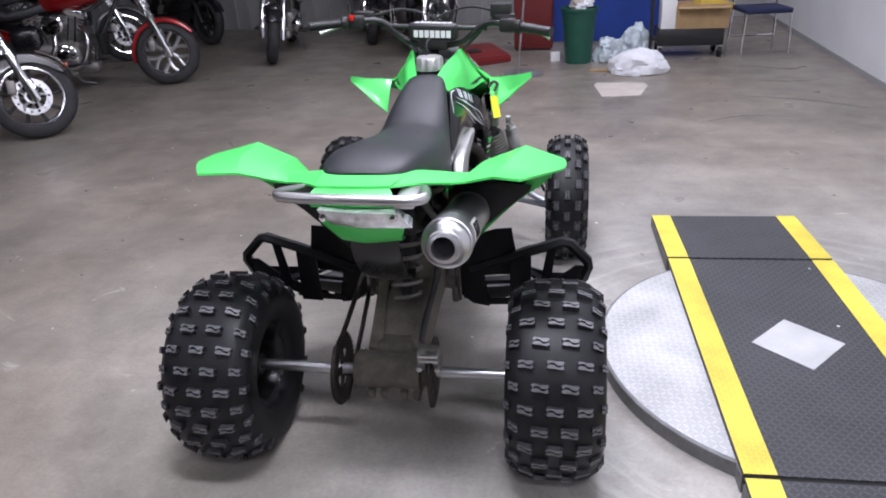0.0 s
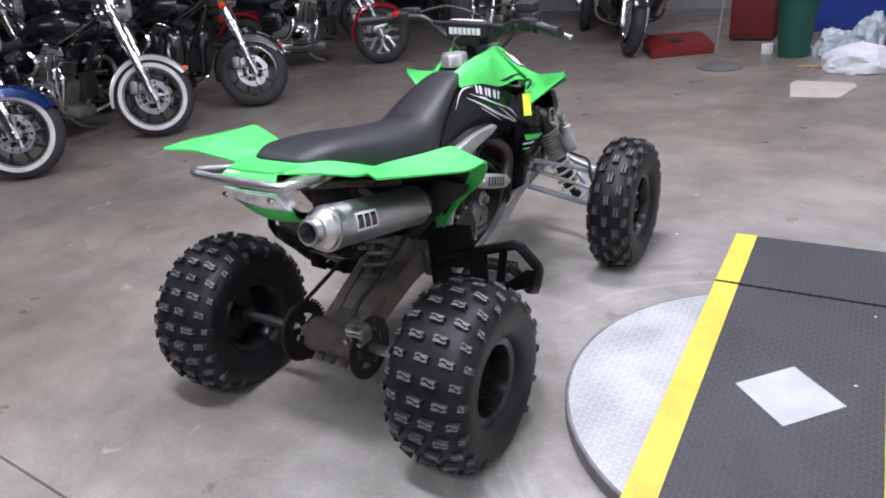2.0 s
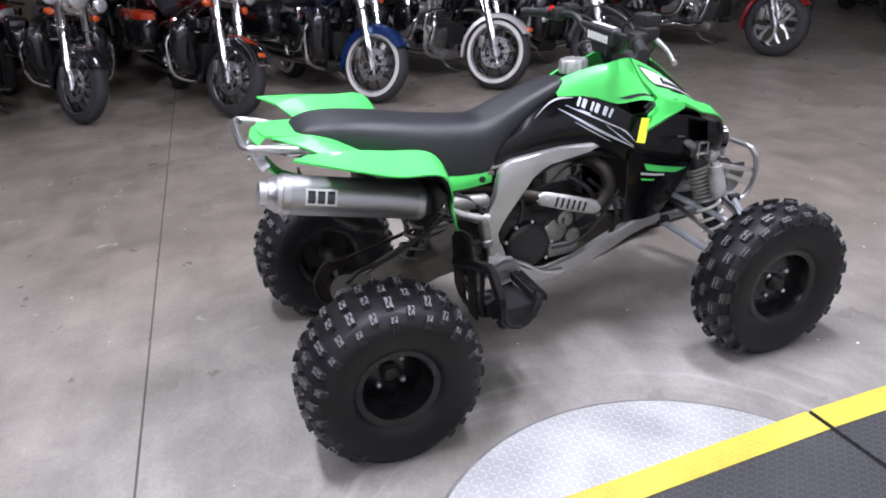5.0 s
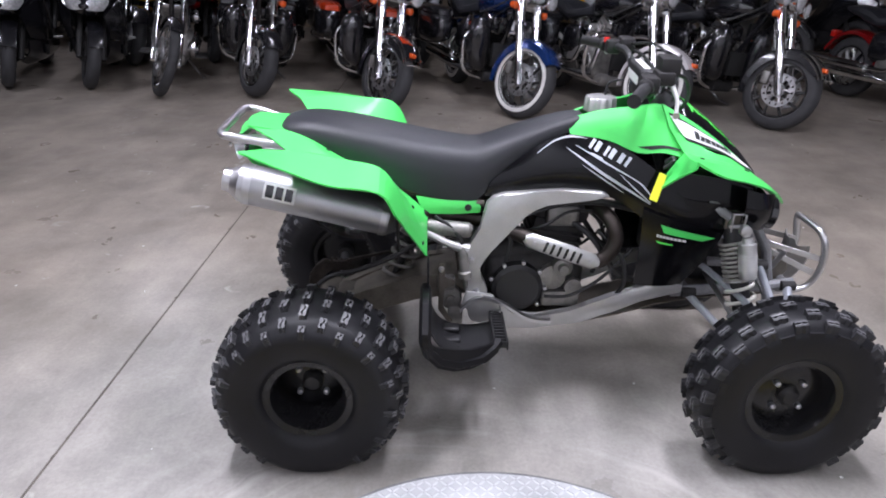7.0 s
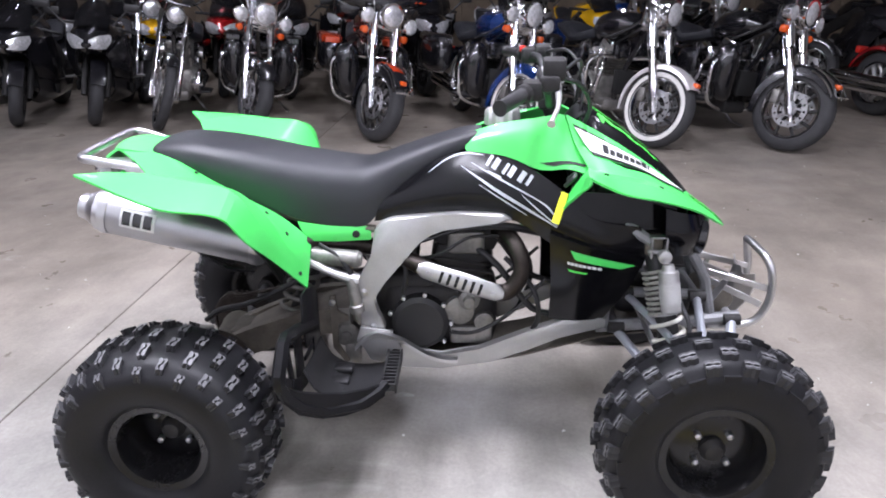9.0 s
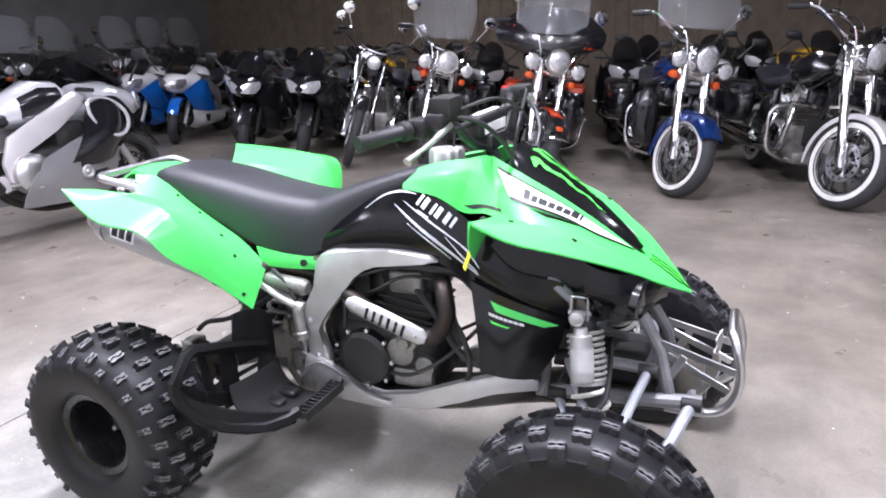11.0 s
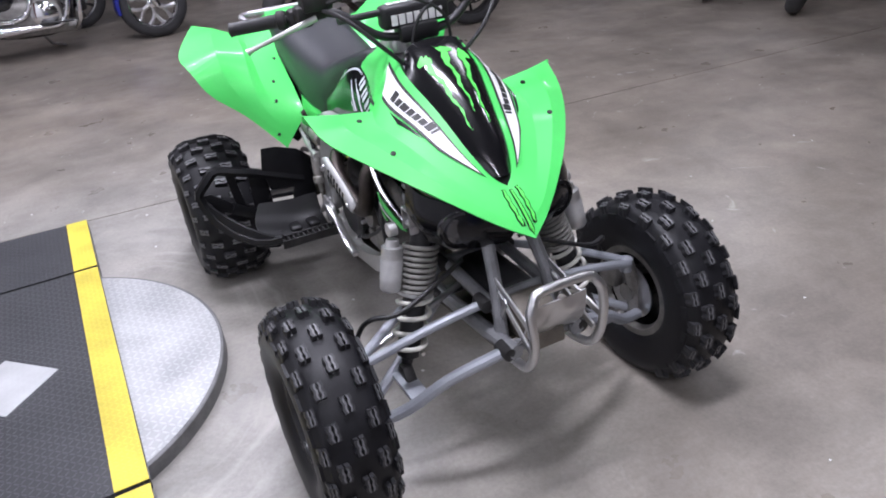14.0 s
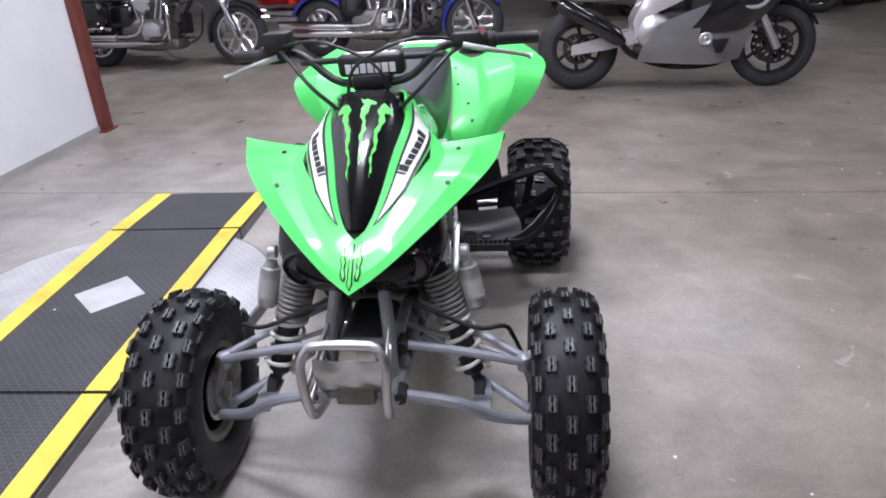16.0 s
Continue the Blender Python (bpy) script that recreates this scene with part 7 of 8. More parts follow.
# master cylinder, linkage and bolts by the frame
for s in (1, -1):
    pv = B()
    lathe(pv, [(s * 0.10, 0.040), (s * 0.135, 0.040), (s * 0.140, 0.034), (s * 0.141, 0.016), (s * 0.150, 0.015), (s * 0.151, 0.004)], 18, Matrix.Translation((0, 0.420, 0.352)))
    box(pv, (s * 0.125, 0.405, 0.405), (0.030, 0.060, 0.055), None, 0.008)
    box(pv, (s * 0.130, 0.437, 0.288), (0.026, 0.050, 0.070), None, 0.008)
    part("pivot_casting", pv, M["engine_alloy"], quad, "grubby cast swingarm pivot")
    part("pivot_bracket", plate(B(), [(0.378, 0.492), (0.396, 0.492), (0.398, 0.440), (0.432, 0.425), (0.432, 0.408), (0.396, 0.396), (0.392, 0.330), (0.428, 0.272), (0.416, 0.262), (0.378, 0.316)], 0.010, Matrix.Translation((s * 0.148, 0, 0)), 0.002), M["dull"], quad, "bare alloy bracket")
    part("link_bolt", lathe(B(), [(0, 0.010), (0.008, 0.010), (0.010, 0.004)], 10, along((s * 0.152, 0.386, 0.470), (s * 0.3, 0.386, 0.470))), M["steel"], quad, "steel bolt")
part("master_cylinder", lathe(B(), [(0.0, 0.012), (0.012, 0.017), (0.085, 0.017), (0.090, 0.022), (0.110, 0.022), (0.115, 0.010), (0.150, 0.006)], 16, along((0.172, 0.452, 0.560), (0.176, 0.470, 0.400))), M["engine_alloy"], quad, "grey rear master cylinder")
part("fluid_hose", tube(B(), [(0.172, 0.452, 0.570), (0.168, 0.42, 0.62), (0.150, 0.36, 0.655)], 0.007, 8, 4), M["black"], quad, "black fluid hose")
part("shock_link", tube(B(), [(0.165, 0.330, 0.610), (0.172, 0.395, 0.575), (0.166, 0.470, 0.548)], [0.016, 0.012, 0.020], 10, 3), M["alloy"], quad, "aluminium link arm")
for s in (1, -1):
    for y, z in ((0.505, 0.392), (0.484, 0.505)):
        part("frame_bolt", lathe(B(), [(0.0, 0.012), (0.006, 0.012), (0.008, 0.009), (0.012, 0.008), (0.013, 0.003)], 12, along((s * 0.158, y, z), (s * 0.3, y, z))), M["steel"], quad, "steel frame bolt")
    part("peg_bracket", plate(B(), [(0.470, 0.400), (0.560, 0.385), (0.590, 0.330), (0.560, 0.300), (0.490, 0.310), (0.455, 0.350)], 0.014, Matrix.Translation((s * 0.168, 0, 0)), 0.004), M["alloy"], quad, "alloy foot-peg bracket")

# front suspension
for s in (1, -1):
    lo = B()
    tube(lo, [(s * 0.105, 1.585, 0.395), (s * 0.24, 1.540, 0.335), (s * 0.34, 1.495, 0.255), (s * 0.435, 1.455, 0.215)], 0.0155, 10, 4)
    tube(lo, [(s * 0.105, 1.240, 0.365), (s * 0.30, 1.350, 0.275), (s * 0.435, 1.420, 0.215)], 0.0135, 10, 3)
    box(lo, (s * 0.300, 1.43, 0.268), (0.05, 0.14, 0.012), None, 0.003)
    part("lower_arm", lo, M["greypaint"], quad, "grey lower suspension arm")
    uo = B()
    tube(uo, [(s * 0.095, 1.475, 0.470), (s * 0.25, 1.450, 0.432), (s * 0.410, 1.430, 0.385)], 0.0125, 10, 3)
    tube(uo, [(s * 0.095, 1.260, 0.480), (s * 0.26, 1.340, 0.440), (s * 0.410, 1.405, 0.385)], 0.0115, 10, 3)
    lathe(uo, [(-0.02, 0.018), (0.02, 0.018), (0.026, 0.008)], 12, along((s * 0.413, 1.418, 0.375), (s * 0.413, 1.418, 0.5)))
    part("upper_arm", uo, M["greypaint"], quad, "grey upper suspension arm")
    kn = B()
    tube(kn, [(s * 0.435, 1.43, 0.205), (s * 0.455, 1.415, 0.27), (s * 0.415, 1.415, 0.385)], 0.020, 10, 3)
    tube(kn, [(s * 0.43, 1.405, 0.262), (s * 0.50, 1.405, 0.262)], 0.028, 12)
    part("steering_knuckle", kn, M["engine_alloy"], quad, "steering knuckle")
    bd = lathe(B(), [(s * 0.452, 0.03), (s * 0.452, 0.085), (s * 0.456, 0.085), (s * 0.456, 0.03)], 30, Matrix.Translation((0, *AX_F)), True)
    part("front_brake_disc", bd, M["steel"], quad, "front brake disc")
    part("front_caliper", box(B(), (s * 0.445, 1.335, 0.30), (0.05, 0.06, 0.09), None, 0.012), M["engine_alloy"], quad, "front brake caliper")
    part("tie_rod", tube(B(), [(s * 0.03, 1.30, 0.44), (s * 0.40, 1.345, 0.335)], 0.009, 8), M["steel"], quad, "steel tie rod")
    part("brake_hose", tube(B(), [(s * 0.10, 1.38, 0.55), (s * 0.28, 1.40, 0.475), (s * 0.36, 1.37, 0.46), (s * 0.385, 1.33, 0.40), (s * 0.42, 1.34, 0.32)], 0.0065, 8, 5), M["black"], quad, "black brake hose")
    ta, tb_ = V(s * 0.170, 1.318, 0.645), V(s * 0.288, 1.385, 0.285)
    d = tb_ - ta
    sh = part("front_shock", tube(B(), [ta, ta + d * 0.50, ta + d * 0.51, ta + d * 0.90, ta + d * 0.92, tb_], [0.030, 0.030, 0.031, 0.029, 0.016, 0.012], 16), M["black"], quad, "front shock absorber")
    part("coil_spring", tube(B(), helix(ta + d * 0.12, ta + d * 0.46, 0.042, 9), 0.0056, 8), M["springgrey"], sh, "grey close-wound coil")
    part("coil_spring_lower", tube(B(), helix(ta + d * 0.46, ta + d * 0.90, 0.043, 4.2), 0.0064, 8), M["spring"], sh, "cream open-wound coil")
    part("spring_collar", lathe(B(), [(d.length * 0.445, 0.03), (d.length * 0.445, 0.046), (d.length * 0.47, 0.046), (d.length * 0.47, 0.03)], 22, along(ta, tb_), True), M["alloy"], sh, "alloy spring collar")
    part("shock_foot", plate(B(), [(1.362, 0.264), (1.436, 0.264), (1.404, 0.305), (1.378, 0.305)], 0.030, Matrix.Translation((s * 0.292, 0, 0)), 0.005), M["engine"], quad, "dark shock foot bracket")
    part("shock_mount", box(B(), (s * 0.165, 1.31, 0.668), (0.055, 0.05, 0.06), None, 0.008), M["dull"], quad, "shock top mount")
    part("shock_tower", tube(B(), [(s * 0.120, 1.175, 0.745), (s * 0.165, 1.235, 0.718), (s * 0.190, 1.300, 0.680)], [0.016, 0.018, 0.014], 8, 3), M["framegrey"], quad, "grey shock tower arm")
    cl = B()
    for q_ in (-1, 1):
        box(cl, (s * 0.205, 1.318 + 0.020 * q_, 0.668), (0.024, 0.006, 0.060), None, 0.002, 1)
    box(cl, (s * 0.205, 1.318, 0.699), (0.024, 0.046, 0.006), None, 0.002, 1)
    tube(cl, [(s * 0.205, 1.290, 0.655), (s * 0.205, 1.346, 0.655)], 0.007, 8)
    part("shock_clevis", cl, M["steel"], quad, "steel shock clevis")
    part("reservoir_boss", lathe(B(), [(-0.012, 0.010), (-0.010, 0.018), (0.010, 0.018), (0.014, 0.008)], 16, along((s * 0.258, 1.322, 0.662), (s * 0.30, 1.322, 0.662))), M["alloy"], quad, "round alloy hose boss")
    ra, rb = V(s * 0.262, 1.332, 0.640), V(s * 0.290, 1.347, 0.510)
    rv = part("reservoir", tube(B(), [ra, ra + (rb - ra) * 0.12, ra + (rb - ra) * 0.14, ra + (rb - ra) * 0.95, rb], [0.016, 0.018, 0.027, 0.027, 0.022], 18), M["alloy"], quad, "aluminium shock reservoir")
    part("reservoir_label", lathe(B(), [(0.05, 0.0275), (0.05, 0.0282), (0.105, 0.0282), (0.105, 0.0275)], 18, along(ra, rb), True), M["palelabel"], rv, "pale silver label")

# cross members, pivots and the dark works between the front arms
for y, z, hw in ((1.240, 0.372, 0.10), (1.585, 0.398, 0.095), (1.260, 0.484, 0.09), (1.475, 0.472, 0.088)):
    part("cross_tube", tube(B(), [(-hw, y, z), (hw, y, z)], 0.015, 10), M["framegrey"], quad, "grey frame cross tube")
    for s in (1, -1):
        part("arm_pivot", lathe(B(), [(-0.026, 0.010), (-0.024, 0.0175), (0.024, 0.0175), (0.026, 0.010)], 14, Matrix.Translation((s * (hw + 0.012), y, z)) @ pose(0, 0, 0, 0, 0, 90)), M["engine"], quad, "bushed arm pivot")
part("steering_box", box(B(), (0, 1.36, 0.44), (0.13, 0.24, 0.10), None, 0.03, 3), M["black"], quad, "dark steering works")
part("front_bracket", plate(B(), [(1.50, 0.385), (1.62, 0.385), (1.60, 0.46), (1.52, 0.50), (1.48, 0.47)], 0.10, Matrix(), 0.008), M["dull"], quad, "cast front bracket")

# front bumper
for s in (1, -1):
    part("bumper_side", tube(B(), [(s * 0.084, 1.674, 0.582), (s * 0.099, 1.684, 0.552), (s * 0.097, 1.694, 0.490), (s * 0.094, 1.685, 0.430), (s * 0.091, 1.652, 0.384), (s * 0.088, 1.58, 0.368), (s * 0.085, 1.50, 0.370)], 0.0115, 12, 5), M["bright"], quad, "polished bumper side loop")
    for p_, q_ in (((0.078, 1.500, 0.545), (0.090, 1.690, 0.492)), ((0.078, 1.515, 0.515), (0.090, 1.672, 0.440)), ((0.070, 1.500, 0.400), (0.086, 1.560, 0.520))):
        part("bumper_strap", box(B(), ((V(*q_) - V(*p_)).length / 2, 0, 0), ((V(*q_) - V(*p_)).length, 0.006, 0.020), along((s * p_[0], p_[1], p_[2]), (s * q_[0], q_[1], q_[2])), 0.002, 1), M["bright"], quad, "cast aluminium bumper strap")
part("bumper_bar", tube(B(), [(-0.084, 1.674, 0.582), (-0.062, 1.668, 0.594), (0.062, 1.668, 0.594), (0.084, 1.674, 0.582)], 0.0116, 12, 3), M["bright"], quad, "polished bumper cross bar")
bp_ = Skin([[(-0.086, 1.640, 0.535), (-0.04, 1.628, 0.522), (0, 1.632, 0.528), (0.04, 1.625, 0.520), (0.086, 1.640, 0.538)], [(-0.086, 1.640, 0.490), (-0.04, 1.634, 0.480), (0, 1.622, 0.484), (0.04, 1.632, 0.478), (0.086, 1.642, 0.490)], [(-0.084, 1.615, 0.430), (-0.04, 1.600, 0.424), (0, 1.606, 0.428), (0.04, 1.598, 0.422), (0.084, 1.612, 0.430)], [(-0.080, 1.555, 0.380), (-0.04, 1.550, 0.377), (0, 1.548, 0.380), (0.04, 1.552, 0.376), (0.080, 1.555, 0.380)]])
part("bumper_plate", bp_.sheet(B(), 14, 16, 0.004, 1), M["bright"], quad, "dented aluminium bumper plate")

# steering and controls
part("steering_stem", tube(B(), [(0, 1.19, 0.62), (0, 1.02, 1.02)], 0.018, 12), M["black"], quad, "steering stem")
bar = tube(B(), [(-0.446, 0.895, 1.114), (-0.30, 0.960, 1.124), (-0.20, 1.000, 1.122), (-0.09, 1.020, 1.045), (0.09, 1.020, 1.045), (0.20, 1.000, 1.122), (0.30, 0.960, 1.124), (0.446, 0.895, 1.114)], 0.0115, 12, 5)
hbar = part("handlebar", bar, M["black"], quad, "black handlebar with cross pad")
TURN = Matrix.Translation((0, 1.02, 1.045)) @ Matrix.Rotation(radians(-3.5), 4, "Z") @ Matrix.Rotation(radians(2.4), 4, "Y") @ Matrix.Translation((0, -1.02, -1.045))   # steered a little
hbar.matrix_basis = TURN
pad = part("cross_pad", box(B(), (0, 1.010, 1.090), (0.190, 0.050, 0.062), None, 0.014, 3), M["black"], hbar, "black foam cross-bar pad")
for yy in (0.9845, 1.0355):
    for i in range(7):
        part("pad_letter", box(B(), (-0.063 + i * 0.021, yy, 1.083), (0.0165, 0.003, 0.026), None, 0.0005, 1), M["white"], pad, "white lettering bar")
    part("pad_line", box(B(), (0, yy - 0.003 * (1 if yy > 1 else -1), 1.106), (0.160, 0.003, 0.005), None, 0.0005, 1), M["white"], pad, "white line")
for i in range(7):
    part("pad_letter", box(B(), (-0.063 + i * 0.021, 1.010, 1.1215), (0.0165, 0.020, 0.002), None, 0.0005, 1), M["white"], pad, "white lettering bar")
part("cross_bar", tube(B(), [(-0.205, 1.010, 1.105), (0.205, 1.010, 1.105)], 0.009, 10), M["black"], hbar)
part("bar_clamp", box(B(), (0, 1.02, 1.045), (0.11, 0.06, 0.045), None, 0.01), M["black"], hbar, "black bar clamp")
for s in (1, -1):
    part("grip", tube(B(), [(s * 0.325, 0.949, 1.123), (s * 0.330, 0.947, 1.123), (s * 0.448, 0.894, 1.114), (s * 0.452, 0.892, 1.114)], [0.021, 0.017, 0.017, 0.019], 14), M["black"], hbar, "black rubber grip")
    pc = B()
    box(pc, (s * 0.288, 0.966, 1.124), (0.06, 0.050, 0.048), None, 0.01)
    box(pc, (s * 0.270, 1.008, 1.140), (0.075, 0.050, 0.038), None, 0.008)
    lathe(pc, [(0.0, 0.020), (0.006, 0.024), (0.022, 0.024), (0.026, 0.018)], 14, along((s * 0.318, 0.951, 1.123), (s * 0.40, 0.915, 1.118)))
    part("control_pod", pc, M["engine"], hbar, "dark control housing")
    part("lever", tube(B(), [(s * 0.262, 1.030, 1.128), (s * 0.31, 1.030, 1.116), (s * 0.37, 1.020 + s * 0.006, 1.100), (s * 0.425, 0.997 + s * 0.015, 1.082), (s * 0.440, 0.993 + s * 0.016, 1.076)], [0.009, 0.008, 0.006, 0.006, 0.010], 10, 4), M["alloy"], hbar, "aluminium hand lever")
    cb = B()
    tube(cb, [(s * 0.255, 1.020, 1.135), (s * 0.215, 1.075, 1.115), (s * 0.150, 1.115, 1.050), (s * 0.085, 1.110, 0.985), (s * 0.060, 1.090, 0.930)], 0.0058, 8, 5)
    tube(cb, [(s * 0.240, 1.030, 1.150), (s * 0.120, 1.085, 1.165), (s * -0.020, 1.110, 1.110), (s * -0.055, 1.105, 1.030), (s * -0.050, 1.090, 0.950)], 0.0045, 8, 5)
    part("cable", cb, M["black"], quad, "black control cable")
part("switch", box(B(), (-0.300, 0.945, 1.142), (0.02, 0.02, 0.02), None, 0.004), M["redlens"], hbar, "red stop switch")
part("fluid_reservoir", box(B(), (0.255, 1.020, 1.170), (0.075, 0.055, 0.050), None, 0.006), M["engine"], hbar, "dark brake-fluid reservoir")
cap = B()
ribs_ = [0.050 + (0.004 if k % 4 < 2 else 0.0) for k in range(48)]
loft(cap, [[(f * q * math.cos(2 * math.pi * k / 48), f * q * math.sin(2 * math.pi * k / 48), z_) for k, q in enumerate(ribs_)] for z_, f in ((0.0, 0.98), (0.040, 0.94), (0.046, 0.85), (0.048, 0.5))], pose(0.000, 0.890, 0.972))
fc = part("fuel_cap", cap, M["alloy"], quad, "ribbed silver fuel cap")
part("vent_hose", tube(B(), [(-0.012, 0.905, 1.015), (-0.012, 0.915, 1.06), (-0.005, 0.96, 1.07)], 0.004, 8, 4), M["black"], fc, "thin vent hose")
part("tank_top", Skin([[(-0.05, 0.80, 0.930), (0, 0.80, 0.945), (0.05, 0.80, 0.930)], [(-0.07, 0.91, 0.950), (0, 0.91, 0.965), (0.07, 0.91, 0.950)], [(-0.10, 1.05, 0.965), (0, 1.05, 0.985), (0.10, 1.05, 0.965)]]).sheet(B(), 8, 8, 0.01, -1), M["black"], quad, "black tank top")
tg = B()
loft(tg, [[(0.206, 1.046, 0.830), (0.232, 1.060, 0.830), (0.234, 1.058, 0.830), (0.208, 1.044, 0.830)], [(0.222, 1.020, 0.750), (0.248, 1.036, 0.750), (0.250, 1.034, 0.750), (0.224, 1.018, 0.750)]])
part("price_tag", tg, M["yellow_tag"], quad, "yellow hanging tag")
part("wiring", tube(B(), [(0.20, 1.06, 0.86), (0.215, 1.075, 0.88), (0.235, 1.07, 0.875), (0.225, 1.05, 0.85)], 0.006, 8, 4), M["black"], quad, "loose black wire loop")


# ---- odds and ends by the far wall ----
M["binGreen"] = shader("dark_green_plastic", (0.010, 0.075, 0.050), 0.45, var=0.15, scale=8)
M["bluecloth"] = shader("blue_banner_cloth", (0.008, 0.040, 0.25), 0.6, var=0.2, scale=4, bump=0.1)
M["card"] = shader("cardboard", (0.40, 0.27, 0.14), 0.8, var=0.15, scale=8, fine=60, bump=0.15)
M["cardpale"] = shader("grey_cardboard", (0.52, 0.47, 0.42), 0.85, var=0.12, scale=8, fine=60)
M["yellowcard"] = shader("yellow_box_card", (0.60, 0.42, 0.06), 0.6, var=0.15)
M["whitecloth"] = shader("white_fabric", (0.70, 0.71, 0.74), 0.8, var=0.08, scale=14, bump=0.3)
M["bagfilm"] = shader("grey_white_bag_film", (0.48, 0.55, 0.58), 0.3, var=0.25, scale=16)
M["liftred"] = shader("red_painted_steel", (0.16, 0.010, 0.010), 0.4, var=0.2, scale=8, bump=0.1)
M["redcab"] = shader("dull_red_cloth", (0.13, 0.012, 0.012), 0.6, var=0.2, scale=6)
M["bluefab"] = shader("blue_upholstery", (0.010, 0.016, 0.055), 0.8, var=0.2, fine=200, bump=0.2)


def lump(bm, c, s, seed, rough=0.18, seg=20):
    """A crumpled soft heap, flat at the bottom."""
    t = bmesh.new()
    bmesh.ops.create_icosphere(t, subdivisions=4, radius=1)
    for v in t.verts:
        n1 = noise.noise(v.co * 1.6 + V(seed, 0, 0))
        n2 = noise.noise(v.co * 4.5 + V(0, seed, 0))
        n3 = abs(noise.noise(v.co * 3.0 + V(0, 0, seed)))
        v.co *= 1 + rough * n1 + rough * 0.45 * n2 - rough * 0.7 * n3
        v.co = V(v.co.x * s[0], v.co.y * s[1], max(v.co.z, -0.35) * s[2])
    zmin = min(v.co.z for v in t.verts)
    pour(bm, t, Matrix.Translation((c[0], c[1], c[2] - zmin)))
    return bm


bin_ = thing("waste_bin", "dark green plastic waste bin heaped with crumpled paper", "waste bin", pose(0.76, 6.02, 0))
part("bin_body", lathe(B(), [(0.0, 0.135), (0.50, 0.175), (0.53, 0.182), (0.535, 0.195), (0.56, 0.195), (0.56, 0.178), (0.02, 0.125)], 36, pose(0, 0, 0, 0, -90, 0)), M["binGreen"], bin_)
for i in range(9):
    a = i * 2.4
    part("crumpled_paper", lump(B(), (0.09 * math.cos(a) * (i % 3) / 2, 0.09 * math.sin(a) * (i % 3) / 2, 0.52 + 0.01 * i), (0.06, 0.06, 0.05), 3.1 * i, 0.4), [M["white"], M["cardpale"], M["whitecloth"]][i % 3], bin_, "crumpled paper")
tagged(part("white_sack", lump(B(), (1.32, 5.42, 0), (0.27, 0.20, 0.165), 7.0, 0.22), M["whitecloth"], None, "slumped white cloth sack lying on the concrete floor"), "", "sack")
tagged(part("plastic_bag", lump(B(), (1.10, 6.05, 0), (0.17, 0.16, 0.19), 2.0, 0.3), M["bagfilm"], None, "crumpled translucent plastic bag beside the bin"), "", "bag")
tagged(part("wrap_bag", lump(B(), (1.38, 6.35, 0), (0.17, 0.16, 0.24), 11.0, 0.35), M["bagfilm"], None, "bundle of pale blue plastic wrap by the cart"), "", "bag")
tagged(part("wood_offcut", box(B(), (0.98, 5.50, 0.012), (0.26, 0.035, 0.02), pose(0, 0, 0), 0.003), M["card"], None, "thin wooden offcut lying on the floor"), "", "wood")
sheet = B()
loft(sheet, [[(0.89, 4.97, z), (1.315, 4.93, z), (1.335, 4.80, z), (1.23, 4.44, z), (0.90, 4.43, z), (0.86, 4.86, z)] for z in (0.001, 0.006)])
tagged(part("cardboard_sheet", sheet, M["cardpale"], None, "flat pale cardboard sheet on the floor"), "", "cardboard")

cart = thing("tool_cart", "low black steel cart on castors with an upright post", "cart", pose(1.92, 6.28, 0, 0, 0, -2))
part("tray", box(B(), (0, 0, 0.21), (0.66, 0.42, 0.17), None, 0.012), M["black"], cart)
for x in (-0.30, 0.30):
    for y in (-0.17, 0.17):
        part("castor", lathe(B(), [(-0.018, 0.03), (-0.018, 0.055), (0.018, 0.055), (0.018, 0.03)], 18, Matrix.Translation((x, y, 0.056))), M["rubber"], cart, "black castor")
        part("castor_fork", box(B(), (x, y, 0.10), (0.05, 0.03, 0.05), None, 0.004), M["steel"], cart)
part("post", box(B(), (-0.40, -0.16, 0.62), (0.035, 0.035, 1.1), None, 0.004), M["black"], cart, "black upright post")
part("post_bracket", box(B(), (-0.36, -0.16, 0.20), (0.12, 0.035, 0.04), None, 0.004), M["black"], cart)
cb = thing("cardboard_box", "open brown cardboard box standing on the cart", "box", pose(2.02, 6.24, 0.297, 0, 0, -3))
for x, y, sx, sy in ((-0.26, 0, 0.006, 0.34), (0.26, 0, 0.006, 0.34), (0, -0.17, 0.514, 0.006), (0, 0.17, 0.514, 0.006)):
    part("wall", box(B(), (x, y, 0.12), (sx, sy, 0.24)), M["card"], cb)
part("bottom", box(B(), (0, 0, 0.004), (0.51, 0.33, 0.008)), M["card"], cb)
part("flap", box(B(), (0.0, -0.235, 0.215), (0.50, 0.15, 0.005), None), M["card"], cb)
tagged(part("yellow_carton", box(B(), (0.06, 0.0, 0.19), (0.34, 0.22, 0.2), pose(2.02, 6.24, 0.297, 0, 14, 8), 0.004), M["yellowcard"], None, "yellow carton tipped inside the cardboard box"), "", "box")
tagged(part("white_carton", box(B(), (0, 0, 0.14), (0.15, 0.20, 0.28), pose(1.68, 6.20, 0.297), 0.004), M["white"], None, "white carton standing on the cart"), "", "box")
chair = thing("chair", "stacking chair with chrome legs and dark blue seat", "chair", pose(2.62, 6.20, 0, 0, 0, 6))
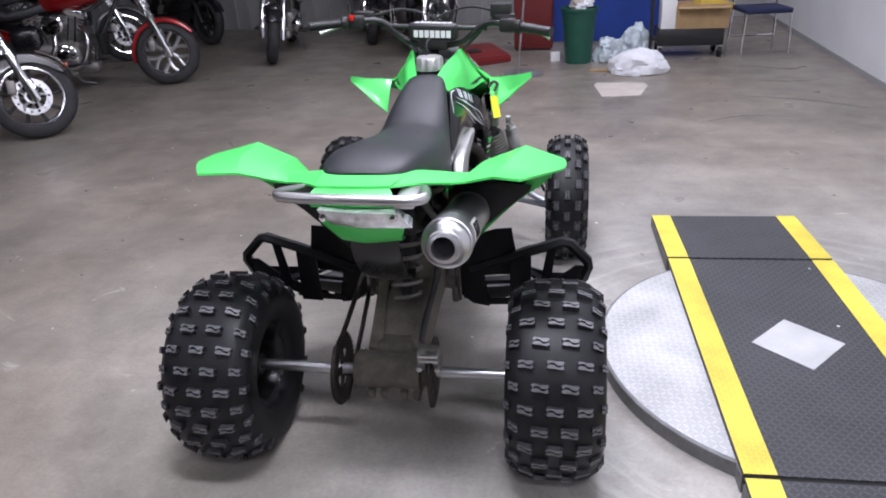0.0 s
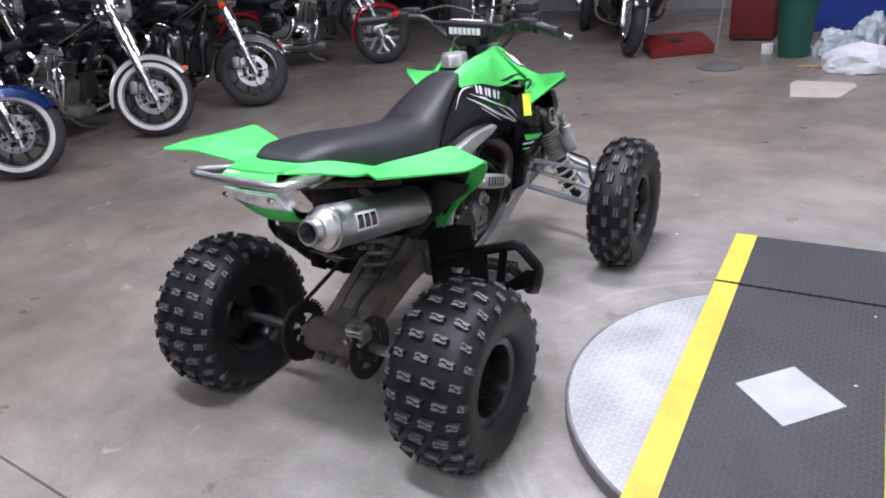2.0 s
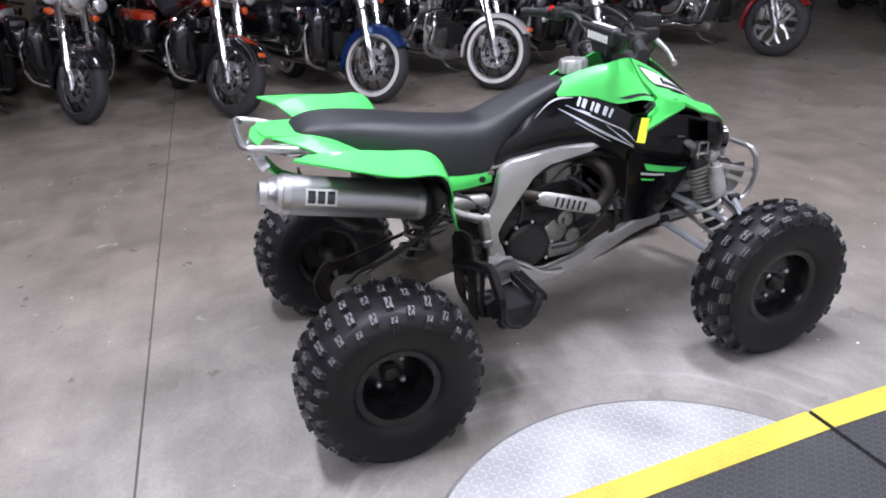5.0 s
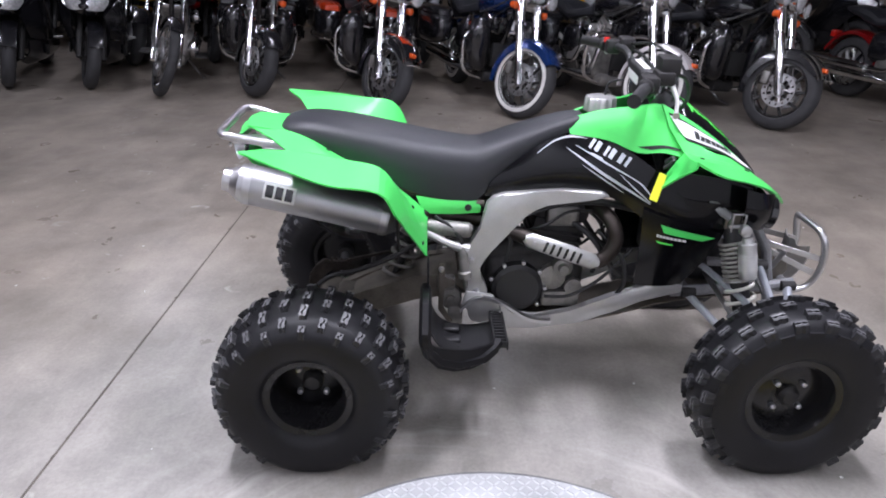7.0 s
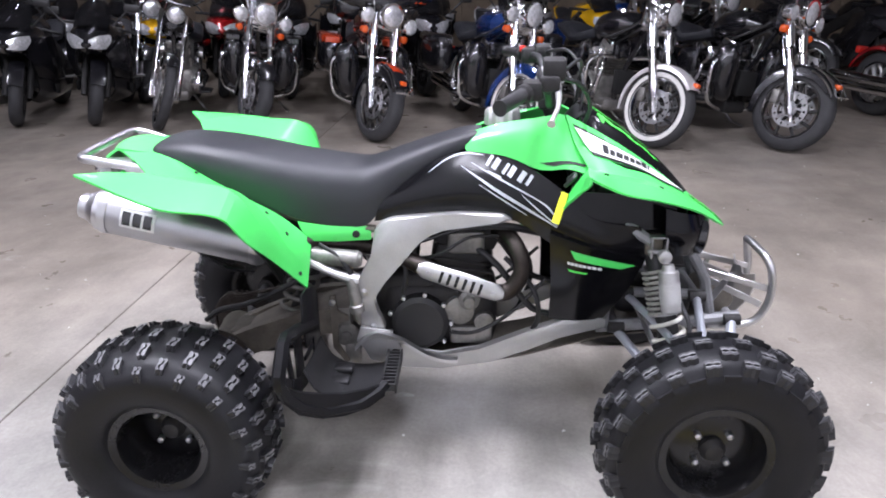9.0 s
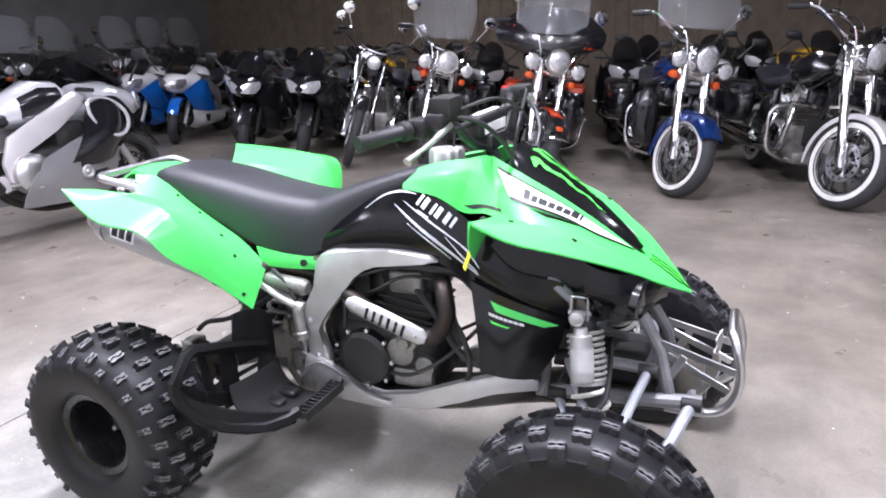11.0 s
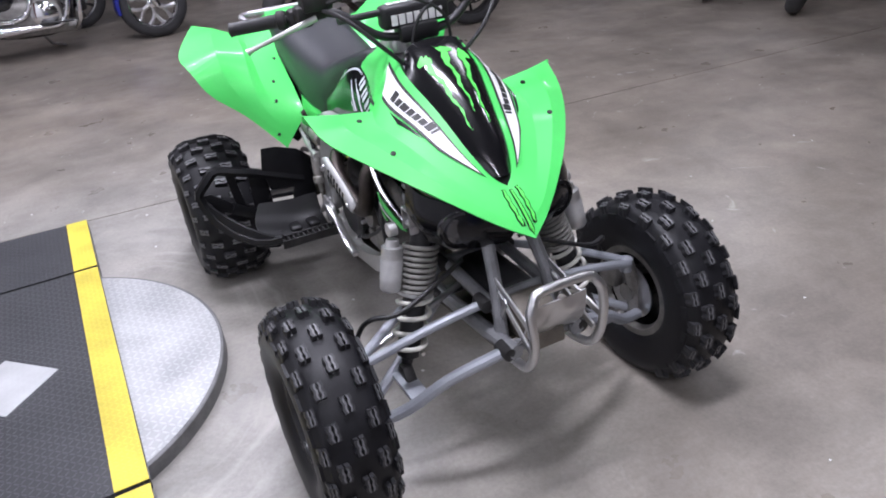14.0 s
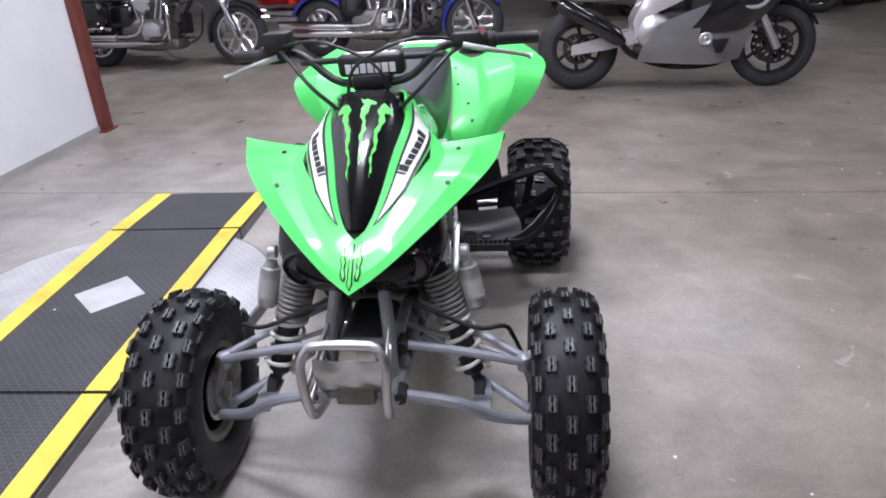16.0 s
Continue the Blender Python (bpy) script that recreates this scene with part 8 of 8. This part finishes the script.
for x in (-0.24, 0.24):
    for y in (-0.20, 0.22):
        part("leg", tube(B(), [(x, y, 0.0), (x * 0.94, y * 0.9, 0.44)], 0.012, 10), M["chrome"], chair, "chrome chair leg")
    part("back_post", tube(B(), [(x * 0.94, 0.20, 0.44), (x * 0.94, 0.27, 0.86)], 0.012, 10), M["chrome"], chair, "chrome back post")
part("seat", box(B(), (0, 0, 0.455), (0.46, 0.44, 0.05), None, 0.02, 3), M["bluefab"], chair, "dark blue padded seat")
part("backrest", box(B(), (0, 0.265, 0.74), (0.44, 0.035, 0.26), None, 0.015, 3), M["bluefab"], chair, "dark blue padded back")
part("crossbar", tube(B(), [(-0.23, 0.20, 0.16), (0.23, 0.20, 0.16)], 0.009, 8), M["chrome"], chair)
ban = thing("banner", "blue cloth banner with a white maker's mark", "banner", pose(1.35, 7.12, 0, 0, 0, -3))
rows = [[(x, 0.03 * math.sin(x * 7), z) for x in (-0.85, -0.5, -0.2, 0.2, 0.5, 0.85)] for z in (0.03, 0.5, 1.0, 1.35)]
bsk = Skin(rows)
part("cloth", bsk.sheet(B(), 8, 20, 0.006, 1), M["bluecloth"], ban)
for i in range(6):
    x0 = 0.47 + i * 0.062
    part("white_bar", bsk.sheet(B(), 1, 1, 0.001, -1, ((0.43, x0), (0.43, x0 + 0.04), (0.52, x0 + 0.045), (0.52, x0 + 0.005)), 0.004), M["white"], ban, "white lettering bar")
part("white_ring", tube(B(), [(-0.13 + 0.07 * math.cos(q), -0.02, 0.64 + 0.07 * math.sin(q)) for q in [2 * math.pi * i / 24 for i in range(24)]], 0.010, 6, 0, True), M["white"], ban, "white ring mark")
part("rail", tube(B(), [(-0.88, 0, 1.35), (0.88, 0, 1.35)], 0.014, 8), M["steel"], ban)
for x in (-0.86, 0.86):
    part("stand_leg", tube(B(), [(x, 0.02, 0), (x, 0.0, 1.36)], 0.014, 8), M["steel"], ban)
red = thing("red_cabinet", "dull red steel cabinet against the banner", "cabinet", pose(0.28, 6.95, 0, 0, 0, -3))
part("body", box(B(), (0, 0, 0.45), (0.44, 0.36, 0.86), None, 0.015), M["redcab"], red)
part("plinth", box(B(), (0, 0, 0.01), (0.40, 0.32, 0.02)), M["black"], red)
part("door", box(B(), (0, -0.184, 0.46), (0.41, 0.008, 0.78), None, 0.003), M["redcab"], red)
lift = thing("floor_jack", "low red steel lift lying on the floor", "lift", pose(-0.34, 6.22, 0, 0, 0, 28))
rings = [[(-0.36, -0.30, 0.0), (0.30, -0.26, 0.0), (0.34, 0.30, 0.0), (-0.30, 0.34, 0.0)], [(-0.36, -0.30, 0.07), (0.30, -0.26, 0.07), (0.34, 0.30, 0.11), (-0.30, 0.34, 0.11)], [(-0.26, -0.18, 0.11), (0.22, -0.16, 0.11), (0.26, 0.24, 0.15), (-0.22, 0.26, 0.15)]]
lb = loft(B(), rings)
bmesh.ops.bevel(lb, geom=lb.edges[:], offset=0.012, segments=2, affect="EDGES")
part("body", lb, M["liftred"], lift)
part("pad", box(B(), (-0.06, -0.06, 0.128), (0.14, 0.12, 0.02), pose(0, 0, 0, 4, 0, 0), 0.004), M["engine"], lift, "dark lift pad")
st = thing("pole_stand", "leaning steel pole on a round dark base", "stand", pose(0.20, 5.46, 0))
part("base", lathe(B(), [(0.0, 0.20), (0.012, 0.20), (0.02, 0.17), (0.022, 0.02)], 36, pose(0, 0, 0, 0, -90, 0)), M["edge"], st, "round dark steel base")
part("pole", tube(B(), [(-0.06, 0, 0.02), (0.05, 0.02, 1.25)], 0.012, 10), M["steel"], st, "thin steel pole")
tagged(part("price_card", box(B(), (0, 0, 0.05), (0.10, 0.04, 0.10), pose(0.52, 6.1, 0, 0, 0, 20), 0.003), M["white"], None, "small white carton on the floor"), "", "box")

# rubber marks on the floor by the white wall
M["skid"] = shader("rubbed_rubber_mark", (0.16, 0.148, 0.132), 0.7, var=0.35, scale=14, fine=90)
random.seed(21)
for pts_, wd in (([(2.20, 5.60), (2.42, 5.56), (2.73, 5.40), (2.86, 5.50)], 0.07), ([(2.07, 4.36), (2.39, 4.24), (2.67, 4.07), (2.86, 3.90)], 0.05), ([(2.30, 4.95), (2.55, 4.88), (2.84, 4.92)], 0.035), ([(1.61, 3.61), (1.92, 3.75), (2.23, 3.70)], 0.03)):
    ln = spline([(x, y, 0) for x, y in pts_], 10)
    rr_ = []
    for i, p in enumerate(ln):
        w_ = wd * (0.15 + math.sin(math.pi * i / (len(ln) - 1))) * random.uniform(0.5, 1.0) / 2
        rr_.append([(p.x, p.y - w_, 0.0006), (p.x, p.y + w_, 0.0006), (p.x, p.y + w_, 0.0014), (p.x, p.y - w_, 0.0014)])
    tagged(part("skid_mark", loft(B(), rr_), M["skid"], None, "thin dark rubber mark rubbed into the concrete floor"), "", "floor mark", "marks on the floor")

# specks and scraps on the floor
random.seed(5)
sc = B()
for i in range(220):
    x, y = random.uniform(-4, 2.8), random.uniform(-3.5, 6)
    r = random.uniform(0.003, 0.009)
    k = random.randint(3, 5)
    off = random.random() * 6
    zz = DISC_Z if (Vector((x, y)) - Vector(DISC)).length < DISC_R else 0.0
    if RX0 - 0.02 < x < RX1 + 0.02 and -0.75 < y < 1.70:
        zz = 0.0685
        if not (-0.165 < y < 1.15 and RX0 + 0.1 < x < RX1 - 0.1):
            continue
    p = [(x + r * random.uniform(0.5, 1) * math.cos(off + 2 * math.pi * j / k), y + r * random.uniform(0.5, 1) * math.sin(off + 2 * math.pi * j / k)) for j in range(k)]
    loft(sc, [[(a, b, zz + 0.0006) for a, b in p], [(a, b, zz + 0.002) for a, b in p]])
tagged(part("floor_specks", sc, M["white"], None, "scattered pale specks of grit and paper on the floor"), "", "debris", "", "stuff")
